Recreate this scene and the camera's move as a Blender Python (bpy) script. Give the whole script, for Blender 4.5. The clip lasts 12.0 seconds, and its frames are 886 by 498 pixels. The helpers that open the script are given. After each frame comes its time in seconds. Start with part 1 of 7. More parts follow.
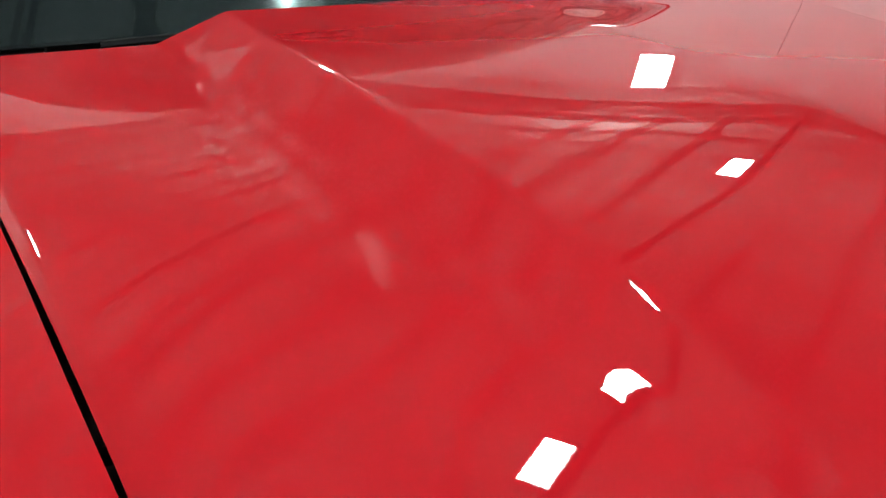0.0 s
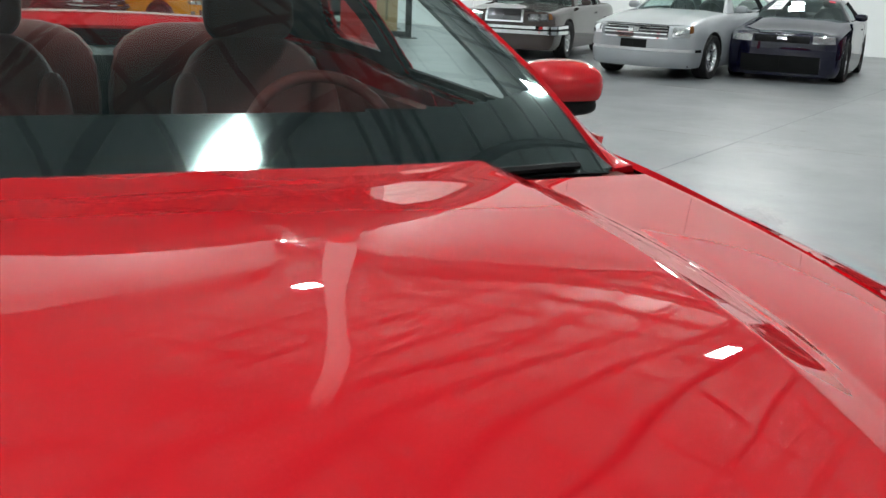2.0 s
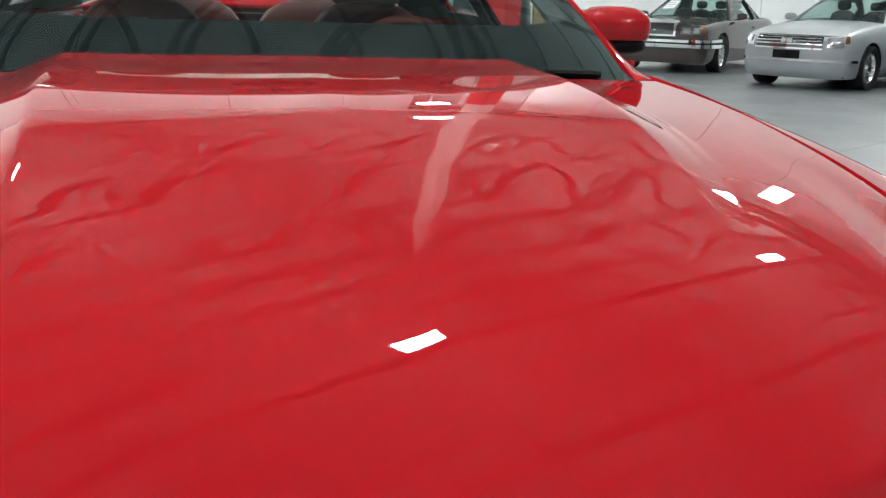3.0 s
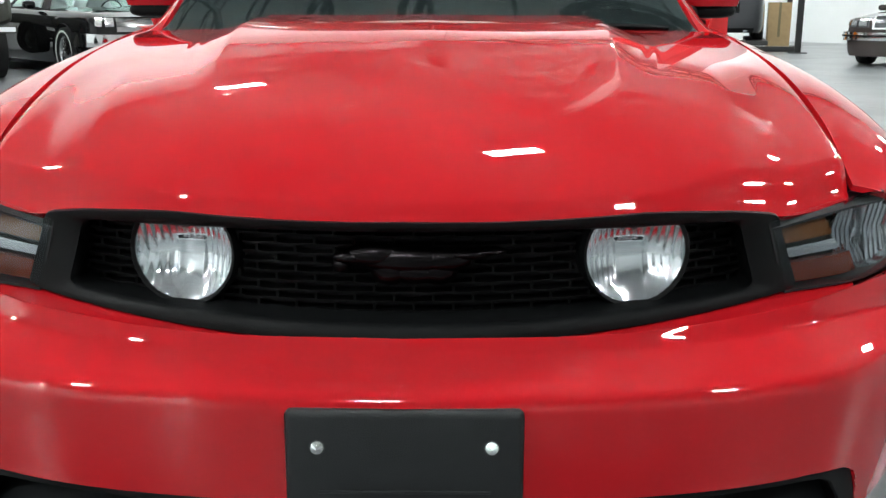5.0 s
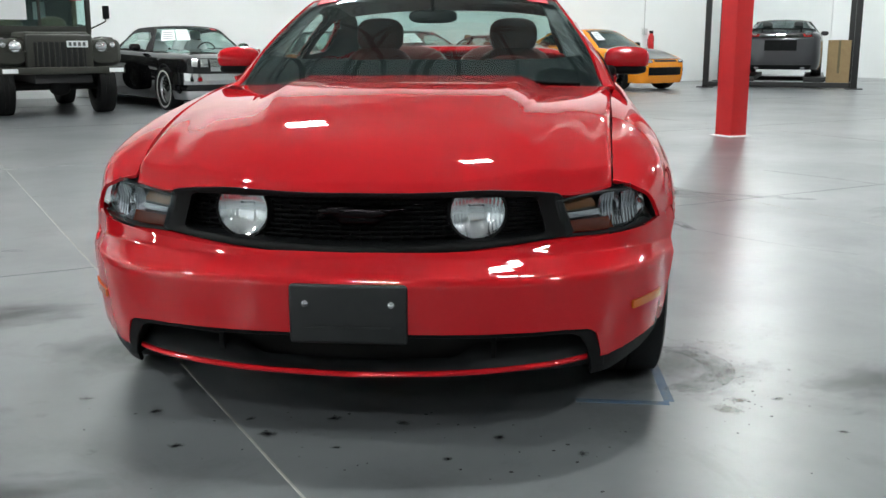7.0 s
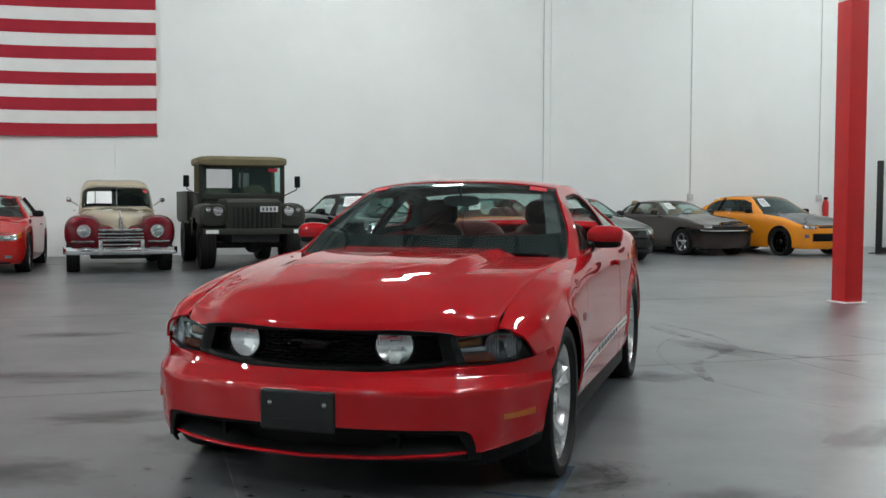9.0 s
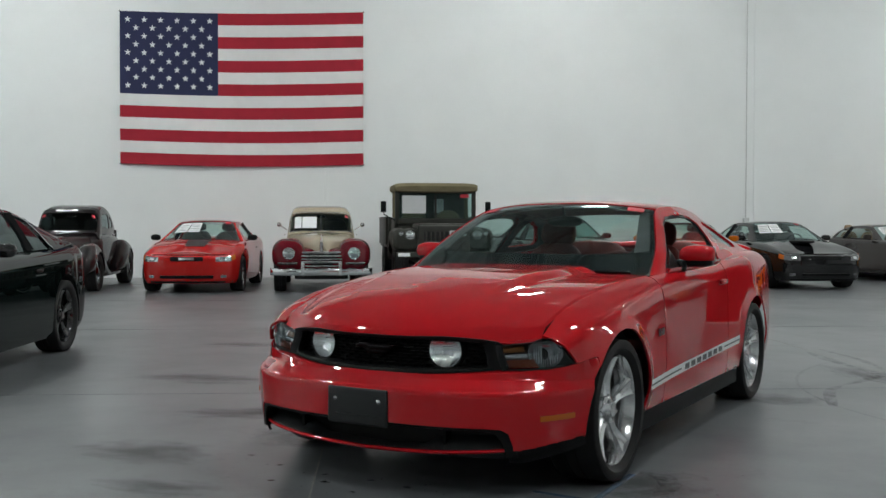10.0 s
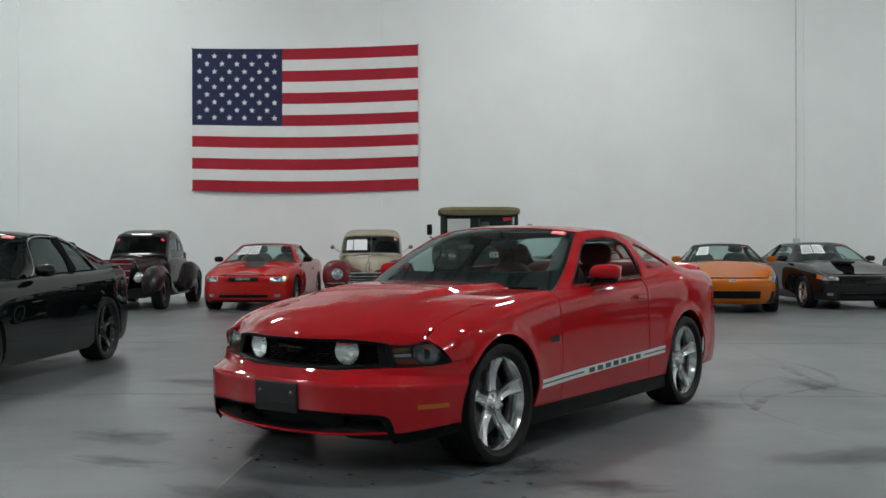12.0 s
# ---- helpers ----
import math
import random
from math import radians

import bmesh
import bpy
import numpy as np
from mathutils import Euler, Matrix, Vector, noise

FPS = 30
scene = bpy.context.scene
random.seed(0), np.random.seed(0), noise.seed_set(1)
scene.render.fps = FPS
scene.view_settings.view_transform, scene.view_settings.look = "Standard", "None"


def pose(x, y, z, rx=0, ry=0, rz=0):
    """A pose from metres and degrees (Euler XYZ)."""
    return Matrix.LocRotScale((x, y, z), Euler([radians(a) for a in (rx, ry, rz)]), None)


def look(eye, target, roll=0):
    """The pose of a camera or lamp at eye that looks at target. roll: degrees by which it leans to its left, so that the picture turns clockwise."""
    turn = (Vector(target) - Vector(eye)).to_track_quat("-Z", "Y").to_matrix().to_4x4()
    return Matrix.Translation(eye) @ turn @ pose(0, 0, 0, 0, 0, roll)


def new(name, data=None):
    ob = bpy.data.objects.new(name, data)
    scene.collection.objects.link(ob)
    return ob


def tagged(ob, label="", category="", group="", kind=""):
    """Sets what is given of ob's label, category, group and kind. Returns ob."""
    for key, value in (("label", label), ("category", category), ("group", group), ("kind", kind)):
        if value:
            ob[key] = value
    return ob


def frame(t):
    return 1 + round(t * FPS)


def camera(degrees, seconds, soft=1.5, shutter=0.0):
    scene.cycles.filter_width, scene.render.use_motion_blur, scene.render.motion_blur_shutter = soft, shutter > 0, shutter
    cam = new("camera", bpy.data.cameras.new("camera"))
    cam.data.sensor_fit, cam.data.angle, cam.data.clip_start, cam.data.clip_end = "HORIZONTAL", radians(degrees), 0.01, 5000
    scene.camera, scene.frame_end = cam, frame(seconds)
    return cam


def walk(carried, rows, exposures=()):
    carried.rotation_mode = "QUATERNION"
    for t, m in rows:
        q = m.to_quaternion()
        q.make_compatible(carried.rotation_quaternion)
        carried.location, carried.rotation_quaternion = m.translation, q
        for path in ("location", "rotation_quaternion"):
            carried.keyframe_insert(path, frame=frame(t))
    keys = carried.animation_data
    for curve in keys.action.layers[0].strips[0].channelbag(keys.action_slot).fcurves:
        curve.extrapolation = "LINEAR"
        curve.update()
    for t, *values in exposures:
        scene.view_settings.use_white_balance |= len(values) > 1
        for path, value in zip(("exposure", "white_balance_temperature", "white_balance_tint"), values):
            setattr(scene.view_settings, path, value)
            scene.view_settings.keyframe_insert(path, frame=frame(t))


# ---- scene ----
cam = camera(48.4, 12.0)
PATH = [
    (0, (-0.839, 0.333, 1.296), (0.055, 1.909, 0.449), 1.9),
    (0.5, (-0.794, 0.487, 1.329), (0.109, 2.104, 0.572), 2.6),
    (1, (-0.574, 0.502, 1.348), (0.246, 2.207, 0.699), 1.0),
    (1.5, (-0.344, 0.461, 1.332), (0.458, 2.204, 0.765), 1.8),
    (2, (-0.257, 0.172, 1.3), (0.509, 1.944, 0.777), 2.5),
    (2.5, (-0.26, -0.214, 1.212), (0.399, 1.608, 0.716), 1.9),
    (3, (-0.182, -0.379, 1.127), (0.279, 1.506, 0.642), 1.7),
    (3.2, (-0.188, -0.514, 1.089), (0.192, 1.394, 0.623), -0.1),
    (3.5, (-0.157, -0.655, 1.011), (0.139, 1.276, 0.58), -0.1),
    (5.3, (0.099, -1.333, 1.045), (0.062, 0.611, 0.562), -0.1),
    (6, (0.200, -1.763, 1.063), (0.137, 0.185, 0.605), -0.1),
    (6.5, (0.328, -2.171, 1.102), (0.196, -0.223, 0.665), -0.1),
    (8.5, (1.358, -3.379, 1.288), (0.967, -1.429, 1.078), 0.0),
    (9, (1.758, -3.559, 1.275), (1.161, -1.653, 1.177), 0.2),
    (9.5, (2.178, -3.564, 1.267), (1.341, -1.749, 1.199), 0.1),
    (10, (2.63, -3.61, 1.241), (1.613, -1.889, 1.195), 0.1),
    (10.5, (3.007, -3.635, 1.249), (1.905, -1.966, 1.222), 0.1),
    (11, (3.396, -3.667, 1.25), (2.249, -2.028, 1.239), -0.1),
    (11.5, (3.724, -3.786, 1.244), (2.56, -2.159, 1.251), 0.0),
    (12, (4.005, -3.841, 1.243), (2.828, -2.224, 1.241), -0.1),
]
walk(cam, [(t, look(e, g, r)) for t, e, g, r in PATH],
     [(0, 0.60), (1.5, 0.64), (3.0, 0.58), (3.7, 0.80), (5.3, 1.05), (6.7, 0.84), (8.5, 0.20), (10, -0.14), (12, -0.26)])
PI = math.pi

# ---- world and lamps ----
HALL = 34.0
UX, UY = math.cos(radians(HALL)), math.sin(radians(HALL))


def hall(u, n, z=0.0):
    """A point given along the flag wall, towards it, and up."""
    return Vector((u * UX - n * UY, u * UY + n * UX, z))


def hall_pose(u, n, z=0.0, turn=0.0):
    p = hall(u, n, z)
    return pose(p.x, p.y, p.z, 0, 0, HALL + turn)


world = bpy.data.worlds.new("world")
scene.world = world
world.use_nodes = True
world.node_tree.nodes["Background"].inputs[0].default_value = (0.5, 0.55, 0.6, 1)
world.node_tree.nodes["Background"].inputs[1].default_value = 0.05


# ---- materials ----
def material(name, color, rough=0.5, metal=0.0, coat=0.0, vary=0.0, scale=8.0, bump=0.0, bump_scale=60.0,
             rough_vary=0.0, second=None, emit=0.0, spec=0.5, coat_rough=0.02, ior=1.52):
    m = bpy.data.materials.new(name)
    m.use_nodes = True
    nt = m.node_tree
    b = nt.nodes["Principled BSDF"]
    b.inputs["Base Color"].default_value = (*color, 1)
    b.inputs["Roughness"].default_value = rough
    b.inputs["Metallic"].default_value = metal
    b.inputs["Coat Weight"].default_value = coat
    b.inputs["Coat Roughness"].default_value = coat_rough
    b.inputs["Specular IOR Level"].default_value = spec
    b.inputs["Coat IOR"].default_value = ior
    if emit:
        b.inputs["Emission Color"].default_value = (*color, 1)
        b.inputs["Emission Strength"].default_value = emit
    if vary or bump or rough_vary:
        tc = nt.nodes.new("ShaderNodeTexCoord")
        big = nt.nodes.new("ShaderNodeTexNoise")
        big.inputs["Scale"].default_value = scale
        big.inputs["Detail"].default_value = 6
        big.inputs["Roughness"].default_value = 0.6
        nt.links.new(tc.outputs["Object"], big.inputs["Vector"])
        fine = nt.nodes.new("ShaderNodeTexNoise")
        fine.inputs["Scale"].default_value = bump_scale
        fine.inputs["Detail"].default_value = 3
        nt.links.new(tc.outputs["Object"], fine.inputs["Vector"])
        if vary:
            mix = nt.nodes.new("ShaderNodeMix")
            mix.data_type = "RGBA"
            other = second or tuple(c * (1 - vary) for c in color)
            mix.inputs["A"].default_value = (*color, 1)
            mix.inputs["B"].default_value = (*other, 1)
            add = nt.nodes.new("ShaderNodeMath")
            add.operation = "MULTIPLY_ADD"
            add.inputs[1].default_value = 0.3
            nt.links.new(fine.outputs["Fac"], add.inputs[0])
            ramp = nt.nodes.new("ShaderNodeValToRGB")
            ramp.color_ramp.elements[0].position = 0.5
            ramp.color_ramp.elements[1].position = 0.85
            nt.links.new(big.outputs["Fac"], add.inputs[2])
            nt.links.new(add.outputs[0], ramp.inputs["Fac"])
            nt.links.new(ramp.outputs["Color"], mix.inputs["Factor"])
            nt.links.new(mix.outputs["Result"], b.inputs["Base Color"])
        if rough_vary:
            mr = nt.nodes.new("ShaderNodeMapRange")
            mr.inputs["To Min"].default_value = max(rough - rough_vary, 0.02)
            mr.inputs["To Max"].default_value = rough + rough_vary
            nt.links.new(big.outputs["Fac"], mr.inputs["Value"])
            nt.links.new(mr.outputs["Result"], b.inputs["Roughness"])
        if bump:
            bp = nt.nodes.new("ShaderNodeBump")
            bp.inputs["Strength"].default_value = bump
            bp.inputs["Distance"].default_value = 0.01
            nt.links.new(fine.outputs["Fac"], bp.inputs["Height"])
            nt.links.new(bp.outputs["Normal"], b.inputs["Normal"])
    return m


def glass_material(name, tint, gloss=1.0, haze=0.0):
    m = bpy.data.materials.new(name)
    m.use_nodes = True
    nt = m.node_tree
    for n in list(nt.nodes):
        nt.nodes.remove(n)
    out = nt.nodes.new("ShaderNodeOutputMaterial")
    mix = nt.nodes.new("ShaderNodeMixShader")
    tr = nt.nodes.new("ShaderNodeBsdfTransparent")
    tr.inputs["Color"].default_value = (*tint, 1)
    gl = nt.nodes.new("ShaderNodeBsdfGlossy")
    gl.inputs["Roughness"].default_value = 0.0
    gl.inputs["Color"].default_value = (gloss * 0.86, gloss, gloss * 0.99, 1)
    lw = nt.nodes.new("ShaderNodeLayerWeight")
    lw.inputs["Blend"].default_value = 0.5
    power = nt.nodes.new("ShaderNodeMath")
    power.operation = "POWER"
    power.inputs[1].default_value = 5.0
    fr = nt.nodes.new("ShaderNodeMath")
    fr.operation = "MULTIPLY_ADD"
    fr.inputs[1].default_value = 0.95
    fr.inputs[2].default_value = 0.030
    nt.links.new(lw.outputs["Facing"], power.inputs[0])
    nt.links.new(power.outputs[0], fr.inputs[0])
    nt.links.new(fr.outputs[0], mix.inputs[0])
    nt.links.new(tr.outputs[0], mix.inputs[1])
    nt.links.new(gl.outputs[0], mix.inputs[2])
    if haze:
        # Diffuse teal film paints in the haze of the ceiling's reflection.
        film = nt.nodes.new("ShaderNodeBsdfDiffuse")
        film.inputs["Color"].default_value = (0.42, 0.66, 0.66, 1)
        over = nt.nodes.new("ShaderNodeMixShader")
        over.inputs[0].default_value = haze
        nt.links.new(mix.outputs[0], over.inputs[1])
        nt.links.new(film.outputs[0], over.inputs[2])
        nt.links.new(over.outputs[0], out.inputs[0])
    else:
        nt.links.new(mix.outputs[0], out.inputs[0])
    return m


def paint(name, color, rough=0.4, coat=1.0, metal=0.0, ior=1.52):
    return material(name, color, 0.6 if not metal else rough, metal, coat, vary=0.06, scale=3.0, bump_scale=900.0, coat_rough=0.0, spec=0.0 if not metal else 0.5, ior=ior)


RED = paint("red_paint", (0.43, 0.007, 0.012), ior=1.53)
WALL = material("white_wall", (0.83, 0.85, 0.85), 0.75, vary=0.05, scale=0.6, bump=0.08, bump_scale=40, spec=0.3)
DECK = material("roof_deck", (0.80, 0.80, 0.79), 0.7, vary=0.06, scale=1.0)
CLAD = material("grey_cladding", (0.30, 0.31, 0.315), 0.55, vary=0.08, scale=1.5)
STEEL = material("joist_steel", (0.15, 0.15, 0.155), 0.55, vary=0.2, scale=3.0)
GALV = material("galvanised_pipe", (0.62, 0.63, 0.63), 0.5, 0.0, vary=0.2, scale=6)
COLRED = material("column_red", (0.55, 0.012, 0.014), 0.45, vary=0.12, scale=5, bump=0.05, bump_scale=80)
COLWHITE = material("column_white", (0.8, 0.8, 0.78), 0.5, vary=0.06, scale=4)
RUBBER = material("tyre_rubber", (0.011, 0.011, 0.0115), 0.62, vary=0.3, scale=14, spec=0.25, bump=0.15, bump_scale=120)
BLACKPLASTIC = material("black_plastic", (0.0055, 0.006, 0.0065), 0.5, vary=0.25, scale=20, bump=0.2, bump_scale=500, spec=0.11)
GLOSSBLACK = material("gloss_black", (0.010, 0.010, 0.011), 0.12, coat=0.5, vary=0.1, scale=8)
GRILLEBLACK = material("grille_black", (0.004, 0.004, 0.0042), 0.5, vary=0.2, scale=20, spec=0.08)
EMBLEM = material("dark_emblem", (0.016, 0.014, 0.015), 0.26, 1.0)
DARKVOID = material("dark_cavity", (0.008, 0.008, 0.009), 0.8)
PLATEBLACK = material("bracket_black", (0.011, 0.0125, 0.014), 0.5, vary=0.2, scale=25, bump=0.3, bump_scale=700, spec=0.35)
CHROME = material("chrome", (0.78, 0.79, 0.80), 0.06, 1.0)
DARKCHROME = material("dark_chrome", (0.10, 0.10, 0.105), 0.16, 1.0)
ALLOY = material("alloy_silver", (0.80, 0.81, 0.82), 0.18, 1.0, vary=0.1, scale=10, coat=0.3)
DISC = material("brake_disc", (0.25, 0.25, 0.25), 0.4, 1.0, vary=0.3, scale=30)
REFLECTOR = material("lamp_reflector", (0.85, 0.86, 0.88), 0.12, 1.0)
LAMPGREY = material("lamp_housing", (0.012, 0.012, 0.013), 0.4)
HEADREF = material("headlamp_reflector", (0.62, 0.63, 0.65), 0.10, 1.0)
AMBER = material("amber_lens", (0.12, 0.046, 0.012), 0.2, coat=0.6)
MARKER = material("amber_marker", (0.475, 0.101, 0.007), 0.25, coat=0.5)
LAMPRED = material("red_lens", (0.20, 0.010, 0.008), 0.2, coat=0.6)
ORANGELENS = material("orange_lens", (0.12, 0.022, 0.006), 0.2, coat=0.6)
LEATHER = material("red_leather", (0.135, 0.028, 0.024), 0.5, vary=0.25, scale=12, bump=0.25, bump_scale=180, spec=0.2)
DASH = material("dash_black", (0.020, 0.024, 0.025), 0.6, vary=0.2, scale=15, bump=0.25, bump_scale=300)
CLOTH = material("dark_carpet", (0.02, 0.018, 0.018), 0.95, vary=0.3, scale=30, bump=0.4, bump_scale=300)
LINER = material("grey_headliner", (0.34, 0.34, 0.34), 0.95, vary=0.1, scale=20, bump=0.2, bump_scale=300)
PAPER = material("white_paper", (0.82, 0.83, 0.84), 0.7, vary=0.04, scale=6)
INK = material("print_ink", (0.12, 0.12, 0.13), 0.7)
STICKER = material("red_sticker", (0.62, 0.03, 0.05), 0.4)
WHITEVINYL = material("white_vinyl", (0.80, 0.80, 0.79), 0.35, coat=0.3, vary=0.03, scale=10)
BLACKVINYL = material("black_vinyl", (0.02, 0.02, 0.022), 0.4)
TAPE = material("blue_tape", (0.042, 0.095, 0.180), 0.7, vary=0.6, scale=16, bump=0.2, second=(0.09, 0.11, 0.13))
YELLOW = material("safety_yellow", (0.75, 0.55, 0.03), 0.5, vary=0.2, scale=10)
GLASS = glass_material("clear_glass", (0.70, 0.84, 0.82), haze=0.005)
SIDEGLASS = glass_material("side_glass", (0.72, 0.84, 0.80))
LENS = glass_material("lamp_lens", (0.93, 0.95, 0.96))
SMOKED = glass_material("smoked_lens", (0.74, 0.76, 0.78))
TINTED = glass_material("tinted_glass", (0.16, 0.20, 0.20))
FRIT = material("glass_frit", (0.008, 0.009, 0.010), 0.06)
DECK_FILL = material("deck_fill", (0.945, 1.0, 0.985), 0.5, emit=26.0)
LED = material("led_panel", (0.945, 1.0, 0.985), 0.5, emit=270.0)


FLOOD = material("flood_panel", (0.945, 1.0, 0.985), 0.5, emit=60.0)


def concrete():
    m = material("polished_concrete", (0.160, 0.170, 0.177), 0.34, vary=0.22, scale=0.55, bump=0.03, bump_scale=3.0,
                 rough_vary=0.10, second=(0.090, 0.098, 0.105), coat=0.34, coat_rough=0.32)
    nt = m.node_tree
    b = nt.nodes["Principled BSDF"]
    src = b.inputs["Base Color"].links[0].from_socket
    tc = nt.nodes.new("ShaderNodeTexCoord")
    blot = nt.nodes.new("ShaderNodeTexNoise")
    blot.inputs["Scale"].default_value = 1.7
    blot.inputs["Detail"].default_value = 8
    blot.inputs["Roughness"].default_value = 0.72
    blot.inputs["Distortion"].default_value = 0.4
    ramp = nt.nodes.new("ShaderNodeValToRGB")
    ramp.color_ramp.elements[0].position = 0.54
    ramp.color_ramp.elements[1].position = 0.68
    mix = nt.nodes.new("ShaderNodeMix")
    mix.data_type = "RGBA"
    mix.inputs["B"].default_value = (0.06, 0.063, 0.066, 1)
    half = nt.nodes.new("ShaderNodeMath")
    half.operation = "MULTIPLY"
    half.inputs[1].default_value = 0.55
    nt.links.new(tc.outputs["Object"], blot.inputs["Vector"])
    nt.links.new(blot.outputs["Fac"], ramp.inputs["Fac"])
    nt.links.new(ramp.outputs["Color"], half.inputs[0])
    nt.links.new(half.outputs[0], mix.inputs["Factor"])
    nt.links.new(src, mix.inputs["A"])
    drops = nt.nodes.new("ShaderNodeTexVoronoi")
    drops.inputs["Scale"].default_value = 2.6
    bend = nt.nodes.new("ShaderNodeTexNoise")
    bend.inputs["Scale"].default_value = 14.0
    push = nt.nodes.new("ShaderNodeMix")
    push.data_type = "RGBA"
    push.inputs["Factor"].default_value = 0.06
    nt.links.new(tc.outputs["Object"], push.inputs["A"])
    nt.links.new(bend.outputs["Color"], push.inputs["B"])
    nt.links.new(tc.outputs["Object"], bend.inputs["Vector"])
    nt.links.new(push.outputs["Result"], drops.inputs["Vector"])
    size = nt.nodes.new("ShaderNodeMapRange")
    size.inputs["From Min"].default_value = 0.055
    size.inputs["From Max"].default_value = 0.085
    size.inputs["To Min"].default_value = 0.85
    size.inputs["To Max"].default_value = 0.0
    nt.links.new(drops.outputs["Distance"], size.inputs["Value"])
    where = nt.nodes.new("ShaderNodeValToRGB")
    where.color_ramp.elements[0].position = 0.52
    where.color_ramp.elements[1].position = 0.58
    nt.links.new(blot.outputs["Fac"], where.inputs["Fac"])
    both = nt.nodes.new("ShaderNodeMath")
    both.operation = "MULTIPLY"
    nt.links.new(size.outputs["Result"], both.inputs[0])
    nt.links.new(where.outputs["Color"], both.inputs[1])
    oil = nt.nodes.new("ShaderNodeMix")
    oil.data_type = "RGBA"
    oil.inputs["B"].default_value = (0.025, 0.025, 0.026, 1)
    nt.links.new(both.outputs[0], oil.inputs["Factor"])
    nt.links.new(mix.outputs["Result"], oil.inputs["A"])
    nt.links.new(oil.outputs["Result"], b.inputs["Base Color"])
    return m


def smudge_material(name, scale, strength):
    m = material(name, (0.035, 0.035, 0.036), 0.5)
    nt = m.node_tree
    tc = nt.nodes.new("ShaderNodeTexCoord")
    n = nt.nodes.new("ShaderNodeTexNoise")
    n.inputs["Scale"].default_value = scale
    n.inputs["Detail"].default_value = 5
    r = nt.nodes.new("ShaderNodeMapRange")
    r.inputs["From Min"].default_value = 0.36
    r.inputs["From Max"].default_value = 0.80
    r.inputs["To Max"].default_value = strength
    nt.links.new(tc.outputs["Object"], n.inputs["Vector"])
    nt.links.new(n.outputs["Fac"], r.inputs["Value"])
    nt.links.new(r.outputs["Result"], nt.nodes["Principled BSDF"].inputs["Alpha"])
    return m


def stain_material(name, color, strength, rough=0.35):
    """A spill or dark patch whose ragged edge fades out; the mesh it lies on has the radius 1."""
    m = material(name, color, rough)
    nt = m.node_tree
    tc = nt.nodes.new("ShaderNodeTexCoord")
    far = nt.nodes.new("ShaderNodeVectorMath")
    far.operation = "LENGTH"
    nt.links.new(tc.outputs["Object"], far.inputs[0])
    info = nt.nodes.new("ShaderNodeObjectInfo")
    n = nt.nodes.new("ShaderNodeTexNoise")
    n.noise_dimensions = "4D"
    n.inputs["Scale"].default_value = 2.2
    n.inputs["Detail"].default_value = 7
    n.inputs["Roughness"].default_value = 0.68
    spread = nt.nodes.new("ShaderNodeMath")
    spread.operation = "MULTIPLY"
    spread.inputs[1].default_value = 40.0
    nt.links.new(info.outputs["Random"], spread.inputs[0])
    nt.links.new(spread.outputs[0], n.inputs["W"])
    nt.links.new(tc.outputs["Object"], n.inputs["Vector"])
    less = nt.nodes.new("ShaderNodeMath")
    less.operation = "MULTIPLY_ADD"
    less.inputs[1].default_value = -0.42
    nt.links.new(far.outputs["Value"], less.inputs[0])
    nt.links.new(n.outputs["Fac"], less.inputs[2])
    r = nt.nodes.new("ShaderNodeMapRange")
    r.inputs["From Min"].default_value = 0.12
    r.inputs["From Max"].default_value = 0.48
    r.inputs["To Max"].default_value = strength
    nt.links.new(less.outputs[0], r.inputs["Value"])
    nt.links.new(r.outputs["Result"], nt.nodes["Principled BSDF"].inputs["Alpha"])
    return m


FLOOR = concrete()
STAIN_SHADE = stain_material("floor_stain", (0.036, 0.037, 0.039), 0.48)
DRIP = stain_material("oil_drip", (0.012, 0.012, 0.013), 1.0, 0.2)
RUST = stain_material("rust_stain", (0.12, 0.075, 0.035), 0.7)
SMUDGE = smudge_material("tyre_smudge", 22.0, 0.34)
SCUFF = smudge_material("tyre_scuff", 9.0, 0.5)


# ---- mesh helpers ----
def empty(name, m=None):
    ob = new(name)
    ob.empty_display_size = 0.1
    if m is not None:
        ob.matrix_basis = m
    return ob


def part(name, bm, mtl, parent=None, label="", smooth=True):
    me = bpy.data.meshes.new(name)
    if not bm.faces:
        bmesh.ops.create_cube(bm, size=0.001)
    bm.normal_update()
    bm.to_mesh(me)
    bm.free()
    me.materials.append(mtl)
    if smooth:
        me.shade_smooth()
        me.set_sharp_from_angle(angle=radians(38))
    ob = new(name, me)
    if parent is not None:
        ob.parent = parent
    if label:
        tagged(ob, label)
    return ob


def shared(name, me, parent, m):
    ob = new(name, me)
    ob.parent = parent
    ob.matrix_basis = m
    return ob


def spline(pts):
    knots = np.array(pts, float)
    n = len(knots) - 1

    def f(t):
        t = min(max(t, 0.0), 1.0) * n
        i = min(int(t), n - 1)
        u = t - i
        p1, p2 = knots[i], knots[i + 1]
        p0 = knots[i - 1] if i > 0 else 2 * p1 - p2
        p3 = knots[i + 2] if i + 2 <= n else 2 * p2 - p1
        return 0.5 * (2 * p1 + (p2 - p0) * u + (2 * p0 - 5 * p1 + 4 * p2 - p3) * u * u + (3 * p1 - p0 - 3 * p2 + p3) * u ** 3)
    return f


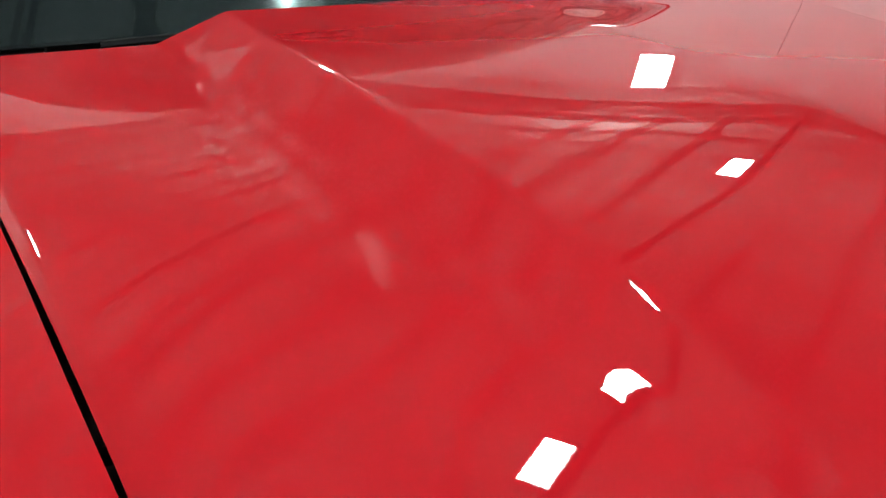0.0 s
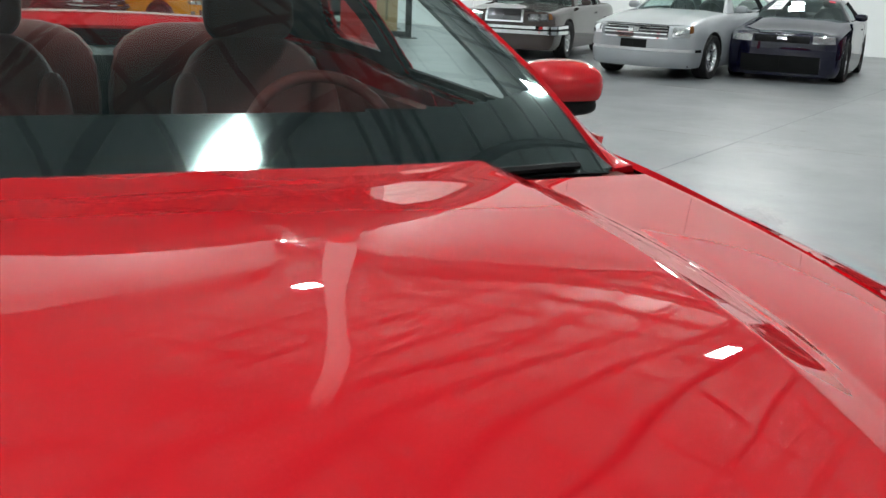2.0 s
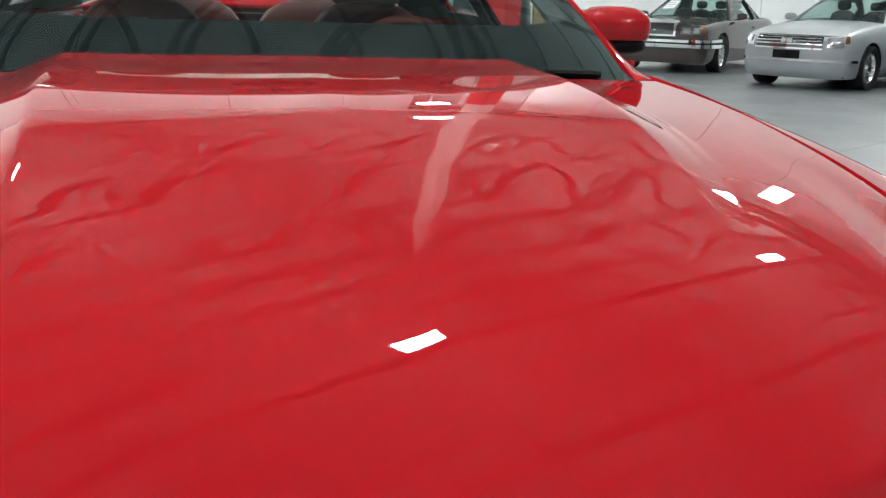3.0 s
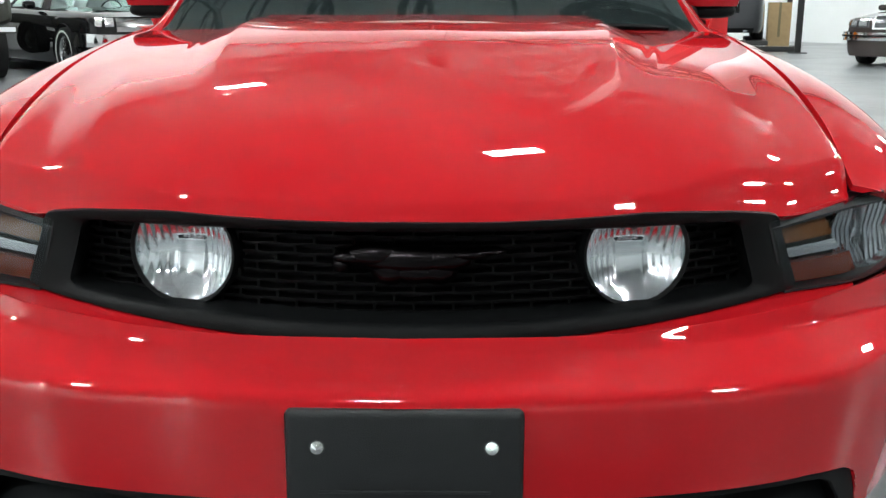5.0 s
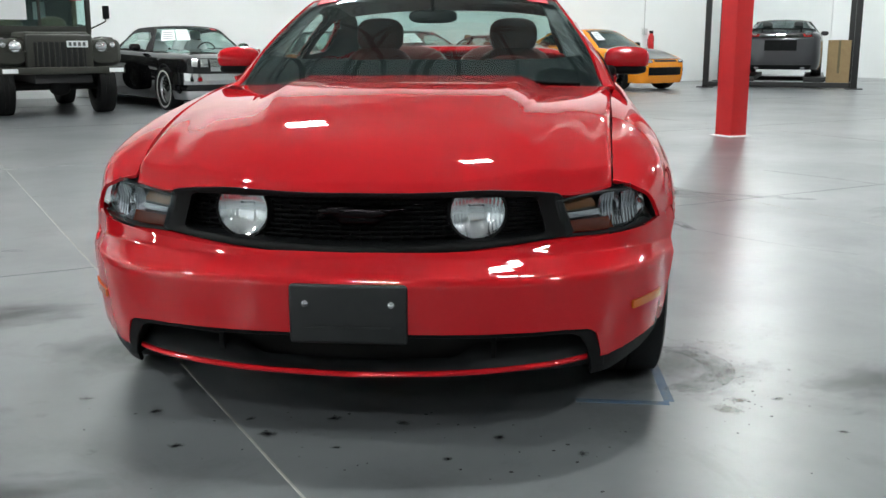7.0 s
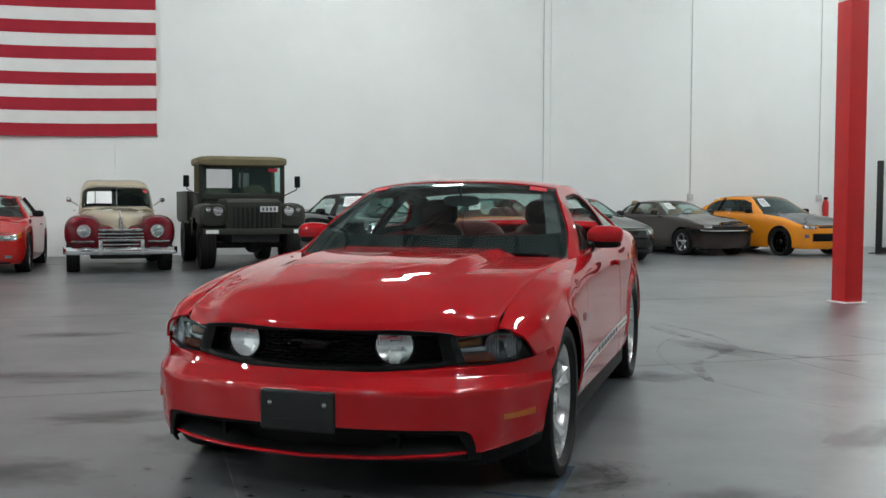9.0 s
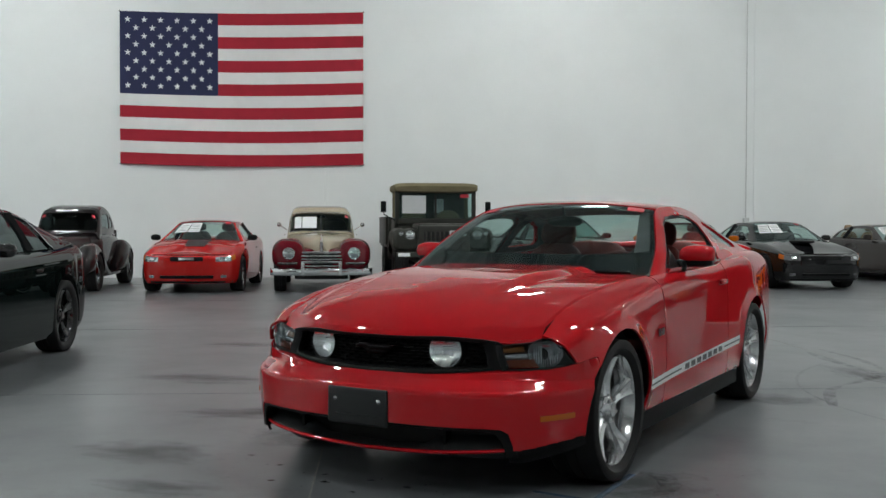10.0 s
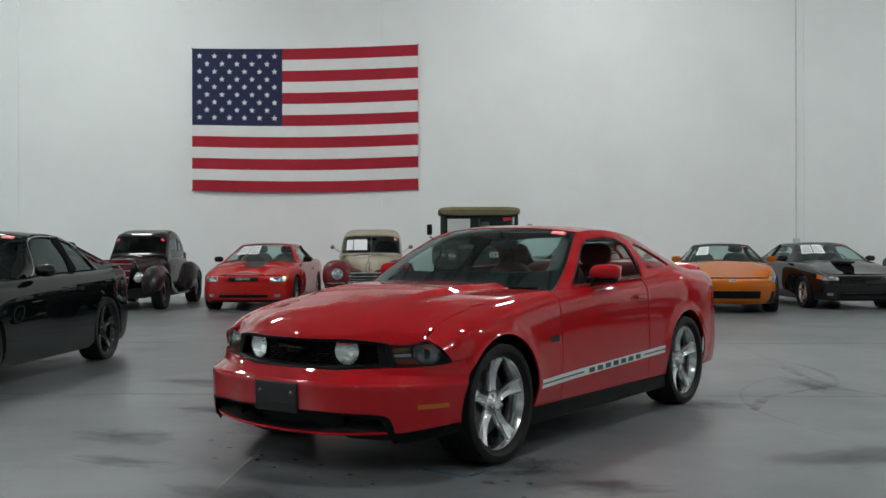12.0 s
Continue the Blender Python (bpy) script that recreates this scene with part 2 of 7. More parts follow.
def scalar(knots):
    """A smooth function without overshoot through (position, value) knots."""
    xs = [k[0] for k in knots]
    ys = [k[1] for k in knots]
    n = len(xs)
    d = [(ys[i + 1] - ys[i]) / (xs[i + 1] - xs[i]) for i in range(n - 1)]
    m = [d[0]] + [0 if d[i - 1] * d[i] <= 0 else 2 * d[i - 1] * d[i] / (d[i - 1] + d[i]) for i in range(1, n - 1)] + [d[-1]]

    def f(x):
        if x <= xs[0]:
            return ys[0]
        if x >= xs[-1]:
            return ys[-1]
        i = max(j for j in range(n - 1) if xs[j] <= x)
        h = xs[i + 1] - xs[i]
        t = (x - xs[i]) / h
        return ((1 + 2 * t) * (1 - t) ** 2 * ys[i] + t * (1 - t) ** 2 * h * m[i]
                + t * t * (3 - 2 * t) * ys[i + 1] + t * t * (t - 1) * h * m[i + 1])
    return f


def smooth(a, b, x):
    t = min(max((x - a) / (b - a), 0.0), 1.0)
    return t * t * (3 - 2 * t)


def grid(fn, nu, nv, us=None, vs=None):
    bm = bmesh.new()
    us = us or [i / nu for i in range(nu + 1)]
    vs = vs or [j / nv for j in range(nv + 1)]
    rows = [[bm.verts.new(fn(u, v)) for v in vs] for u in us]
    for i in range(len(us) - 1):
        for j in range(len(vs) - 1):
            q = (rows[i][j], rows[i + 1][j], rows[i + 1][j + 1], rows[i][j + 1])
            bm.faces.new(q)
    return bm


def mirrored(bm):
    """Adds the other half of a half body and closes it on the middle."""
    got = bmesh.ops.duplicate(bm, geom=bm.verts[:] + bm.edges[:] + bm.faces[:])["geom"]
    vs = [g for g in got if isinstance(g, bmesh.types.BMVert)]
    fs = [g for g in got if isinstance(g, bmesh.types.BMFace)]
    for v in vs:
        v.co.x = -v.co.x
    bmesh.ops.reverse_faces(bm, faces=fs)
    bmesh.ops.remove_doubles(bm, verts=bm.verts, dist=0.0005)
    return bm


def flipped(bm):
    for v in bm.verts:
        v.co.x = -v.co.x
    bmesh.ops.reverse_faces(bm, faces=bm.faces[:])
    return bm


def cut(bm, f, axes=(1, 2), reach=0.06, fresh=False):
    """Takes away the faces where f is below zero and draws the edge onto f = 0."""
    gone = [p for p in bm.faces if f(p.calc_center_median()) < 0]
    bm.verts.index_update()
    touched = {v.index for p in gone for v in p.verts}
    label = bm.verts.layers.int.new("touched")
    for v in bm.verts:
        v[label] = v.index in touched
    bmesh.ops.delete(bm, geom=gone, context="FACES")
    for v in [v for v in bm.verts if v.is_boundary and (v[label] or not fresh)]:
        val = f(v.co)
        if abs(val) > reach:
            continue
        home = v.co.copy()
        for _ in range(5):
            g = []
            for a in axes:
                w = v.co.copy()
                w[a] += 0.0005
                g.append((f(w) - val) / 0.0005)
            k = sum(x * x for x in g)
            if k < 0.05:
                break
            for a, x in zip(axes, g):
                v.co[a] -= max(min(val * x / k, 0.02), -0.02)
            val = f(v.co)
        if (v.co - home).length > reach * 1.5:
            v.co = home
    return bm


def thick(bm, t):
    """Gives a sheet the thickness t, on its inner side."""
    bmesh.ops.recalc_face_normals(bm, faces=bm.faces[:])
    bm.normal_update()
    faces = bm.faces[:]
    rim = [(e.verts[0], e.verts[1], e.link_faces[0]) for e in bm.edges if e.is_boundary]
    inner = {v: v.co - v.normal * t for v in bm.verts if v.link_faces}
    inner = {v: bm.verts.new(co) for v, co in inner.items()}
    for f in faces:
        bm.faces.new([inner[v] for v in reversed(f.verts)])
    for a, b, f in rim:
        vs = list(f.verts)
        i = vs.index(a)
        if vs[(i + 1) % len(vs)] is not b:
            a, b = b, a
        bm.faces.new((b, a, inner[a], inner[b]))
    return bm


def box(bm, x0, x1, y0, y1, z0, z1, bevel=0.0, seg=2, m=None):
    got = bmesh.ops.create_cube(bm, size=1.0)["verts"]
    for v in got:
        v.co = Vector(((x0 + x1) / 2 + v.co.x * (x1 - x0), (y0 + y1) / 2 + v.co.y * (y1 - y0), (z0 + z1) / 2 + v.co.z * (z1 - z0)))
    if bevel:
        edges = {e for v in got for e in v.link_edges}
        made = bmesh.ops.bevel(bm, geom=list(edges), offset=bevel, segments=seg, affect="EDGES", profile=0.6)
        got = list({v for f in made["faces"] for v in f.verts} | {v for v in got if v.is_valid})
    if m is not None:
        bmesh.ops.transform(bm, matrix=m, verts=got)
    return got


def boxed(*args, **kw):
    bm = bmesh.new()
    box(bm, *args, **kw)
    return bm


def lathe(bm, profile, steps=40, m=None, closed=False):
    """Turns (radius, along) pairs round the x axis."""
    rings = []
    for r, a in profile:
        rings.append([bm.verts.new((a, r * math.cos(2 * PI * k / steps), r * math.sin(2 * PI * k / steps))) for k in range(steps)])
    pairs = list(zip(rings, rings[1:])) + ([(rings[-1], rings[0])] if closed else [])
    for a, b in pairs:
        for k in range(steps):
            bm.faces.new((a[k], a[(k + 1) % steps], b[(k + 1) % steps], b[k]))
    if m is not None:
        bmesh.ops.transform(bm, matrix=m, verts=[v for r in rings for v in r])
    return rings


def tube(bm, pts, r, steps=8, ends=True):
    """A round bar along points."""
    pts = [Vector(p) for p in pts]
    rings = []
    for i, p in enumerate(pts):
        d = (pts[min(i + 1, len(pts) - 1)] - pts[max(i - 1, 0)]).normalized()
        side = d.orthogonal().normalized() if abs(d.z) > 0.95 else Vector((0, 0, 1)).cross(d).normalized()
        up = d.cross(side)
        rad = r[i] if isinstance(r, (list, tuple)) else r
        rings.append([bm.verts.new(p + rad * (math.cos(2 * PI * k / steps) * side + math.sin(2 * PI * k / steps) * up)) for k in range(steps)])
    for a, b in zip(rings, rings[1:]):
        for k in range(steps):
            bm.faces.new((a[k], a[(k + 1) % steps], b[(k + 1) % steps], b[k]))
    if ends:
        bm.faces.new(rings[0][::-1])
        bm.faces.new(rings[-1])
    return bm


def blob(bm, x, y, z, rx, ry, rz, p=2.6, nu=18, nv=12, m=None):
    """A soft, rounded block."""
    def se(c, e):
        return math.copysign(abs(c) ** e, c)
    e = 2 / p
    rows = []
    for j in range(1, nv):
        th = -PI / 2 + PI * j / nv
        rows.append([bm.verts.new((x + rx * se(math.cos(th), e) * se(math.cos(2 * PI * i / nu), e),
                                   y + ry * se(math.cos(th), e) * se(math.sin(2 * PI * i / nu), e),
                                   z + rz * se(math.sin(th), e))) for i in range(nu)])
    lo, hi = bm.verts.new((x, y, z - rz)), bm.verts.new((x, y, z + rz))
    for a, b in zip(rows, rows[1:]):
        for i in range(nu):
            bm.faces.new((a[i], a[(i + 1) % nu], b[(i + 1) % nu], b[i]))
    for i in range(nu):
        bm.faces.new((lo, rows[0][(i + 1) % nu], rows[0][i]))
        bm.faces.new((hi, rows[-1][i], rows[-1][(i + 1) % nu]))
    if m is not None:
        bmesh.ops.transform(bm, matrix=m, verts=[v for r in rows for v in r] + [lo, hi])
    return bm


def polygon_inside(poly):
    """Signed distance to a polygon in the plane of two coordinates, below zero inside."""
    pts = [Vector(p) for p in poly]

    def f(p):
        best, inside = 9.0, False
        for a, b in zip(pts, pts[1:] + pts[:1]):
            d = b - a
            t = min(max((p - a).dot(d) / d.length_squared, 0), 1)
            best = min(best, (p - a - t * d).length)
            if (a.y > p.y) != (b.y > p.y) and p.x < (b.x - a.x) * (p.y - a.y) / (b.y - a.y) + a.x:
                inside = not inside
        return -best if inside else best
    return f


# ---- wheels ----
def wheel_parts(car, x, y, r, rim, width, metal, style="five", dark=RUBBER, band=None):
    """A wheel whose outer face looks along +x, or -x for the other side: rim with spokes, tyre, disc."""
    side = 1 if x > 0 else -1
    m = Matrix.Translation((x, y, r)) @ (Matrix.Identity(4) if side > 0 else Matrix.Rotation(PI, 4, "Z"))
    w = width
    bm = bmesh.new()
    lathe(bm, [(rim * 0.70, -w * 0.86), (rim * 0.88, -w * 0.80), (rim * 0.90, -w * 0.30), (rim * 0.94, -0.02), (rim * 1.0, 0.0), (rim * 1.015, -0.006),
               (rim * 1.0, -0.02), (rim * 0.955, -0.05), (rim * 0.93, -w * 0.85)], 48)
    n = {"five": 5, "thin": 10, "wire": 16, "steel": 0, "mesh": 14}[style]
    for k in range(n):
        a = 2 * PI * k / n + (PI / 2 if n == 5 else 0)
        half = rim * (0.15 if n == 5 else 0.045)
        flare = rim * (0.21 if n == 5 else 0.06)
        rows = []
        for i in range(9):
            t = i / 8
            rr = rim * (0.10 + 0.85 * t)
            hw = half * (1 - 0.25 * math.sin(PI * t)) + (flare - half) * t ** 3
            dep = -0.035 - 0.012 * math.sin(PI * t) + 0.028 * t ** 2
            rows.append([(dep - 0.045, rr, -hw), (dep - 0.012, rr, -hw), (dep, rr, -hw * 0.72), (dep - (0.010 if n == 5 else 0.0), rr, 0),
                         (dep, rr, hw * 0.72), (dep - 0.012, rr, hw), (dep - 0.045, rr, hw)])
        rot = Matrix.Rotation(a, 4, "X")
        vr = [[bm.verts.new(rot @ Vector(p)) for p in row] for row in rows]
        for p, q in zip(vr, vr[1:]):
            for j in range(6):
                bm.faces.new((p[j], p[j + 1], q[j + 1], q[j]))
    if n:
        lathe(bm, [(0.0005, -0.012), (rim * 0.13, -0.014), (rim * 0.15, -0.022), (rim * 0.24, -0.030), (rim * 0.28, -0.045), (rim * 0.28, -0.08)], 30)
        for k in range(5):
            a = 2 * PI * k / 5 + PI / 2 + PI / 5
            lathe(bm, [(0.0005, -0.014), (0.010, -0.016), (0.011, -0.045)], 8, Matrix.Rotation(a, 4, "X") @ Matrix.Translation((0, rim * 0.205, 0)))
    else:
        lathe(bm, [(0.0005, 0.012), (rim * 0.30, 0.010), (rim * 0.42, -0.004), (rim * 0.55, -0.012), (rim * 0.86, -0.012), (rim * 0.95, -0.02)], 40)
    bmesh.ops.transform(bm, matrix=m, verts=bm.verts)
    bmesh.ops.recalc_face_normals(bm, faces=bm.faces[:])
    wh = part("wheel", bm, metal, car)
    bm = bmesh.new()
    lathe(bm, [(rim * 0.95, -w * 0.95), (rim * 1.06, -w * 1.0), (r * 0.93, -w * 1.02), (r * 0.985, -w * 0.96), (r, -w * 0.80), (r, -w * 0.62), (r - 0.008, -w * 0.61), (r - 0.008, -w * 0.59), (r, -w * 0.58),
               (r, -w * 0.38), (r - 0.008, -w * 0.37), (r - 0.008, -w * 0.35), (r, -w * 0.34), (r, -w * 0.12), (r * 0.985, 0.02), (r * 0.95, 0.028), (r * 0.86, 0.026), (rim * 1.06, 0.010), (rim * 1.0, -0.006), (rim * 0.95, -0.03)], 56)
    bmesh.ops.transform(bm, matrix=m, verts=bm.verts)
    bmesh.ops.recalc_face_normals(bm, faces=bm.faces[:])
    part("tyre", bm, dark, wh)
    if band:
        bm = bmesh.new()
        lathe(bm, [(r * 0.80, 0.0265), (r * 0.84, 0.0295), (r * 0.88, 0.0285)], 48, m)
        part("tyre_band", bm, band, wh, "white sidewall band")
    if n:
        bm = bmesh.new()
        lathe(bm, [(0.0005, -0.10), (rim * 0.72, -0.10), (rim * 0.72, -0.125), (0.0005, -0.125)], 32, m)
        part("brake_disc", bm, DISC, wh)
    bm = bmesh.new()
    lathe(bm, [(0.0005, -w * 0.72), (rim * 0.93, -w * 0.72), (rim * 0.93, -w * 0.76), (0.0005, -w * 0.76)], 24, m)
    part("inner_barrel", bm, DARKVOID, wh)
    return wh


# ---- the hall ----
WALL_N, END_U, BAY_N, RIGHT_U, LEFT_U, BACK_N, ROOF_Z = 19.5, 20.5, 24.6, 25.5, -24.0, -28.0, 11.8


def hall_box(name, u0, u1, n0, n1, z0, z1, mtl, bevel=0.0):
    bm = boxed(u0, u1, n0, n1, z0, z1, bevel=bevel)
    ob = part(name, bm, mtl, smooth=False)
    ob.matrix_basis = hall_pose(0, 0)
    return tagged(ob, kind="structure")


tagged(hall_box("floor", LEFT_U - 0.3, RIGHT_U + 0.3, BACK_N - 0.3, BAY_N + 0.3, -0.15, 0.0, FLOOR),
       "grey polished concrete floor with stains and tyre marks", "floor")
wall_flag = empty("wall_flag", hall_pose(0, 0))
tagged(wall_flag, "tall white panelled showroom wall with joints", "wall", kind="structure")
seams = [LEFT_U, -10.62, -1.25, 9.3, END_U]
for a, b in zip(seams, seams[1:]):
    part("panel", boxed(a + 0.006, b - 0.006, WALL_N, WALL_N + 0.25, 0.0, ROOF_Z, bevel=0.004, seg=1), WALL, wall_flag, smooth=False)
part("backing", boxed(LEFT_U, END_U, WALL_N + 0.02, WALL_N + 0.24, 0.0, ROOF_Z), WALL, wall_flag, smooth=False)
hall_box("wall_bay_side", END_U - 0.25, END_U, WALL_N + 0.25, BAY_N, 0, ROOF_Z, WALL)
hall_box("wall_bay", END_U - 0.25, RIGHT_U + 0.25, BAY_N, BAY_N + 0.25, 0, ROOF_Z, WALL)
hall_box("wall_bay_upper", END_U, RIGHT_U, BAY_N - 0.03, BAY_N, 3.5, ROOF_Z, CLAD)
hall_box("wall_right_upper", RIGHT_U - 0.03, RIGHT_U, 19.0, BAY_N - 0.03, 3.5, ROOF_Z, CLAD)
wall_right = empty("wall_right", hall_pose(0, 0))
tagged(wall_right, "long white panelled wall behind a row of cars", "wall", kind="structure")
edges_n = [BACK_N, -24, -20, -16, -12, -8, -4, 0, 4, 8, 12, 16, 20, BAY_N]
for a, b in zip(edges_n, edges_n[1:]):
    if a == 0:
        part("panel", boxed(RIGHT_U, RIGHT_U + 0.25, a + 0.01, 1.2, 0, ROOF_Z), WALL, wall_right, smooth=False)
        part("panel", boxed(RIGHT_U, RIGHT_U + 0.25, 3.2, b - 0.01, 0, ROOF_Z), WALL, wall_right, smooth=False)
        part("panel", boxed(RIGHT_U, RIGHT_U + 0.25, 1.2, 3.2, 2.6, ROOF_Z), WALL, wall_right, smooth=False)
    else:
        part("panel", boxed(RIGHT_U, RIGHT_U + 0.25, a + 0.012, b - 0.012, 0, ROOF_Z), WALL, wall_right, smooth=False)
part("backing", boxed(RIGHT_U + 0.26, RIGHT_U + 0.4, BACK_N, BAY_N, 0, ROOF_Z), STEEL, wall_right, smooth=False)
door_1 = hall_box("door_1", RIGHT_U + 0.10, RIGHT_U + 0.20, 1.2, 3.2, 0, 2.6, BLACKPLASTIC)
tagged(door_1, "dark closed double door in the white wall", "door")
hall_box("wall_left", LEFT_U - 0.25, LEFT_U, BACK_N, WALL_N, 0, ROOF_Z, WALL)
# Back wall is out of view, set far off to dim light on bumpers.
hall_box("wall_back", LEFT_U - 0.25, RIGHT_U + 0.25, BACK_N - 0.25, BACK_N, 0, ROOF_Z, WALL)
hall_box("roof_deck", LEFT_U - 0.3, RIGHT_U + 0.3, BACK_N - 0.3, BAY_N + 0.3, ROOF_Z, ROOF_Z + 0.2, DECK)


def bar(bm, a, b, w):
    """A square bar between two points."""
    a, b = Vector(a), Vector(b)
    d = (b - a).normalized()
    s = d.orthogonal().normalized()
    t = d.cross(s)
    lo = [bm.verts.new(a + w * (i * s + j * t)) for i, j in ((-1, -1), (1, -1), (1, 1), (-1, 1))]
    hi = [bm.verts.new(b + w * (i * s + j * t)) for i, j in ((-1, -1), (1, -1), (1, 1), (-1, 1))]
    for k in range(4):
        bm.faces.new((lo[k], lo[(k + 1) % 4], hi[(k + 1) % 4], hi[k]))


def ceiling():
    """Open web joists along the flag wall on deep girders."""
    bm = bmesh.new()
    top, low = ROOF_Z - 0.04, ROOF_Z - 0.62
    n = BACK_N + 0.8
    while n < BAY_N:
        bar(bm, (LEFT_U, n, top), (RIGHT_U, n, top), 0.05)
        bar(bm, (LEFT_U, n, low), (RIGHT_U, n, low), 0.045)
        u, up = LEFT_U, False
        while u < RIGHT_U - 0.7:
            bar(bm, (u, n, top if up else low), (u + 0.7, n, low if up else top), 0.018)
            u += 0.7
            up = not up
        n += 1.85
    for u in (-22.0, -7.0, 8.0, 23.0):
        bar(bm, (u, BACK_N, low - 0.06), (u, BAY_N, low - 0.06), 0.09)
        bar(bm, (u, BACK_N, low - 1.0), (u, BAY_N, low - 1.0), 0.09)
        n, up = BACK_N, False
        while n < BAY_N - 1.0:
            bar(bm, (u, n, low if up else low - 1.0), (u, n + 1.0, low - 1.0 if up else low), 0.04)
            n += 1.0
            up = not up
    u = LEFT_U + 1.0
    while u < RIGHT_U:
        bar(bm, (u, BACK_N, low), (u, BAY_N, low), 0.045)
        u += 1.9
    ob = part("ceiling", bm, STEEL, smooth=False)
    ob.matrix_basis = hall_pose(0, 0)
    tagged(ob, "open steel joists and girders under a pale roof deck", "ceiling", kind="structure")


ceiling()


def high_bay(u, n, z=10.0, turn=0.0):
    lamp = empty("high_bay_light", hall_pose(u, n, z, turn))
    tagged(lamp, "bright rectangular white high bay ceiling light", "ceiling light", "high bay lights")
    bm = boxed(-0.62, 0.62, -0.24, 0.24, 0.02, 0.09, bevel=0.02)
    part("housing", bm, COLWHITE, lamp)
    part("diffuser", boxed(-0.58, 0.58, -0.20, 0.20, -0.045, 0.018, bevel=0.012, seg=2), LED, lamp, "glowing white diffuser")
    # Emissive slot added on top of the fixture to brighten the roof deck.
    part("uplight", boxed(-0.5, 0.5, -0.05, 0.05, 0.091, 0.096), DECK_FILL, lamp, "glowing slot added to brighten the roof deck")
    for x in (-0.5, 0.5):
        bm = bmesh.new()
        tube(bm, [(x, 0, 0.09), (x, 0, ROOF_Z - z - 0.6)], 0.006, 6)
        part("hanger", bm, STEEL, lamp)


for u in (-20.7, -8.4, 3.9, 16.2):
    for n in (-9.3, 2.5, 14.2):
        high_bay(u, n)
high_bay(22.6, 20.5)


def wall_flood(n, z):
    ob = empty("wall_flood_light", hall_pose(RIGHT_U - 0.08, n, z))
    tagged(ob, "bright white flood light panel high on the wall", "flood light")
    part("casing", boxed(-0.04, 0.08, -0.52, 0.52, -0.82, 0.82, bevel=0.015), COLWHITE, ob)
    part("panel", boxed(-0.06, -0.042, -0.46, 0.46, -0.76, 0.76, bevel=0.004, seg=1), FLOOD, ob, "glowing white panel")


wall_flood(7.4, 9.3)


def column():
    col = empty("column", hall_pose(8.0, 6.62))
    tagged(col, "square steel column painted red below and white above", "column", kind="structure")
    part("lower_sleeve", boxed(-0.132, 0.132, -0.132, 0.132, 0.012, 3.80, bevel=0.012), COLRED, col, "red painted lower sleeve")
    part("upper_shaft", boxed(-0.128, 0.128, -0.128, 0.128, 3.80, ROOF_Z - 1.6, bevel=0.012), COLWHITE, col, "white painted upper shaft")
    part("base_plate", boxed(-0.17, 0.17, -0.17, 0.17, 0, 0.012, bevel=0.004), COLWHITE, col)


column()


def conduit(u, z=1.45):
    c = empty("wall_conduit", hall_pose(u, WALL_N - 0.02))
    tagged(c, "thin grey metal conduit down to a socket box", "conduit", "wall conduits")
    bm = bmesh.new()
    tube(bm, [(0, -0.01, z), (0, -0.01, ROOF_Z)], 0.013, 8)
    part("pipe", bm, GALV, c)
    part("socket_box", boxed(-0.07, 0.07, -0.07, 0.02, z - 0.16, z + 0.02, bevel=0.008), GALV, c)


for u in (9.1, 13.33, 17.37):
    conduit(u)


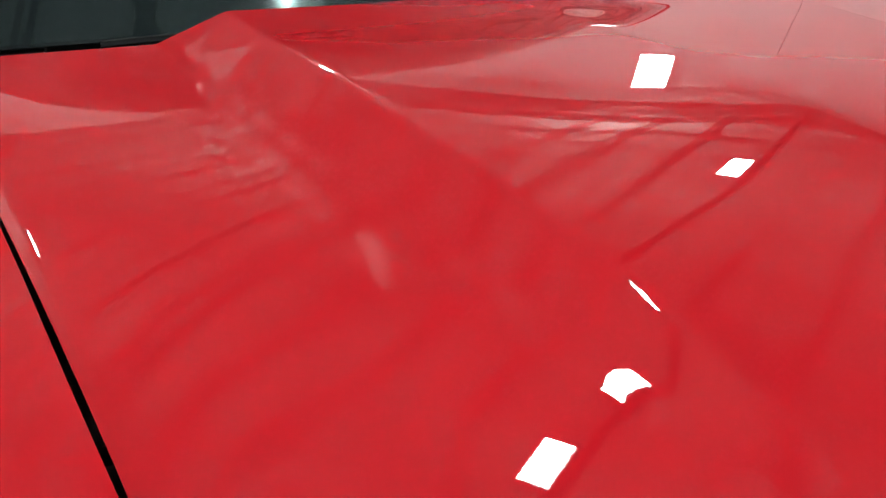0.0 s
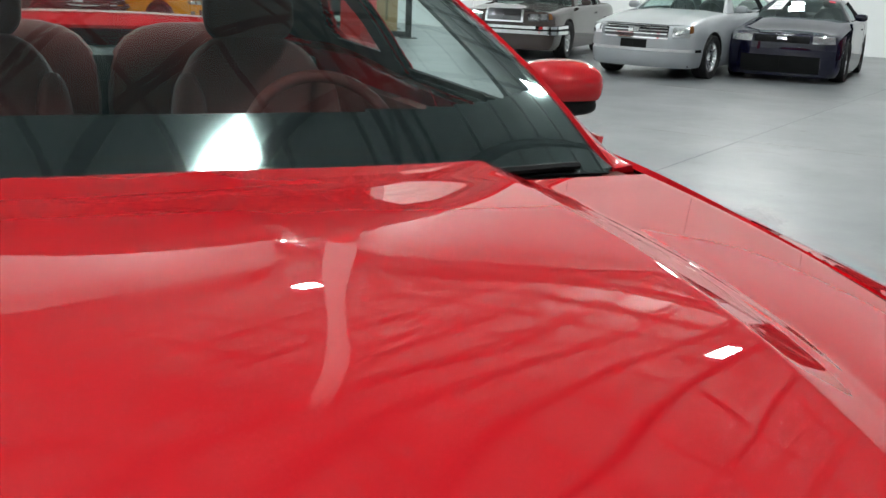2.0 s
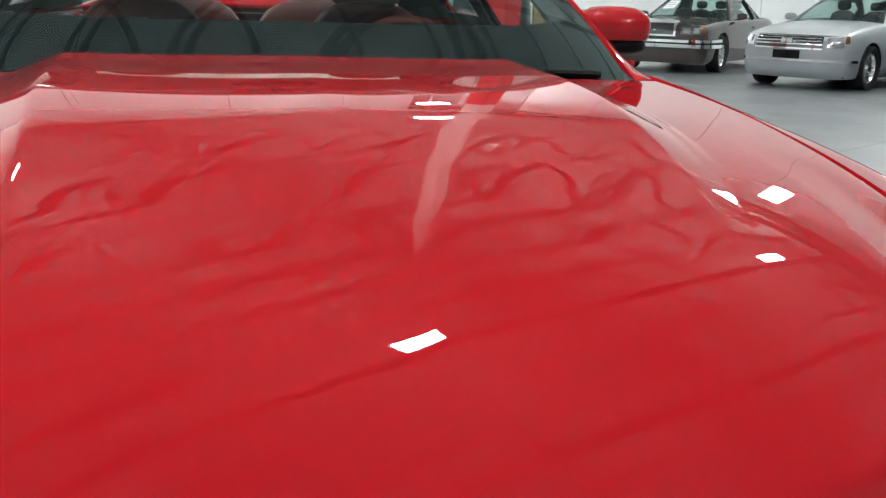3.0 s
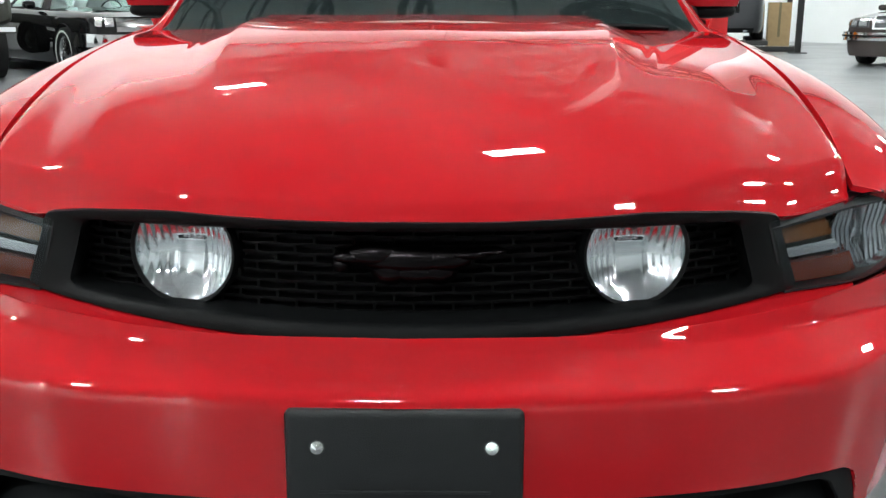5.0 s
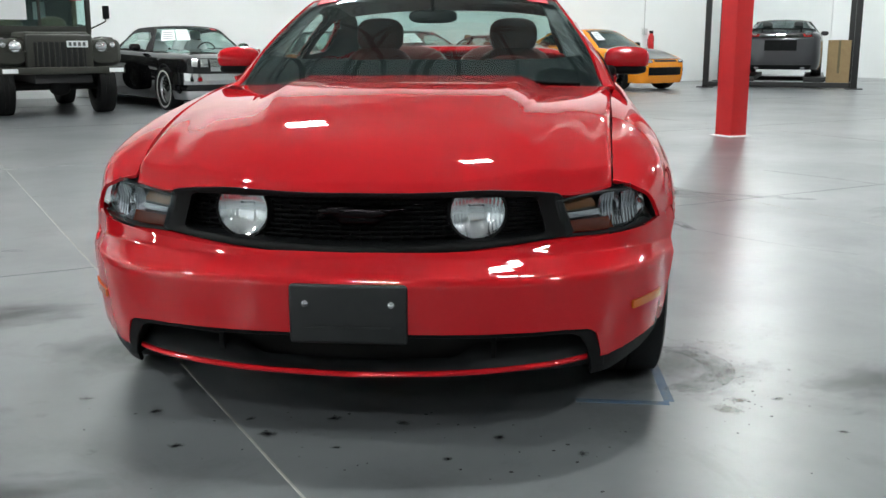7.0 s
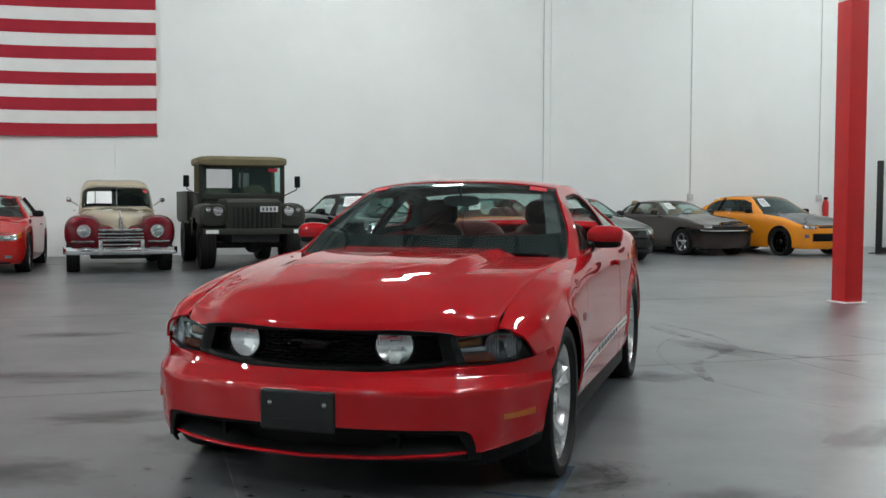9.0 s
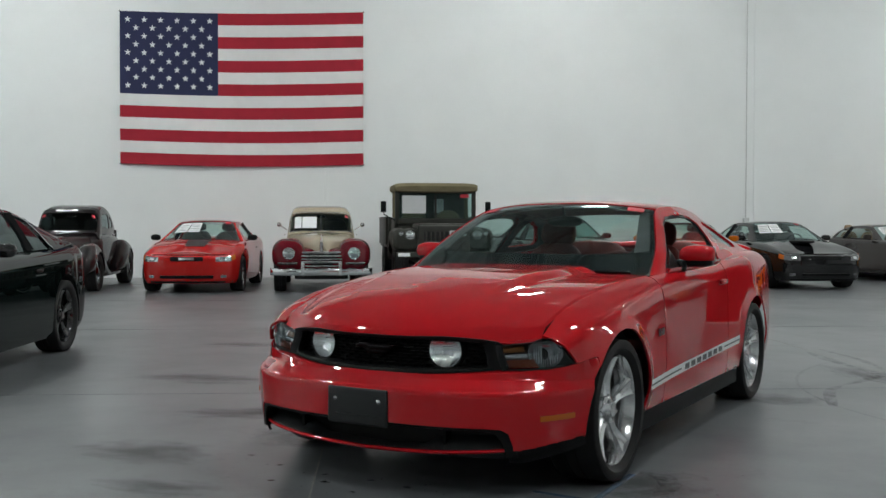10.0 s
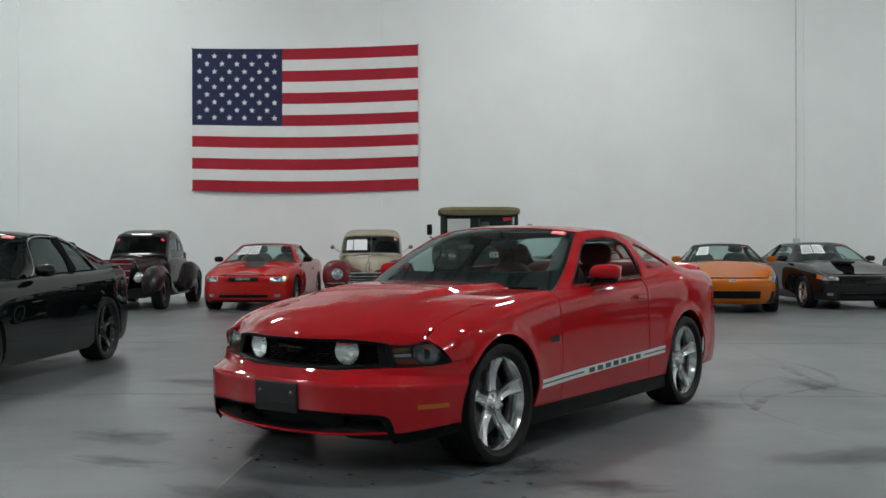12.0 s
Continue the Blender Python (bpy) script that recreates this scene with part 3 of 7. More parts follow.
# ---- the flag ----
def flag():
    u0, u1, z0, z1 = -6.10, -0.34, 2.72, 6.36
    w, h = u1 - u0, z1 - z0
    ob = empty("flag", hall_pose(u0, WALL_N - 0.03, z0))
    tagged(ob, "large striped and starred cloth flag on the white wall", "flag")
    red = material("flag_red", (0.40, 0.012, 0.03), 0.85, vary=0.15, scale=3, bump=0.2, bump_scale=300)
    white = material("flag_white", (0.78, 0.78, 0.77), 0.85, vary=0.06, scale=3, bump=0.2, bump_scale=300)
    blue = material("flag_blue", (0.018, 0.022, 0.075), 0.85, vary=0.15, scale=3, bump=0.2, bump_scale=300)

    def at(x, z, out=0.0):
        s, t = x / w, z / h
        sag = -0.06 * math.sin(PI * s) * (1 - t) + 0.05 * math.sin(PI * s) * t * -1.0
        fold = 0.018 * math.sin(5.5 * s + 3 * t) * (1.2 - t) + 0.010 * math.sin(17 * (s - 0.4 * t)) * smooth(0.3, 1, s) * (1 - t)
        top = 0.05 * (s - 0.5) * t
        return (x, -0.03 - fold - out, z + sag + top)

    for k in range(13):
        a, b = h * k / 13, h * (k + 1) / 13
        x0 = w * 0.40 if k >= 6 else 0.0
        bm = grid(lambda u, v: at(x0 + (w - x0) * u, a + (b - a) * v), 36, 3)
        part("stripe", thick(bm, 0.004), red if k % 2 == 0 else white, ob)
    bm = grid(lambda u, v: at(w * 0.40 * u, h * 6 / 13 + h * 7 / 13 * v), 24, 20)
    part("canton", thick(bm, 0.004), blue, ob, "dark blue field")
    bm = bmesh.new()
    ring = [bm.verts.new(((0.082 if i % 2 == 0 else 0.033) * math.sin(PI * i / 5), 0, (0.082 if i % 2 == 0 else 0.033) * math.cos(PI * i / 5))) for i in range(10)]
    tip = bm.verts.new((0, -0.003, 0))
    for i in range(10):
        bm.faces.new((tip, ring[i], ring[(i + 1) % 10]))
    me = bpy.data.meshes.new("star")
    bm.to_mesh(me)
    bm.free()
    me.materials.append(white)
    for r in range(9):
        for c in range(6 if r % 2 == 0 else 5):
            x = w * 0.40 * (c * 2 + 1 + r % 2) / 12
            z = h * 6 / 13 + h * 7 / 13 * (r + 1) / 10
            shared("star", me, ob, Matrix.Translation(at(x, z, 0.022)))
    for x, z in ((0, h), (w, h), (0, 0), (w, 0)):
        bm = bmesh.new()
        bmesh.ops.create_uvsphere(bm, u_segments=8, v_segments=6, radius=0.02, matrix=Matrix.Translation(at(x, z)))
        part("grommet", bm, STEEL, ob)


flag()


# ---- marks on the floor ----
def strip(name, pts, w, mtl, label, cat):
    bm = bmesh.new()
    a = [Vector((*p, 0)) for p in pts]
    for p, q in zip(a, a[1:]):
        d = (q - p).normalized()
        m = Matrix.Translation((p + q) / 2) @ Matrix.Rotation(math.atan2(d.y, d.x), 4, "Z")
        h = (q - p).length / 2
        box(bm, -h, h, -w / 2, w / 2, -0.002, 0.0015, m=m)
    ob = part(name, bm, mtl, smooth=False)
    return tagged(ob, label, cat, kind="structure")


strip("floor_tape", [(0.66, 0.560), (0.960, 0.556)], 0.03, TAPE, "worn blue tape on the concrete floor", "tape")
strip("floor_tape", [(0.962, 0.575), (0.950, 1.10)], 0.034, TAPE, "worn blue tape on the concrete floor", "tape")


def arc_mark(cx, cy, r, w, a0, a1, label):
    bm = grid(lambda u, v: (cx + (r + w * (v - 0.5)) * math.cos(radians(a0 + (a1 - a0) * u)), cy + (r + w * (v - 0.5)) * math.sin(radians(a0 + (a1 - a0) * u)), 0.003), 40, 3)
    tagged(part("tyre_mark", bm, SMUDGE), label, "tyre mark", kind="structure")


for k in range(4):
    arc_mark(0.93, 0.93, 0.215 + 0.026 * k, 0.030, -92 + 9 * k, 78 - 7 * k, "dark curved tyre scuff on the concrete floor")
arc_mark(3.6, 5.2, 2.6, 0.025, 160, 240, "long thin curved tyre mark on the floor")
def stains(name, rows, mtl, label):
    """Flat spills and dark patches of (x, y, half length, half width, turn)."""
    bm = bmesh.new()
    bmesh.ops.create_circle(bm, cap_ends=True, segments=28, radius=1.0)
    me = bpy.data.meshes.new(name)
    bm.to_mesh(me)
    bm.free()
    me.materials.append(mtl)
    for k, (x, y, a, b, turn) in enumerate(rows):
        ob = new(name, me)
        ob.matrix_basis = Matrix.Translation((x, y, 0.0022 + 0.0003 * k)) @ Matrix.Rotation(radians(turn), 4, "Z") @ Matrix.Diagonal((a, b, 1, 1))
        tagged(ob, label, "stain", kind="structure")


# Patches at the front wheels and under the car also paint its shade.
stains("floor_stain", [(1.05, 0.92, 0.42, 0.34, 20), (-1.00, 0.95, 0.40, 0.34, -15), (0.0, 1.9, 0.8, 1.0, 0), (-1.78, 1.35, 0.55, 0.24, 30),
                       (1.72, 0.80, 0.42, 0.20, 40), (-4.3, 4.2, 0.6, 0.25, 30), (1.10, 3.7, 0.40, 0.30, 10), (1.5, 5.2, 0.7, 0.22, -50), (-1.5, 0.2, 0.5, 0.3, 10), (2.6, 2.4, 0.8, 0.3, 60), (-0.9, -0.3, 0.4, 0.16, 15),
                       (0.4, -0.5, 0.7, 0.25, 5), (3.4, 4.5, 0.9, 0.35, 35), (-3.0, 2.3, 0.8, 0.3, 20)], STAIN_SHADE, "dark patch on the grey concrete floor, worn stains and painted shade")
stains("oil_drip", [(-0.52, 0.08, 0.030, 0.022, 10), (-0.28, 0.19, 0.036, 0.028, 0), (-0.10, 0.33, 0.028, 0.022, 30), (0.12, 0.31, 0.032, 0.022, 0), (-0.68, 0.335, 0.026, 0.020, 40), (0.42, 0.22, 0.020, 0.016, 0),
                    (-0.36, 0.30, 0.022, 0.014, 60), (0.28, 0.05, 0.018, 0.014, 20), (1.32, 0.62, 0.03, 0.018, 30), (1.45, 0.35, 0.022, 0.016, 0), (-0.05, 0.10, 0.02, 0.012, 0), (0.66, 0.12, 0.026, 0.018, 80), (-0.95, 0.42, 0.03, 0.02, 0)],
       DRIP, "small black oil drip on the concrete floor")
stains("rust_stain", [(1.14, 0.52, 0.07, 0.05, 0), (1.19, 0.60, 0.04, 0.03, 30)], RUST, "small brown rust stain on the concrete floor")


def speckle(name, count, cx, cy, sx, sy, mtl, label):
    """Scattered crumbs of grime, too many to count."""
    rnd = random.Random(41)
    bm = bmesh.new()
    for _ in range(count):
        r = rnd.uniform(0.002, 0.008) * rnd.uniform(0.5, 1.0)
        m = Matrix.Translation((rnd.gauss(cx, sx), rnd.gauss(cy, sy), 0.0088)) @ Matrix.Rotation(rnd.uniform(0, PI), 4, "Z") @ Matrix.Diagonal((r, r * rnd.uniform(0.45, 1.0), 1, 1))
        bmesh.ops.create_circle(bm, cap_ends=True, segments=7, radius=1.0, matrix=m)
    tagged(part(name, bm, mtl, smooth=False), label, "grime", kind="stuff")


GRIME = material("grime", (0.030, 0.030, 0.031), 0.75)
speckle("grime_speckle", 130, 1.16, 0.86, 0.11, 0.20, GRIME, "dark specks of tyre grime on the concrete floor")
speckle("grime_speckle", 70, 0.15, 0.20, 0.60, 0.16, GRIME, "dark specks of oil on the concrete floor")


def wander(pts, w):
    f = spline(pts)

    def at(u, v):
        p, q = f(u), f(min(u + 0.01, 1.0)) - f(max(u - 0.01, 0.0))
        d = Vector((q[1], -q[0])).normalized()
        k = w * (v - 0.5) * (0.5 + 0.8 * abs(math.sin(9 * u)))
        return (p[0] + d.x * k, p[1] + d.y * k, 0.0018)
    tagged(part("tyre_mark", grid(at, 60, 2), SCUFF), "thin wandering dark tyre mark on the floor", "tyre mark", kind="structure")


wander([(0.80, 6.60), (1.15, 6.0), (1.60, 5.40), (1.95, 5.10), (2.6, 4.9)], 0.10)
wander([(0.86, 6.9), (1.35, 6.2), (1.62, 5.5), (1.50, 4.9), (1.37, 4.35), (1.5, 3.6)], 0.07)
wander([(3.2, 3.0), (3.6, 4.2), (3.4, 5.6), (2.6, 6.6)], 0.05)
SEAM = material("joint_shadow", (0.150, 0.160, 0.167), 0.6)
JOINT = material("joint_filler", (0.42, 0.41, 0.38), 0.7, vary=0.3, scale=6)
for k in range(-4, 5):
    u = -0.18 + k * 4.6
    p, q = hall(u, BACK_N), hall(u, WALL_N)
    strip("floor_joint", [p.xy, q.xy], 0.008, JOINT, "pale sawn joint in the concrete floor", "joint")
for k in range(-3, 4):
    n = 2.9 + k * 4.6
    p, q = hall(LEFT_U, n), hall(RIGHT_U, n)
    strip("floor_joint", [p.xy, q.xy], 0.004, SEAM, "thin sawn joint in the concrete floor", "joint")


# ---- body work shared by the cars ----
def skirt(base, top, rows, a0, a1, na, mid=0.50, r0=0.0, r1=1.0, nr=28):
    """A side of a car: base is the outline seen from above at its widest, top the edge above it; rows of (height, way to the top).
    A height below 0.6 is in metres, above it 1 + the share of the way from mid to the top."""
    fb, ft = spline(base), spline(top)
    n = len(rows) - 1
    ff = scalar([(i / n, r[1]) for i, r in enumerate(rows)])

    def at(a, h):
        b, t = fb(a), ft(a)
        f = ff(h)
        zz = scalar([(i / n, (r[0] if r[0] < 0.8 else mid + (t[2] - mid) * (r[0] - 1)) + 1e-5 * i) for i, r in enumerate(rows)])(h)
        return (b[0] + (t[0] - b[0]) * f, b[1] + (t[1] - b[1]) * f, zz)

    return at, grid(lambda u, v: at(a0 + (a1 - a0) * u, r0 + (r1 - r0) * v), na, nr)


def find(base, y):
    """The parameter at which the outline passes y."""
    f = spline(base)
    lo, hi = 0.0, 1.0
    for _ in range(40):
        mid = (lo + hi) / 2
        if f(mid)[1] < y:
            lo = mid
        else:
            hi = mid
    return lo


def arch(y, z, r):
    return lambda p: math.hypot(p.y - y, p.z - z) - r


# ---- the red coupe ----
def hero():
    car = empty("sports_coupe", pose(0, 0, 0))
    tagged(car, "glossy bright red two-door sports coupe with black grille", "car")
    FY, RY = 0.95, 3.67

    # front bumper
    base = [(0, 0.080), (0.30, 0.094), (0.55, 0.150), (0.72, 0.250), (0.862, 0.425), (0.952, 0.64)]
    top = [(0, 0.168, 0.562), (0.30, 0.186, 0.566), (0.54, 0.264, 0.577), (0.70, 0.362, 0.588), (0.845, 0.478, 0.608), (0.932, 0.64, 0.644)]
    rows = [(0.13, 0.40), (0.19, 0.27), (0.245, 0.16), (0.30, 0.09), (0.36, 0.045), (0.43, 0.012), (0.486, 0.0), (0.503, 0.04), (0.517, 0.30), (0.532, 0.58), (0.547, 0.82), (1.999, 1.0)]
    at, bm = skirt(base, top, rows, 0, 1, 170, mid=0.48, nr=80)
    mouth = polygon_inside([(-0.716, 0.10), (-0.704, 0.27), (-0.688, 0.335), (-0.664, 0.352), (-0.60, 0.358), (0.60, 0.358), (0.664, 0.352), (0.688, 0.335), (0.704, 0.27), (0.716, 0.10)])
    nose = scalar(base)

    def tucked(bm):
        """Draws the lower corners in under the body."""
        for v in bm.verts:
            if v.co.z < 0.47:
                v.co.x -= math.copysign(0.018 * ((0.47 - v.co.z) / 0.22) ** 1.7 * smooth(0.62, 0.88, abs(v.co.x)), v.co.x)

    def flared(bm):
        for v in bm.verts:
            flare = math.exp(-((math.hypot(v.co.y - FY, v.co.z - 0.36) - 0.385) / 0.05) ** 2)
            v.co.x += math.copysign(0.016 * flare * smooth(0.27, 0.45, v.co.z) * smooth(0.50, 0.62, v.co.y), v.co.x)

    lip_z = lambda x: 0.2235 + 0.030 * (abs(x) / 0.66) ** 1.7
    tucked(bm)
    flared(bm)
    cut(bm, lambda p: mouth(p.xz), (0, 2), 0.02)
    cut(bm, lambda p: p.z - 0.258 - 0.035 * smooth(0.70, 0.92, abs(p.x)), (2,), 0.02)
    rim = arch(FY, 0.36, 0.388)
    cut(bm, rim)
    edge = [v for v in bm.verts if v.is_boundary and abs(rim(v.co)) < 0.004]
    for _ in range(6):
        for v in edge:
            near = [e.other_vert(v).co.x for e in v.link_edges if e.is_boundary]
            v.co.x = 0.5 * v.co.x + 0.5 * sum(near) / len(near)
    part("front_bumper", thick(mirrored(bm), 0.012), RED, car)
    # black frame of the intake
    under = scalar([(0.13, 0.40), (0.19, 0.27), (0.245, 0.16), (0.30, 0.09), (0.36, 0.045), (0.43, 0.012), (0.486, 0.0)])

    def skin(x, z, out=0.0):
        """A point on the lower bumper, set out from it."""
        a = abs(x)
        return (x, nose(a) + 0.09 * under(z) - out, z)
    corner = [(1.0, 0.0), (0.985, 0.45), (0.955, 0.82), (0.925, 0.94), (0.86, 1.0)]
    path = [(1.0, -0.25)] + corner + [(0.86 - 1.72 * k / 40, 1.0) for k in range(1, 40)] + [(-x, z) for x, z in reversed(corner)] + [(-1.0, -0.25)]
    bm = bmesh.new()
    prev = None
    for px, pz in path:
        row = []
        for w_, h_, out in ((0.722, 0.362, -0.02), (0.722, 0.362, 0.004), (0.718, 0.359, 0.007), (0.682, 0.346, 0.007), (0.678, 0.344, 0.003), (0.676, 0.343, -0.09)):
            row.append(bm.verts.new(skin(px * w_, 0.252 + (h_ - 0.252) * pz, out)))
        if prev:
            for a, b, c, d in zip(prev, prev[1:], row[1:], row):
                bm.faces.new((a, b, c, d))
        prev = row
    bmesh.ops.recalc_face_normals(bm, faces=bm.faces[:])
    part("intake_frame", bm, BLACKPLASTIC, car, "black textured plastic")
    # corner spats
    for s in (1, -1):
        def spat(u, v):
            x = 0.690 + 0.235 * u
            y = nose(x)
            lo = 0.196 + 0.16 * max(y - 0.28, 0)
            z = lo + (0.262 + 0.037 * smooth(0.70, 0.92, x) - lo) * v
            p = skin(x, z, 0.005 - 0.02 * (1 - v) ** 2)
            return (p[0] - 0.018 * ((0.47 - z) / 0.22) ** 1.7 * smooth(0.62, 0.88, x), p[1], p[2])
        bm = grid(spat, 30, 8)
        if s < 0:
            flipped(bm)
        part("corner_spat", thick(bm, 0.012), BLACKPLASTIC, car, "black plastic corner spat")
    # ledge between bumper and grille
    ty, tz = scalar([(p[0], p[1]) for p in top]), scalar([(p[0], p[2]) for p in top])

    def ledge(u, v):
        x = 0.735 * (2 * u - 1)
        a = abs(x)
        y1 = 0.185 + 0.265 * (a / 0.742) ** 2 + 0.012
        return (x, ty(a) + (max(y1, ty(a) + 0.004) - ty(a)) * v, tz(a) - 0.002 + 0.016 * v * smooth(0.1, 0.5, a))
    part("bumper_ledge", thick(grid(ledge, 60, 6), 0.004), RED, car)
    # intake cavity, splitter and dividers
    def shelf(u, v):
        x = 0.676 * u
        rise = 0.014 + 0.040 * smooth(0.27, 0.37, x)
        return (x, nose(x) + 0.036 + 0.085 * v, lip_z(x) + 0.006 + rise * v)
    part("splitter", thick(mirrored(grid(shelf, 60, 6)), 0.010), PLATEBLACK, car, "dark grey plastic splitter")
    bm = grid(lambda u, v: (0.70 * u, nose(0.70 * u) + 0.125 + 0.05 * (1 - smooth(0.30, 0.42, 0.70 * u)), 0.20 + 0.17 * v), 50, 4)
    part("intake_back", thick(mirrored(bm), 0.008), DARKVOID, car)
    bm = grid(lambda u, v: (0.68 * u, nose(0.68 * u) + 0.02 + 0.15 * v, 0.345), 30, 4)
    part("intake_roof", thick(mirrored(bm), 0.008), BLACKPLASTIC, car)
    for x in (-0.40, 0.40):
        part("intake_divider", boxed(x - 0.007, x + 0.007, nose(abs(x)) + 0.07, nose(abs(x)) + 0.17, 0.262, 0.344), BLACKPLASTIC, car)
    # red lip
    def lip(u, v):
        x = 0.672 * u
        q = PI * (v - 0.5) * 1.5
        return (x, nose(x) + 0.036 - 0.012 * math.cos(q), lip_z(x) + 0.0085 * math.sin(q))
    part("chin_lip", thick(mirrored(grid(lip, 60, 8)), 0.004), RED, car, "thin red lip")
    part("chin_panel", thick(mirrored(grid(lambda u, v: (0.69 * u, nose(0.69 * u) + 0.045 + 0.20 * v, lip_z(0.69 * u) - 0.006 - 0.012 * v), 30, 4)), 0.006), DARKVOID, car)
    # underside
    part("undertray", boxed(-0.74, 0.74, 0.45, 4.5, 0.225, 0.25), DARKVOID, car)

    # fender, door, quarter
    sb = [(0.880, 0.45), (0.953, 0.65), (0.974, 0.95), (0.956, 1.35), (0.937, 1.8), (0.937, 2.3), (0.940, 2.9), (0.950, 3.4), (0.955, 3.7), (0.935, 4.1), (0.895, 4.4), (0.82, 4.62)]
    stp = [(0.748, 0.465, 0.745), (0.755, 0.65, 0.835), (0.775, 0.95, 0.902), (0.800, 1.35, 0.948), (0.852, 1.8, 0.970), (0.864, 2.3, 0.985), (0.867, 2.9, 1.005), (0.860, 3.4, 1.045), (0.845, 3.7, 1.065), (0.815, 4.1, 1.058), (0.775, 4.4, 1.045), (0.70, 4.60, 1.035)]
    srows = [(0.19, 0.45), (0.25, 0.28), (0.32, 0.13), (0.40, 0.04), (0.50, 0.0), (1.30, 0.03), (1.55, 0.08), (1.70, 0.13), (1.82, 0.22), (1.91, 0.42), (1.965, 0.68), (2.0, 1.0)]
    af, ad, aq = find(sb, 1.66), find(sb, 2.97), find(sb, 4.36)

    def side(name, a0, a1, na, mtl=RED, r0=0.0, trim=None):
        obs = []
        for s in (1, -1):
            _, bm = skirt(sb, stp, srows, a0, a1, na, r0=r0, nr=64)
            for v in bm.verts:
                flare = max(math.exp(-((math.hypot(v.co.y - yy, v.co.z - 0.36) - 0.385) / 0.05) ** 2) for yy in (FY, RY))
                v.co.x += 0.016 * flare * smooth(0.27, 0.45, v.co.z)
            cut(bm, arch(FY, 0.36, 0.388))
            cut(bm, arch(RY, 0.36, 0.388))
            if trim:
                cut(bm, trim, (1, 2), 0.03, True)
            cut(bm, lambda p: p.z - 0.275, (2,), 0.02)
            if s < 0:
                flipped(bm)
            obs.append(part(name, thick(bm, 0.012), mtl, car))
        return obs

    side("front_fender", 0.0, af - 0.0009, 100, trim=lambda p: min(p.y - 0.449 - 0.6 * max(0.736 - p.z, 0), max(p.z - 0.620 - 0.16 * (p.y - 0.478), p.y - 0.637)))
    doors = side("door", af + 0.0009, ad - 0.0009, 60)
    side("quarter_panel", ad + 0.0009, aq, 80)
    side("rear_corner", aq + 0.001, 1.0, 24)
    # sills
    for s in (1, -1):
        bm = bmesh.new()
        box(bm, 0.80, 0.915, 1.30, 3.32, 0.165, 0.285, bevel=0.02)
        if s < 0:
            flipped(bm)
        part("sill", bm, BLACKPLASTIC, car, "black sill")
    # arch liners
    for y in (FY, RY):
        for s in (1, -1):
            bm = bmesh.new()
            rows_ = []
            for x in (0.62, 0.885):
                rows_.append([bm.verts.new((s * x, y - 0.392 * math.cos(PI * k / 24 * 1.16 - 0.25), 0.36 + 0.392 * math.sin(PI * k / 24 * 1.16 - 0.25))) for k in range(25)])
            for k in range(24):
                bm.faces.new((rows_[0][k], rows_[0][k + 1], rows_[1][k + 1], rows_[1][k]))
            c = [bm.verts.new(v.co) for v in rows_[0]]
            bm.faces.new(c)
            part("arch_liner", bm, DARKVOID, car)
    # hood
    def fitted(knots, degree):
        c = np.polyfit([k[0] for k in knots], [k[1] for k in knots], degree)
        return lambda y: float(np.polyval(c, y))
    gx = fitted([(0.46, 0.742), (0.65, 0.750), (0.95, 0.769), (1.35, 0.794), (1.70, 0.822)], 2)
    gz = fitted([(0.46, 0.764), (0.55, 0.800), (0.65, 0.833), (0.80, 0.871), (0.95, 0.902), (1.15, 0.930), (1.35, 0.948), (1.70, 0.966)], 4)
    dome_h = scalar([(0.52, 0.0), (0.62, 0.003), (0.74, 0.012), (0.90, 0.026), (1.15, 0.035), (1.40, 0.038), (1.70, 0.038)])
    crest = fitted([(0.50, 0.360), (0.60, 0.368), (0.80, 0.387), (1.10, 0.411), (1.40, 0.432), (1.65, 0.443)], 2)
    facet = scalar([(0.40, 0.030), (0.60, 0.042), (0.80, 0.072), (1.0, 0.092), (1.2, 0.098), (1.70, 0.094)])
    ridge = fitted([(0.30, 0.508), (0.37, 0.522), (0.46, 0.540), (0.61, 0.562), (0.77, 0.574), (0.95, 0.578)], 2)
    ridge_h = scalar([(0.28, 0.004), (0.34, 0.012), (0.50, 0.012), (0.70, 0.008), (0.95, 0.0), (1.2, 0.0)])

    def fillet(q, r):
        return 0.0 if q < -r else q if q > r else (q + r) ** 2 / (4 * r)

    def cz(y):
        q = y - 0.185
        kick = fillet(y - 1.50, 0.025)
        return 1.0000 - 0.0285 * math.exp(-q / 0.10) - 0.2245 * math.exp(-q / 0.335) - 0.012 * q - 0.012 * max(q - 0.85, 0) + 0.050 * kick

    def ramp(q, soft):
        """0 before 0, 1 after 1, with rounded ends."""
        return fillet(q, soft) - fillet(q - 1, soft)

    def hood_at(u, v):
        a = abs(u)
        yc = 0.185 + (1.625 - 0.185) * v
        yg = 0.455 + (1.70 - 0.455) * v
        y = yc + (yg - yc) * a * a
        x = gx(yg) * a
        z0, z1 = cz(yc), gz(yg) + 0.002
        z = z0 + (z1 - z0) * (0.65 * a ** 2 + 0.35 * a ** 4)
        dip = -ridge_h(y) * ramp((x - ridge(y)) / 0.085, 0.16) * (1 - smooth(ridge(y) + 0.085, gx(yg), x))
        dome = dome_h(y) * ramp((crest(y) + facet(y) - x) / facet(y), 0.07)
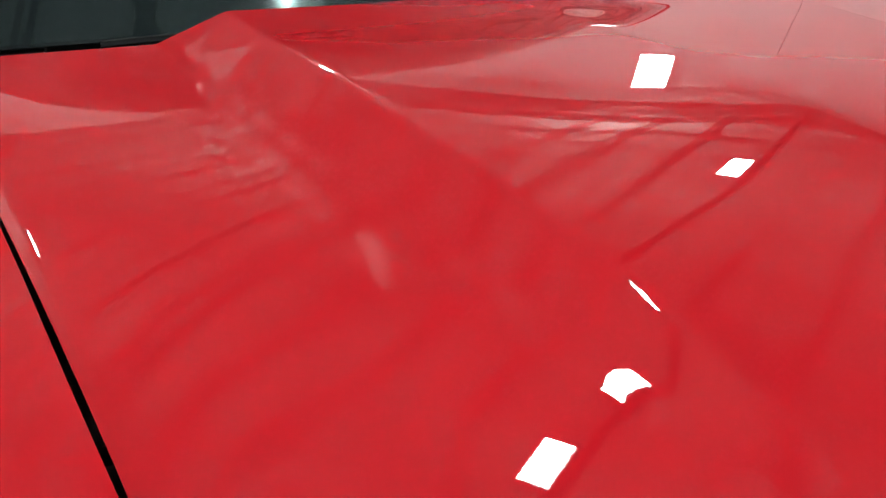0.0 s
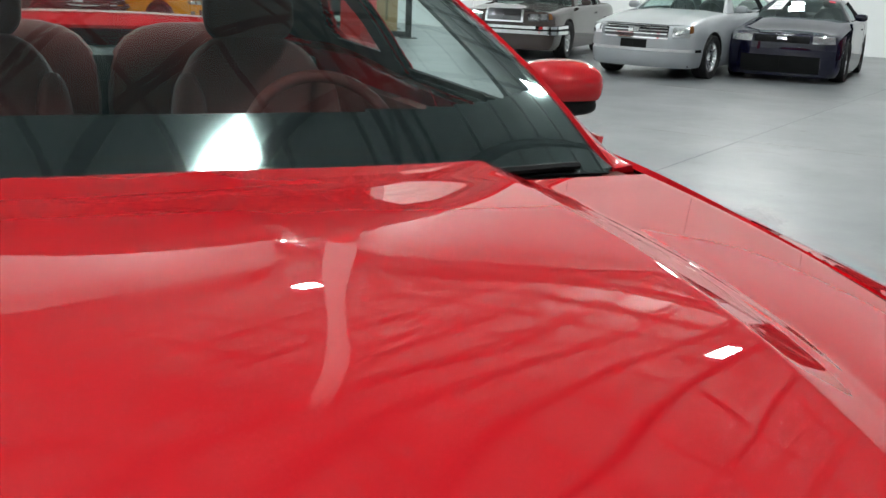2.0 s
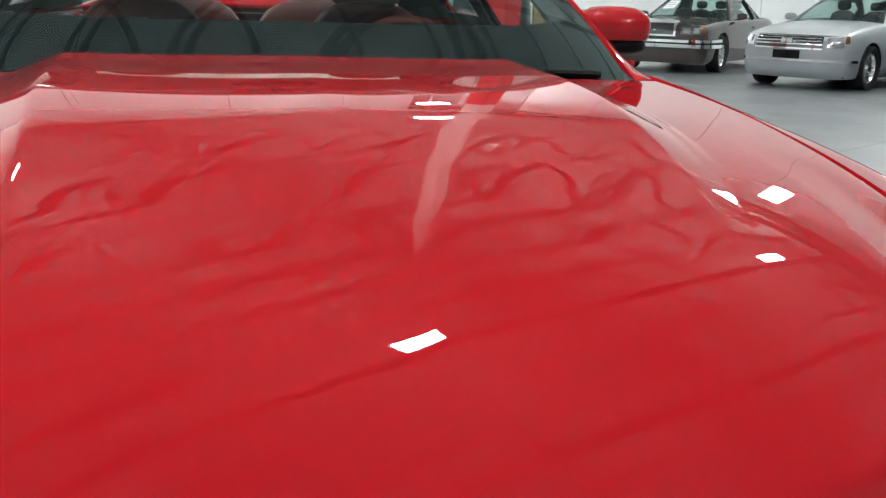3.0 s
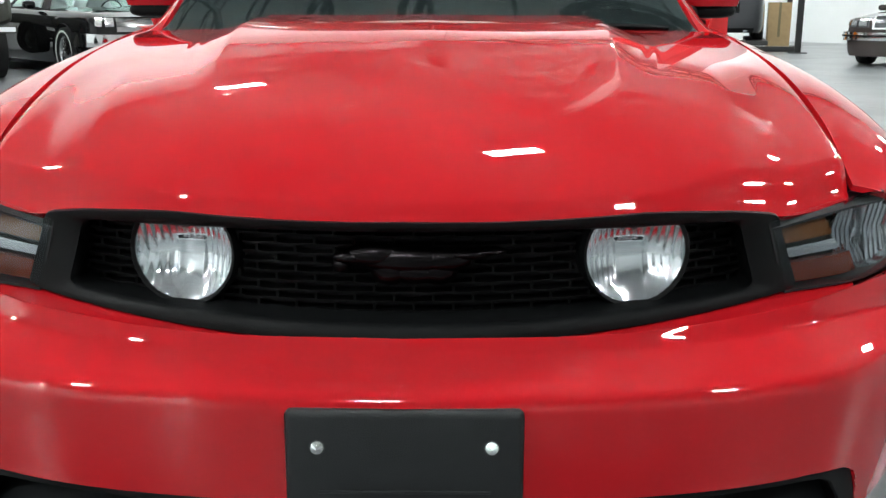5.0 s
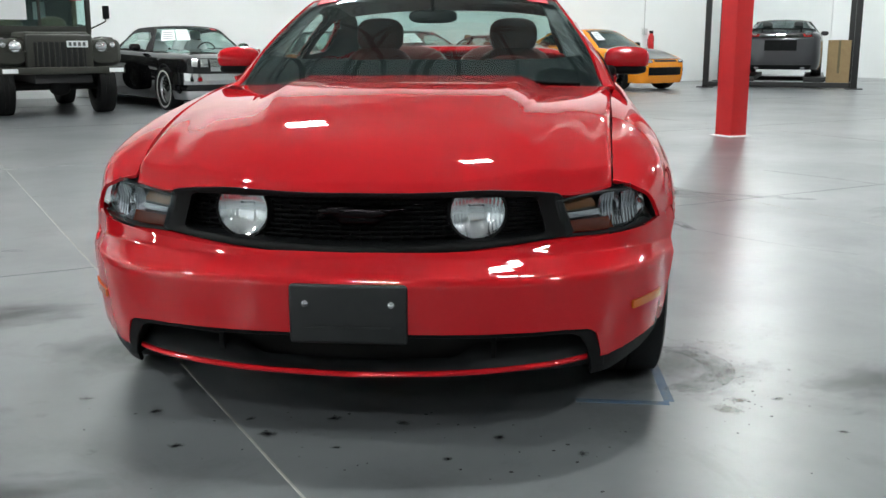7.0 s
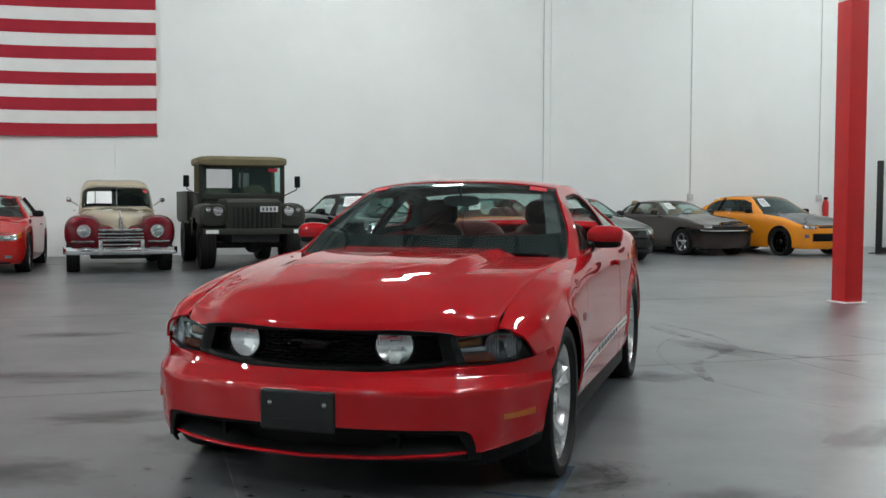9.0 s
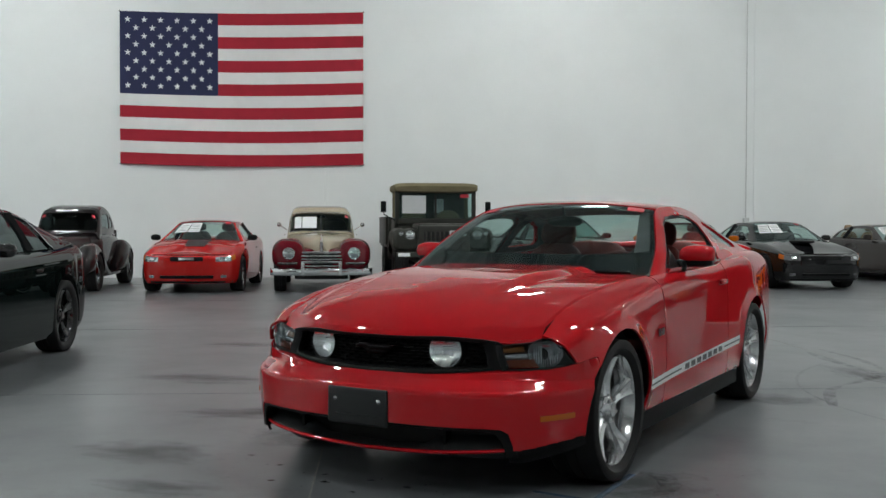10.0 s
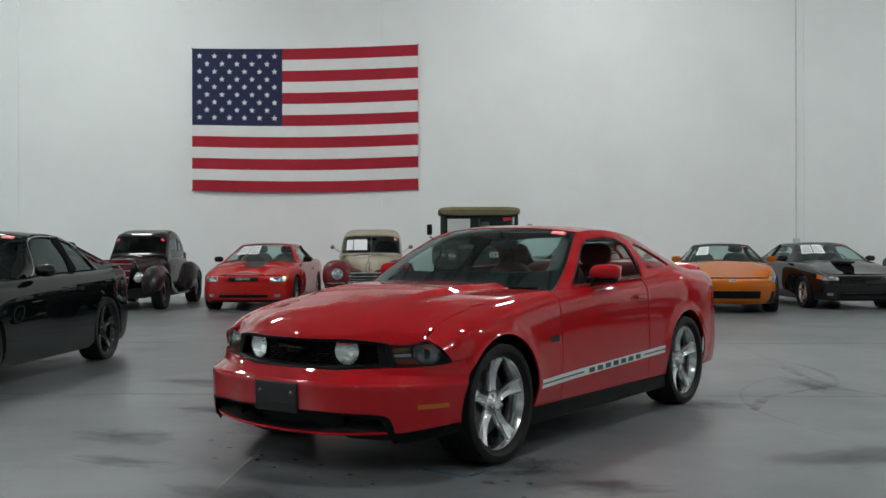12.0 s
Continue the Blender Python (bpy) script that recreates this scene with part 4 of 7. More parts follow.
        edge = -(0.012 + 0.020 * smooth(0.45, 0.80, a) + 0.009 * smooth(0.75, 0.95, a)) * (1 - smooth(0.0, 0.014 + 0.03 * smooth(0.45, 0.80, a), v)) - 0.006 * smooth(0.985, 1.0, a)
        spine = -0.021 * (math.sqrt(x * x + 0.0001) - 0.01) * max(1 - x / crest(y), 0.0)
        bead = 0.0030 * math.exp(-((x - crest(y) - facet(y)) / 0.011) ** 2) * smooth(0.62, 0.95, y) * (1 - smooth(1.50, 1.62, y))
        return (math.copysign(x, u), y, z + dome + dip + edge + spine + bead)

    half = [0.0]
    while half[-1] < 0.999:
        a = half[-1]
        half.append(min(a + (0.004 if 0.44 < a < 0.80 else 0.014 if a < 0.97 else 0.008), 1.0))
    us = [-a for a in reversed(half[1:])] + half
    vs = [(j / 110) ** 1.25 for j in range(111)]
    hood = part("hood", thick(grid(hood_at, 0, 0, us, vs), 0.012), RED, car, "glossy red hood with a raised centre")
    # cowl
    bm = grid(lambda u, v: (0.80 * (2 * u - 1), 1.64 + 0.09 * (2 * u - 1) ** 2 + 0.16 * v, 0.925 + 0.055 * v - 0.02 * (2 * u - 1) ** 2), 30, 5)
    part("cowl_panel", thick(bm, 0.01), BLACKPLASTIC, car, "black plastic cowl")

    # greenhouse
    edge = [(0.800, 1.79, 0.962), (0.756, 2.03, 1.112), (0.676, 2.26, 1.250), (0.605, 2.48, 1.352), (0.605, 2.80, 1.376), (0.602, 3.10, 1.362), (0.602, 3.40, 1.318), (0.635, 3.75, 1.212), (0.70, 4.08, 1.080)]
    belt = [(0.852, 1.80, 0.966), (0.858, 2.03, 0.975), (0.864, 2.26, 0.984), (0.866, 2.48, 0.990), (0.867, 2.80, 1.000), (0.866, 3.10, 1.018), (0.860, 3.40, 1.045), (0.842, 3.75, 1.067), (0.815, 4.08, 1.060)]
    fe, fb = spline(edge), spline(belt)

    def flank(a, w, inset=0.0):
        e, b = fe(a), fb(a)
        p = b + (e - b) * w
        out = 0.022 * math.sin(PI * w) * min(1, (e[2] - b[2]) / 0.2)
        return (p[0] + out - inset, p[1], p[2])

    win = polygon_inside([(1.95, 1.000), (2.15, 1.128), (2.38, 1.258), (2.52, 1.305), (2.78, 1.325), (2.98, 1.312), (3.075, 1.27), (3.055, 1.10), (3.02, 1.025)])
    qwin = polygon_inside([(3.175, 1.085), (3.205, 1.262), (3.27, 1.280), (3.42, 1.235), (3.62, 1.125), (3.61, 1.098)])
    for s in (1, -1):
        bm = grid(lambda u, v: flank(u, v), 150, 40)
        cut(bm, lambda p: win(p.yz), (1, 2), 0.03)
        cut(bm, lambda p: qwin(p.yz), (1, 2), 0.03)
        if s < 0:
            flipped(bm)
        part("side_frame", thick(bm, 0.014), RED, car)
        for nm, f, grow in (("side_window", win, 0.012), ("quarter_window", qwin, 0.012)):
            bm = grid(lambda u, v: flank(u, v, 0.016), 110, 30)
            cut(bm, lambda p: grow - f(p.yz), (1, 2), 0.03)
            if s < 0:
                flipped(bm)
            if s < 0 or nm == "quarter_window":
                part(nm, bm, SIDEGLASS, car).visible_shadow = False
            else:
                bm.free()
        bm = grid(lambda u, v: flank(u, v, 0.030), 110, 30)
        cut(bm, lambda p: win(p.yz) - 0.004, (1, 2), 0.03)
        cut(bm, lambda p: qwin(p.yz) - 0.004, (1, 2), 0.03)
        if s < 0:
            flipped(bm)
        part("pillar_trim", thick(bm, 0.006), DASH, car, "black pillar trim")
        # black window surround
        bm = grid(lambda u, v: flank(u, v, 0.010), 150, 40)
        cut(bm, lambda p: win(p.yz) + 0.018, (1, 2), 0.03)
        cut(bm, lambda p: 0.016 - win(p.yz), (1, 2), 0.03)
        if s < 0:
            flipped(bm)
        part("window_seal", thick(bm, 0.008), BLACKPLASTIC, car)

    bow = scalar([(0.0, -0.16), (0.375, -0.10), (0.5, -0.02), (0.72, 0.04), (0.80, 0.08), (1.0, 0.12)])
    crown = scalar([(0.0, 0.030), (0.2, 0.042), (0.375, 0.044), (0.5, 0.042), (0.75, 0.040), (1.0, 0.035)])

    def canopy(a, w, lift=0.0):
        e = fe(a)
        k = 1 - w * w
        return (e[0] * w, e[1] + bow(a) * k, e[2] + crown(a) * (1 - abs(w) ** 2.6) + lift)

    A1, A2, A3 = 0.372, 0.735, 0.985
    ws = [-1 + 2 * i / 60 for i in range(61)]
    part("roof", thick(grid(canopy, 0, 0, [A1 + (A2 - A1) * i / 50 for i in range(51)], ws), 0.014), RED, car)
    bm = grid(lambda u, v: canopy(u, v * 0.985, -0.004), 0, 0, [0.0 + A1 * i / 30 for i in range(31)], ws)
    part("windshield", bm, GLASS, car, "clear windshield").visible_shadow = False

    def frit(p_a, p_w):
        return min(p_a - 0.075 - 0.05 * abs(p_w) ** 4, A1 - 0.030 - p_a, (0.945 - abs(p_w)) * 0.5)
    bm = bmesh.new()
    nu_, nv_ = 110, 120
    vv = [[bm.verts.new(canopy(A1 * i / nu_, -0.985 + 1.97 * j / nv_, -0.0085)) for j in range(nv_ + 1)] for i in range(nu_ + 1)]
    for i in range(nu_):
        for j in range(nv_):
            if frit(A1 * (i + 0.5) / nu_, -0.985 + 1.97 * (j + 0.5) / nv_) < 0:
                bm.faces.new((vv[i][j], vv[i + 1][j], vv[i + 1][j + 1], vv[i][j + 1]))
    for v in [v for v in bm.verts if not v.link_faces]:
        bm.verts.remove(v)
    part("windshield_border", thick(bm, 0.003), FRIT, car, "black glass border")
    for s in (1, -1):
        bm = grid(lambda u, v: canopy(0.0 + (A1 + 0.02) * u, s * (0.835 + 0.14 * v + 0.03 * u * (1 - v)), -0.022 - 0.012 * math.sin(PI * v)), 24, 8)
        part("pillar_cover", thick(bm, 0.008), DASH, car, "dark windshield pillar cover")
    bm = grid(lambda u, v: canopy(u, v * 0.97, -0.004), 0, 0, [A2 + (A3 - A2) * i / 24 for i in range(25)], ws)
    part("rear_window", bm, SIDEGLASS, car, "clear rear window").visible_shadow = False
    # deck, spoiler, tail
    dz = scalar([(4.05, 1.095), (4.4, 1.075), (4.62, 1.070)])
    bm = grid(lambda u, v: (0.815 * (2 * u - 1) * (1 - 0.16 * v), 4.06 + (0.58 + 0.12 * (1 - (2 * u - 1) ** 2)) * v, 1.050 + (dz(4.06 + 0.6 * v) - 1.050) * (1 - abs(2 * u - 1) ** 3)), 40, 16)
    part("trunk_lid", thick(bm, 0.012), RED, car)
    bm = bmesh.new()
    sp = spline([(-0.72, 4.48, 1.062), (-0.60, 4.53, 1.092), (-0.3, 4.58, 1.105), (0, 4.60, 1.108), (0.3, 4.58, 1.105), (0.60, 4.53, 1.092), (0.72, 4.48, 1.062)])
    rows_ = []
    for i in range(41):
        p = Vector(sp(i / 40))
        k = 0.7 + 0.3 * math.sin(PI * i / 40)
        rows_.append([bm.verts.new(p + Vector((0, dy * k, dzz * k))) for dy, dzz in ((-0.10, -0.045), (-0.05, 0.000), (0.03, 0.018), (0.062, 0.010), (0.05, -0.030), (-0.02, -0.055))])
    for a, b in zip(rows_, rows_[1:]):
        for k in range(6):
            bm.faces.new((a[k], a[(k + 1) % 6], b[(k + 1) % 6], b[k]))
    bm.faces.new(rows_[0]), bm.faces.new(rows_[-1])
    bmesh.ops.recalc_face_normals(bm, faces=bm.faces[:])
    part("spoiler", bm, RED, car)
    bm = grid(lambda u, v: (0.70 * (2 * u - 1) * (1 + 0.14 * math.sin(PI * min(v * 1.3, 1))), 4.60 + 0.14 * (1 - (2 * u - 1) ** 2) + 0.06 * math.sin(PI * v) , 0.26 + 0.79 * (1 - v)), 40, 24)
    part("rear_bumper", thick(bm, 0.012), RED, car)
    for s in (1, -1):
        for k in range(3):
            x = s * (0.36 + 0.105 * k)
            part("tail_lamp", boxed(x - 0.04, x + 0.04, 4.70 - 0.02 * k, 4.80 - 0.035 * k, 0.83, 0.97, bevel=0.012), LAMPRED, car, "red tail lamp")
    part("rear_panel", boxed(-0.30, 0.30, 4.74, 4.805, 0.80, 0.96, bevel=0.02), BLACKPLASTIC, car)

    # grille
    def front_y(x, z):
        return 0.185 + 0.265 * (abs(x) / 0.742) ** 2
    # grille surround: a ring between the outer edge and the opening
    def loop(x_top, x_bot, z_top, z_bot, r):
        pts = []
        for k in range(161):
            t = k / 160
            if t < 0.4:
                x = lerp_(-x_top, x_top, t / 0.4)
                z = z_top(x)
            elif t < 0.5:
                q = (t - 0.4) / 0.1
                x, z = lerp_(x_top, x_bot, q), lerp_(z_top(x_top), z_bot(x_bot), q)
            elif t < 0.9:
                x = lerp_(x_bot, -x_bot, (t - 0.5) / 0.4)
                z = z_bot(x)
            else:
                q = (t - 0.9) / 0.1
                x, z = lerp_(-x_bot, -x_top, q), lerp_(z_bot(x_bot), z_top(x_top), q)
            pts.append((x, z))
        for _ in range(r):
            pts = [tuple((pts[i - 1 if i else 159][j] + 2 * pts[i][j] + pts[(i + 1) % 161 or 1][j]) / 4 for j in (0, 1)) for i in range(161)]
        return pts
    lerp_ = lambda a, b, t: a + (b - a) * t
    outer = loop(0.590, 0.632, lambda x: hood_at(x / 0.75, 0.0)[2] + 0.004, lambda x: 0.560 + 0.036 * (abs(x) / 0.63) ** 2, 1)
    inner = loop(0.515, 0.545, lambda x: 0.7215 - 0.008 * (x / 0.5) ** 2, lambda x: 0.588 + 0.018 * (abs(x) / 0.55) ** 2, 3)
    bm = bmesh.new()
    prev = None
    for k in range(161):
        (xo, zo), (xi, zi) = outer[k], inner[k]
        row = []
        for q, dep in ((0.0, 0.012), (0.06, -0.004), (0.35, -0.004), (0.80, 0.000), (0.97, 0.006), (1.0, 0.018), (1.0, 0.075)):
            x, z = lerp_(xo, xi, q), lerp_(zo, zi, q)
            low_ = 1 - smooth(0.585, 0.70, z)
            row.append(bm.verts.new((x, front_y(x, 0) + dep - 0.018 * low_, z)))
        if prev:
            for a, b, c, d in zip(prev, prev[1:], row[1:], row):
                bm.faces.new((a, b, c, d))
        prev = row
    bmesh.ops.remove_doubles(bm, verts=bm.verts, dist=0.0004)
    bmesh.ops.recalc_face_normals(bm, faces=bm.faces[:])
    grille = part("grille_surround", bm, BLACKPLASTIC, car, "black grille surround")
    # walls of the opening
    bm = grid(lambda u, v: (0.60 * (2 * u - 1), front_y(0.60 * (2 * u - 1), 0) + 0.085, 0.57 + 0.19 * v), 40, 4)
    part("grille_back", thick(bm, 0.006), DARKVOID, grille)
    bm = bmesh.new()
    rows_z = 10
    for r in range(rows_z):
        z = 0.588 + 0.0145 * r
        pts = []
        for i in range(73):
            x = -0.54 + 1.08 * i / 72
            zz = z + 0.0010 * math.cos(PI * (i / 2.0 + r))
            pts.append((x, front_y(x, 0) + 0.052, zz))
        prev = None
        for p in pts:
            if math.hypot(abs(p[0]) - 0.348, p[2] - 0.672) < 0.083:
                prev = None
                continue
            q = [bm.verts.new((p[0], p[1] + dy, p[2] + dz_)) for dy, dz_ in ((0, -0.0018), (0, 0.0018), (0.025, 0.0018), (0.025, -0.0018))]
            if prev:
                for k in range(4):
                    bm.faces.new((prev[k], prev[(k + 1) % 4], q[(k + 1) % 4], q[k]))
            prev = q
        for i in range(0, 72, 4):
            x = -0.54 + 1.08 * (i + (2 if r % 2 else 0) + 0.5) / 72
            if r < rows_z - 1 and math.hypot(abs(x) - 0.348, z + 0.007 - 0.672) > 0.088:
                box(bm, x - 0.002, x + 0.002, front_y(x, 0) + 0.053, front_y(x, 0) + 0.075, z, z + 0.0145)
    part("grille_mesh", bm, GRILLEBLACK, grille, "black honeycomb grille mesh", smooth=False)
    # emblem as a plain shape
    bm = bmesh.new()
    for ex, ey, ez, erx, erz in ((0.0, 0.211, 0.676, 0.072, 0.021), (-0.050, 0.211, 0.684, 0.040, 0.018), (-0.082, 0.213, 0.680, 0.026, 0.012), (-0.098, 0.215, 0.668, 0.013, 0.012),
                                 (0.050, 0.212, 0.676, 0.040, 0.019), (0.086, 0.215, 0.685, 0.034, 0.009), (0.118, 0.218, 0.689, 0.026, 0.006),
                                 (-0.026, 0.214, 0.662, 0.026, 0.026), (0.010, 0.214, 0.658, 0.036, 0.020), (0.044, 0.215, 0.661, 0.028, 0.024)):
        blob(bm, ex, ey, ez, erx * 1.12, 0.017, erz, 2.0, 16, 10)
    part("emblem", bm, EMBLEM, grille, "dark chrome emblem")
    # grille lamps
    for s in (1, -1):
        x = s * 0.348
        turn = Matrix.Translation((x, 0.272, 0.672)) @ Matrix.Rotation(s * 0.16, 4, "Z") @ Matrix.Rotation(-PI / 2, 4, "Z")
        bm = bmesh.new()
        lathe(bm, [(0.085, -0.06), (0.088, -0.004), (0.084, 0.004), (0.079, 0.001), (0.078, -0.03)], 48, turn)
        lamp = part("driving_lamp", bm, BLACKPLASTIC, car, "round chrome driving lamp in the grille")
        def bowl(u, v):
            """A dish with upright flutes and a plain stepped window below its middle."""
            r_, th = 0.0005 + 0.0785 * u, 2 * PI * v
            c, z = r_ * math.cos(th), r_ * math.sin(th)
            plain = 1 - smooth(0.021, 0.026, abs(c))
            plain *= 1 - smooth(0.012, 0.018, z)
            flute = 0.0026 * abs(math.sin(PI * c / 0.0105)) * (1 - plain)
            return turn @ Vector((-0.045 + 0.041 * (r_ / 0.079) ** 2 + flute + 0.010 * plain * (1 - (r_ / 0.079) ** 2), c, z))
        bm = grid(bowl, 44, 120)
        bmesh.ops.remove_doubles(bm, verts=bm.verts, dist=0.00005)
        part("reflector", bm, REFLECTOR, lamp)
        bm = bmesh.new()
        lathe(bm, [(0.0005, -0.010), (0.008, -0.011), (0.0115, -0.016), (0.012, -0.05)], 20, turn @ Matrix.Translation((0, 0, 0.046)))
        part("bulb_shield", bm, DARKCHROME, lamp)
        bm = bmesh.new()
        lathe(bm, [(0.012, -0.016), (0.016, -0.018), (0.017, -0.045)], 20, turn @ Matrix.Translation((0, 0, 0.046)))
        part("bulb_ring", bm, REFLECTOR, lamp)
        bm = bmesh.new()
        lathe(bm, [(0.0005, 0.006), (0.04, 0.004), (0.081, -0.002)], 40, turn)
        part("lens", bm, LENS, lamp).visible_shadow = False
    # headlamps
    for s in (1, -1):
        tl, tr, br, bl = Vector((0.572, 0.334, 0.710)), Vector((0.800, 0.455, 0.738)), Vector((0.884, 0.528, 0.614)), Vector((0.605, 0.335, 0.594))
        tm, bmid = Vector((0.69, 0.396, 0.731)), Vector((0.755, 0.402, 0.600))

        def lens_at(u, v, inset=0.0, s=s):
            t = spline([tl, tm, tr])(u)
            b = spline([bl, bmid, br])(u)
            p = b + (t - b) * v
            bul = 0.018 * math.sin(PI * v) * math.sin(PI * min(max(u, 0), 1)) ** 0.5
            return (s * (p[0] - inset * 0.35), p[1] - bul + inset, p[2])
        bm = grid(lambda u, v: lens_at(u, 0.9 * v, 0.065), 20, 10)
        hl = part("headlamp", thick(bm, 0.01), LAMPGREY, car, "clear headlamp with amber inner reflector")
        for lo, hi in (((0, 0), (1, 0)), ((0, 0.88), (1, 0.88)), ((0, 0), (0, 1)), ((1, 0), (1, 1))):
            bm = grid(lambda u, v: lens_at(lo[0] + (hi[0] - lo[0]) * u, lo[1] + (hi[1] - lo[1]) * u, 0.004 + 0.065 * v), 16, 2)
            part("housing_wall", thick(bm, 0.004), DARKVOID, hl)
        c = Vector(lens_at(0.73, 0.50, 0.035))
        turn = Matrix.Translation(c) @ Matrix.Rotation(s * 0.42, 4, "Z") @ Matrix.Rotation(-PI / 2, 4, "Z")
        bm = bmesh.new()
        lathe(bm, [(0.0005, -0.035), (0.03, -0.030), (0.056, -0.010), (0.066, 0.012)], 36, turn @ Matrix.Diagonal((1, 1.2, 1, 1)))
        for k in range(-6, 7):
            q = k * 0.0105
            hh = math.sqrt(max(0.062 ** 2 - (q / 1.2) ** 2, 0)) * 0.95
            z_ = hh if abs(k) > 1 else -0.018
            tube(bm, [turn @ Vector((0.000, q, -hh)), turn @ Vector((-0.012, q, (z_ - hh) / 2)), turn @ Vector((0.000 if abs(k) > 1 else -0.014, q, z_))], 0.0040, 6)
        part("main_reflector", bm, HEADREF, hl, "fluted chrome reflector")
        bm = grid(lambda u, v: lens_at(0.10 + 0.34 * u, 0.60 + 0.26 * v, 0.022), 6, 4)
        part("turn_reflector", thick(bm, 0.01), AMBER, hl, "amber reflector")
        bm = grid(lambda u, v: lens_at(0.05 + 0.40 * u, 0.40 + 0.13 * v, 0.025), 6, 4)
        part("inner_reflector", thick(bm, 0.01), HEADREF, hl)
        bm = grid(lambda u, v: lens_at(0.04 + 0.48 * u, 0.05 + 0.28 * v, 0.022), 6, 4)
        part("marker_reflector", thick(bm, 0.01), ORANGELENS, hl, "dark orange lower reflector")
        bm = grid(lambda u, v: lens_at(u, v, 0.0), 24, 12)
        part("lens", bm, SMOKED, hl).visible_shadow = False
        # side marker
        bm = grid(lambda u, v: at(0.70 + 0.16 * u, 0.392 + 0.030 * v + 0.006 * u), 16, 4)
        for v in bm.verts:
            v.co.x += 0.0125
            v.co.y -= 0.0115
            if s < 0:
                v.co.x = -v.co.x
        part("side_marker", thick(bm, 0.006), MARKER, car, "amber side marker")
    # plate bracket
    br_ = part("plate_bracket", boxed(-0.166, 0.166, 0.022, 0.040, 0.332, 0.502, bevel=0.012, seg=3, m=Matrix.Rotation(0.0, 4, "X")), PLATEBLACK, car, "empty black plate bracket")
    br_.matrix_basis = Matrix.Translation((0, 0.040, -0.002))
    for x in (-0.121, 0.121):
        bm = bmesh.new()
        lathe(bm, [(0.0005, 0.008), (0.007, 0.006), (0.012, 0.0), (0.0125, -0.004)], 12, Matrix.Translation((x, 0.022, 0.447)) @ Matrix.Rotation(-PI / 2, 4, "Z"))
        part("bolt", bm, CHROME, br_, "steel bolt")
    part("rib", boxed(-0.12, 0.12, 0.0185, 0.024, 0.379, 0.383, bevel=0.001, seg=1), PLATEBLACK, br_)

    # wipers
    for x0, x1 in ((0.70, 0.10), (0.02, -0.60)):
        bm = bmesh.new()
        pts = []
        for i in range(13):
            x = x0 + (x1 - x0) * i / 12
            p = canopy(0.004 + 0.012 * (1 - i / 12), x / 0.80)
            pts.append((p[0], p[1] - 0.018, p[2] - 0.016))
        tube(bm, pts, 0.007, 6)
        wp = part("wiper", bm, BLACKPLASTIC, car, "black wiper")
        bm = bmesh.new()
        tube(bm, [(p[0], p[1] - 0.012, p[2] + 0.004) for p in pts[:8]], 0.008, 6)
        part("wiper_arm", bm, BLACKPLASTIC, wp)
    # mirrors
    for s in (1, -1):
        bm = bmesh.new()
        blob(bm, s * 0.935, 2.25, 1.070, 0.105, 0.060, 0.062, 3.0, 28, 18)
        for v in bm.verts:
            k = (v.co.z - 1.070) / 0.062
            v.co.y += 0.03 * k * k + 0.10 * abs(abs(v.co.x) - 0.85) * 0.6
            v.co.x += s * 0.004 * k
            v.co.z = max(v.co.z, 1.040)
        mir = part("door_mirror", bm, RED, car, "red door mirror with a black base")
        bm = bmesh.new()
        blob(bm, s * 0.930, 2.265, 1.026, 0.100, 0.052, 0.026, 3.0, 24, 12)
        blob(bm, s * 0.845, 2.20, 1.010, 0.040, 0.05, 0.035, 3.0, 16, 10)
        part("mirror_base", bm, BLACKPLASTIC, mir)
        bm = boxed(-0.085, 0.085, -0.002, 0.002, -0.045, 0.045, bevel=0.0015, seg=1, m=Matrix.Translation((s * 0.935, 2.335, 1.075)))
        part("mirror_glass", bm, CHROME, mir)
        # sail panel ahead of the side window
        bm = grid(lambda u, v: flank(0.055 + 0.135 * u, 0.03 + 0.62 * v * u, -0.004), 10, 6)
        if s < 0:
            flipped(bm)
        part("sail_panel", thick(bm, 0.006), BLACKPLASTIC, car, "black sail panel")
        # handle
        bm = bmesh.new()
        blob(bm, s * 0.945, 2.83, 0.885, 0.014, 0.085, 0.018, 3.0)
        part("door_handle", bm, RED, doors[0 if s > 0 else 1])
        # stripe along the sill with lettering as bars
        f_side, _ = skirt(sb, stp, srows, 0, 1, 2, nr=2)

        def band(name, y0, y1, z0, z1, out, mtl, lab="", s=s, fs=f_side):
            def p(u, v):
                a = find(sb, y0 + (y1 - y0) * u)
                z = z0(u) + (z1(u) - z0(u)) * v
                lo_, hi_ = 0.0, 1.0
                for _ in range(24):
                    mm = (lo_ + hi_) / 2
                    if fs(a, mm)[2] < z:
                        lo_ = mm
                    else:
                        hi_ = mm
                q = fs(a, lo_)
                return (s * (q[0] + out), q[1], q[2])
            bm = grid(p, max(2, int((y1 - y0) / 0.06)), 2)
            return part(name, thick(bm, 0.0015), mtl, car, lab, smooth=False)
        rise = lambda y: 0.381 + (y - 1.365) * (0.447 - 0.381) / 1.94
        band("sill_stripe", 1.35, 3.31, lambda u: rise(1.35 + 1.96 * u), lambda u: rise(1.35 + 1.96 * u) + 0.054, 0.004, WHITEVINYL, "white vinyl stripe with dark bars")
        for y0, y1 in ((1.36, 1.95), (2.86, 3.30)):
            band("stripe_line", y0, y1, lambda u: rise(y0 + (y1 - y0) * u) + 0.022, lambda u: rise(y0 + (y1 - y0) * u) + 0.031, 0.006, BLACKVINYL)
        for k in range(7):
            y0 = 2.02 + k * 0.118
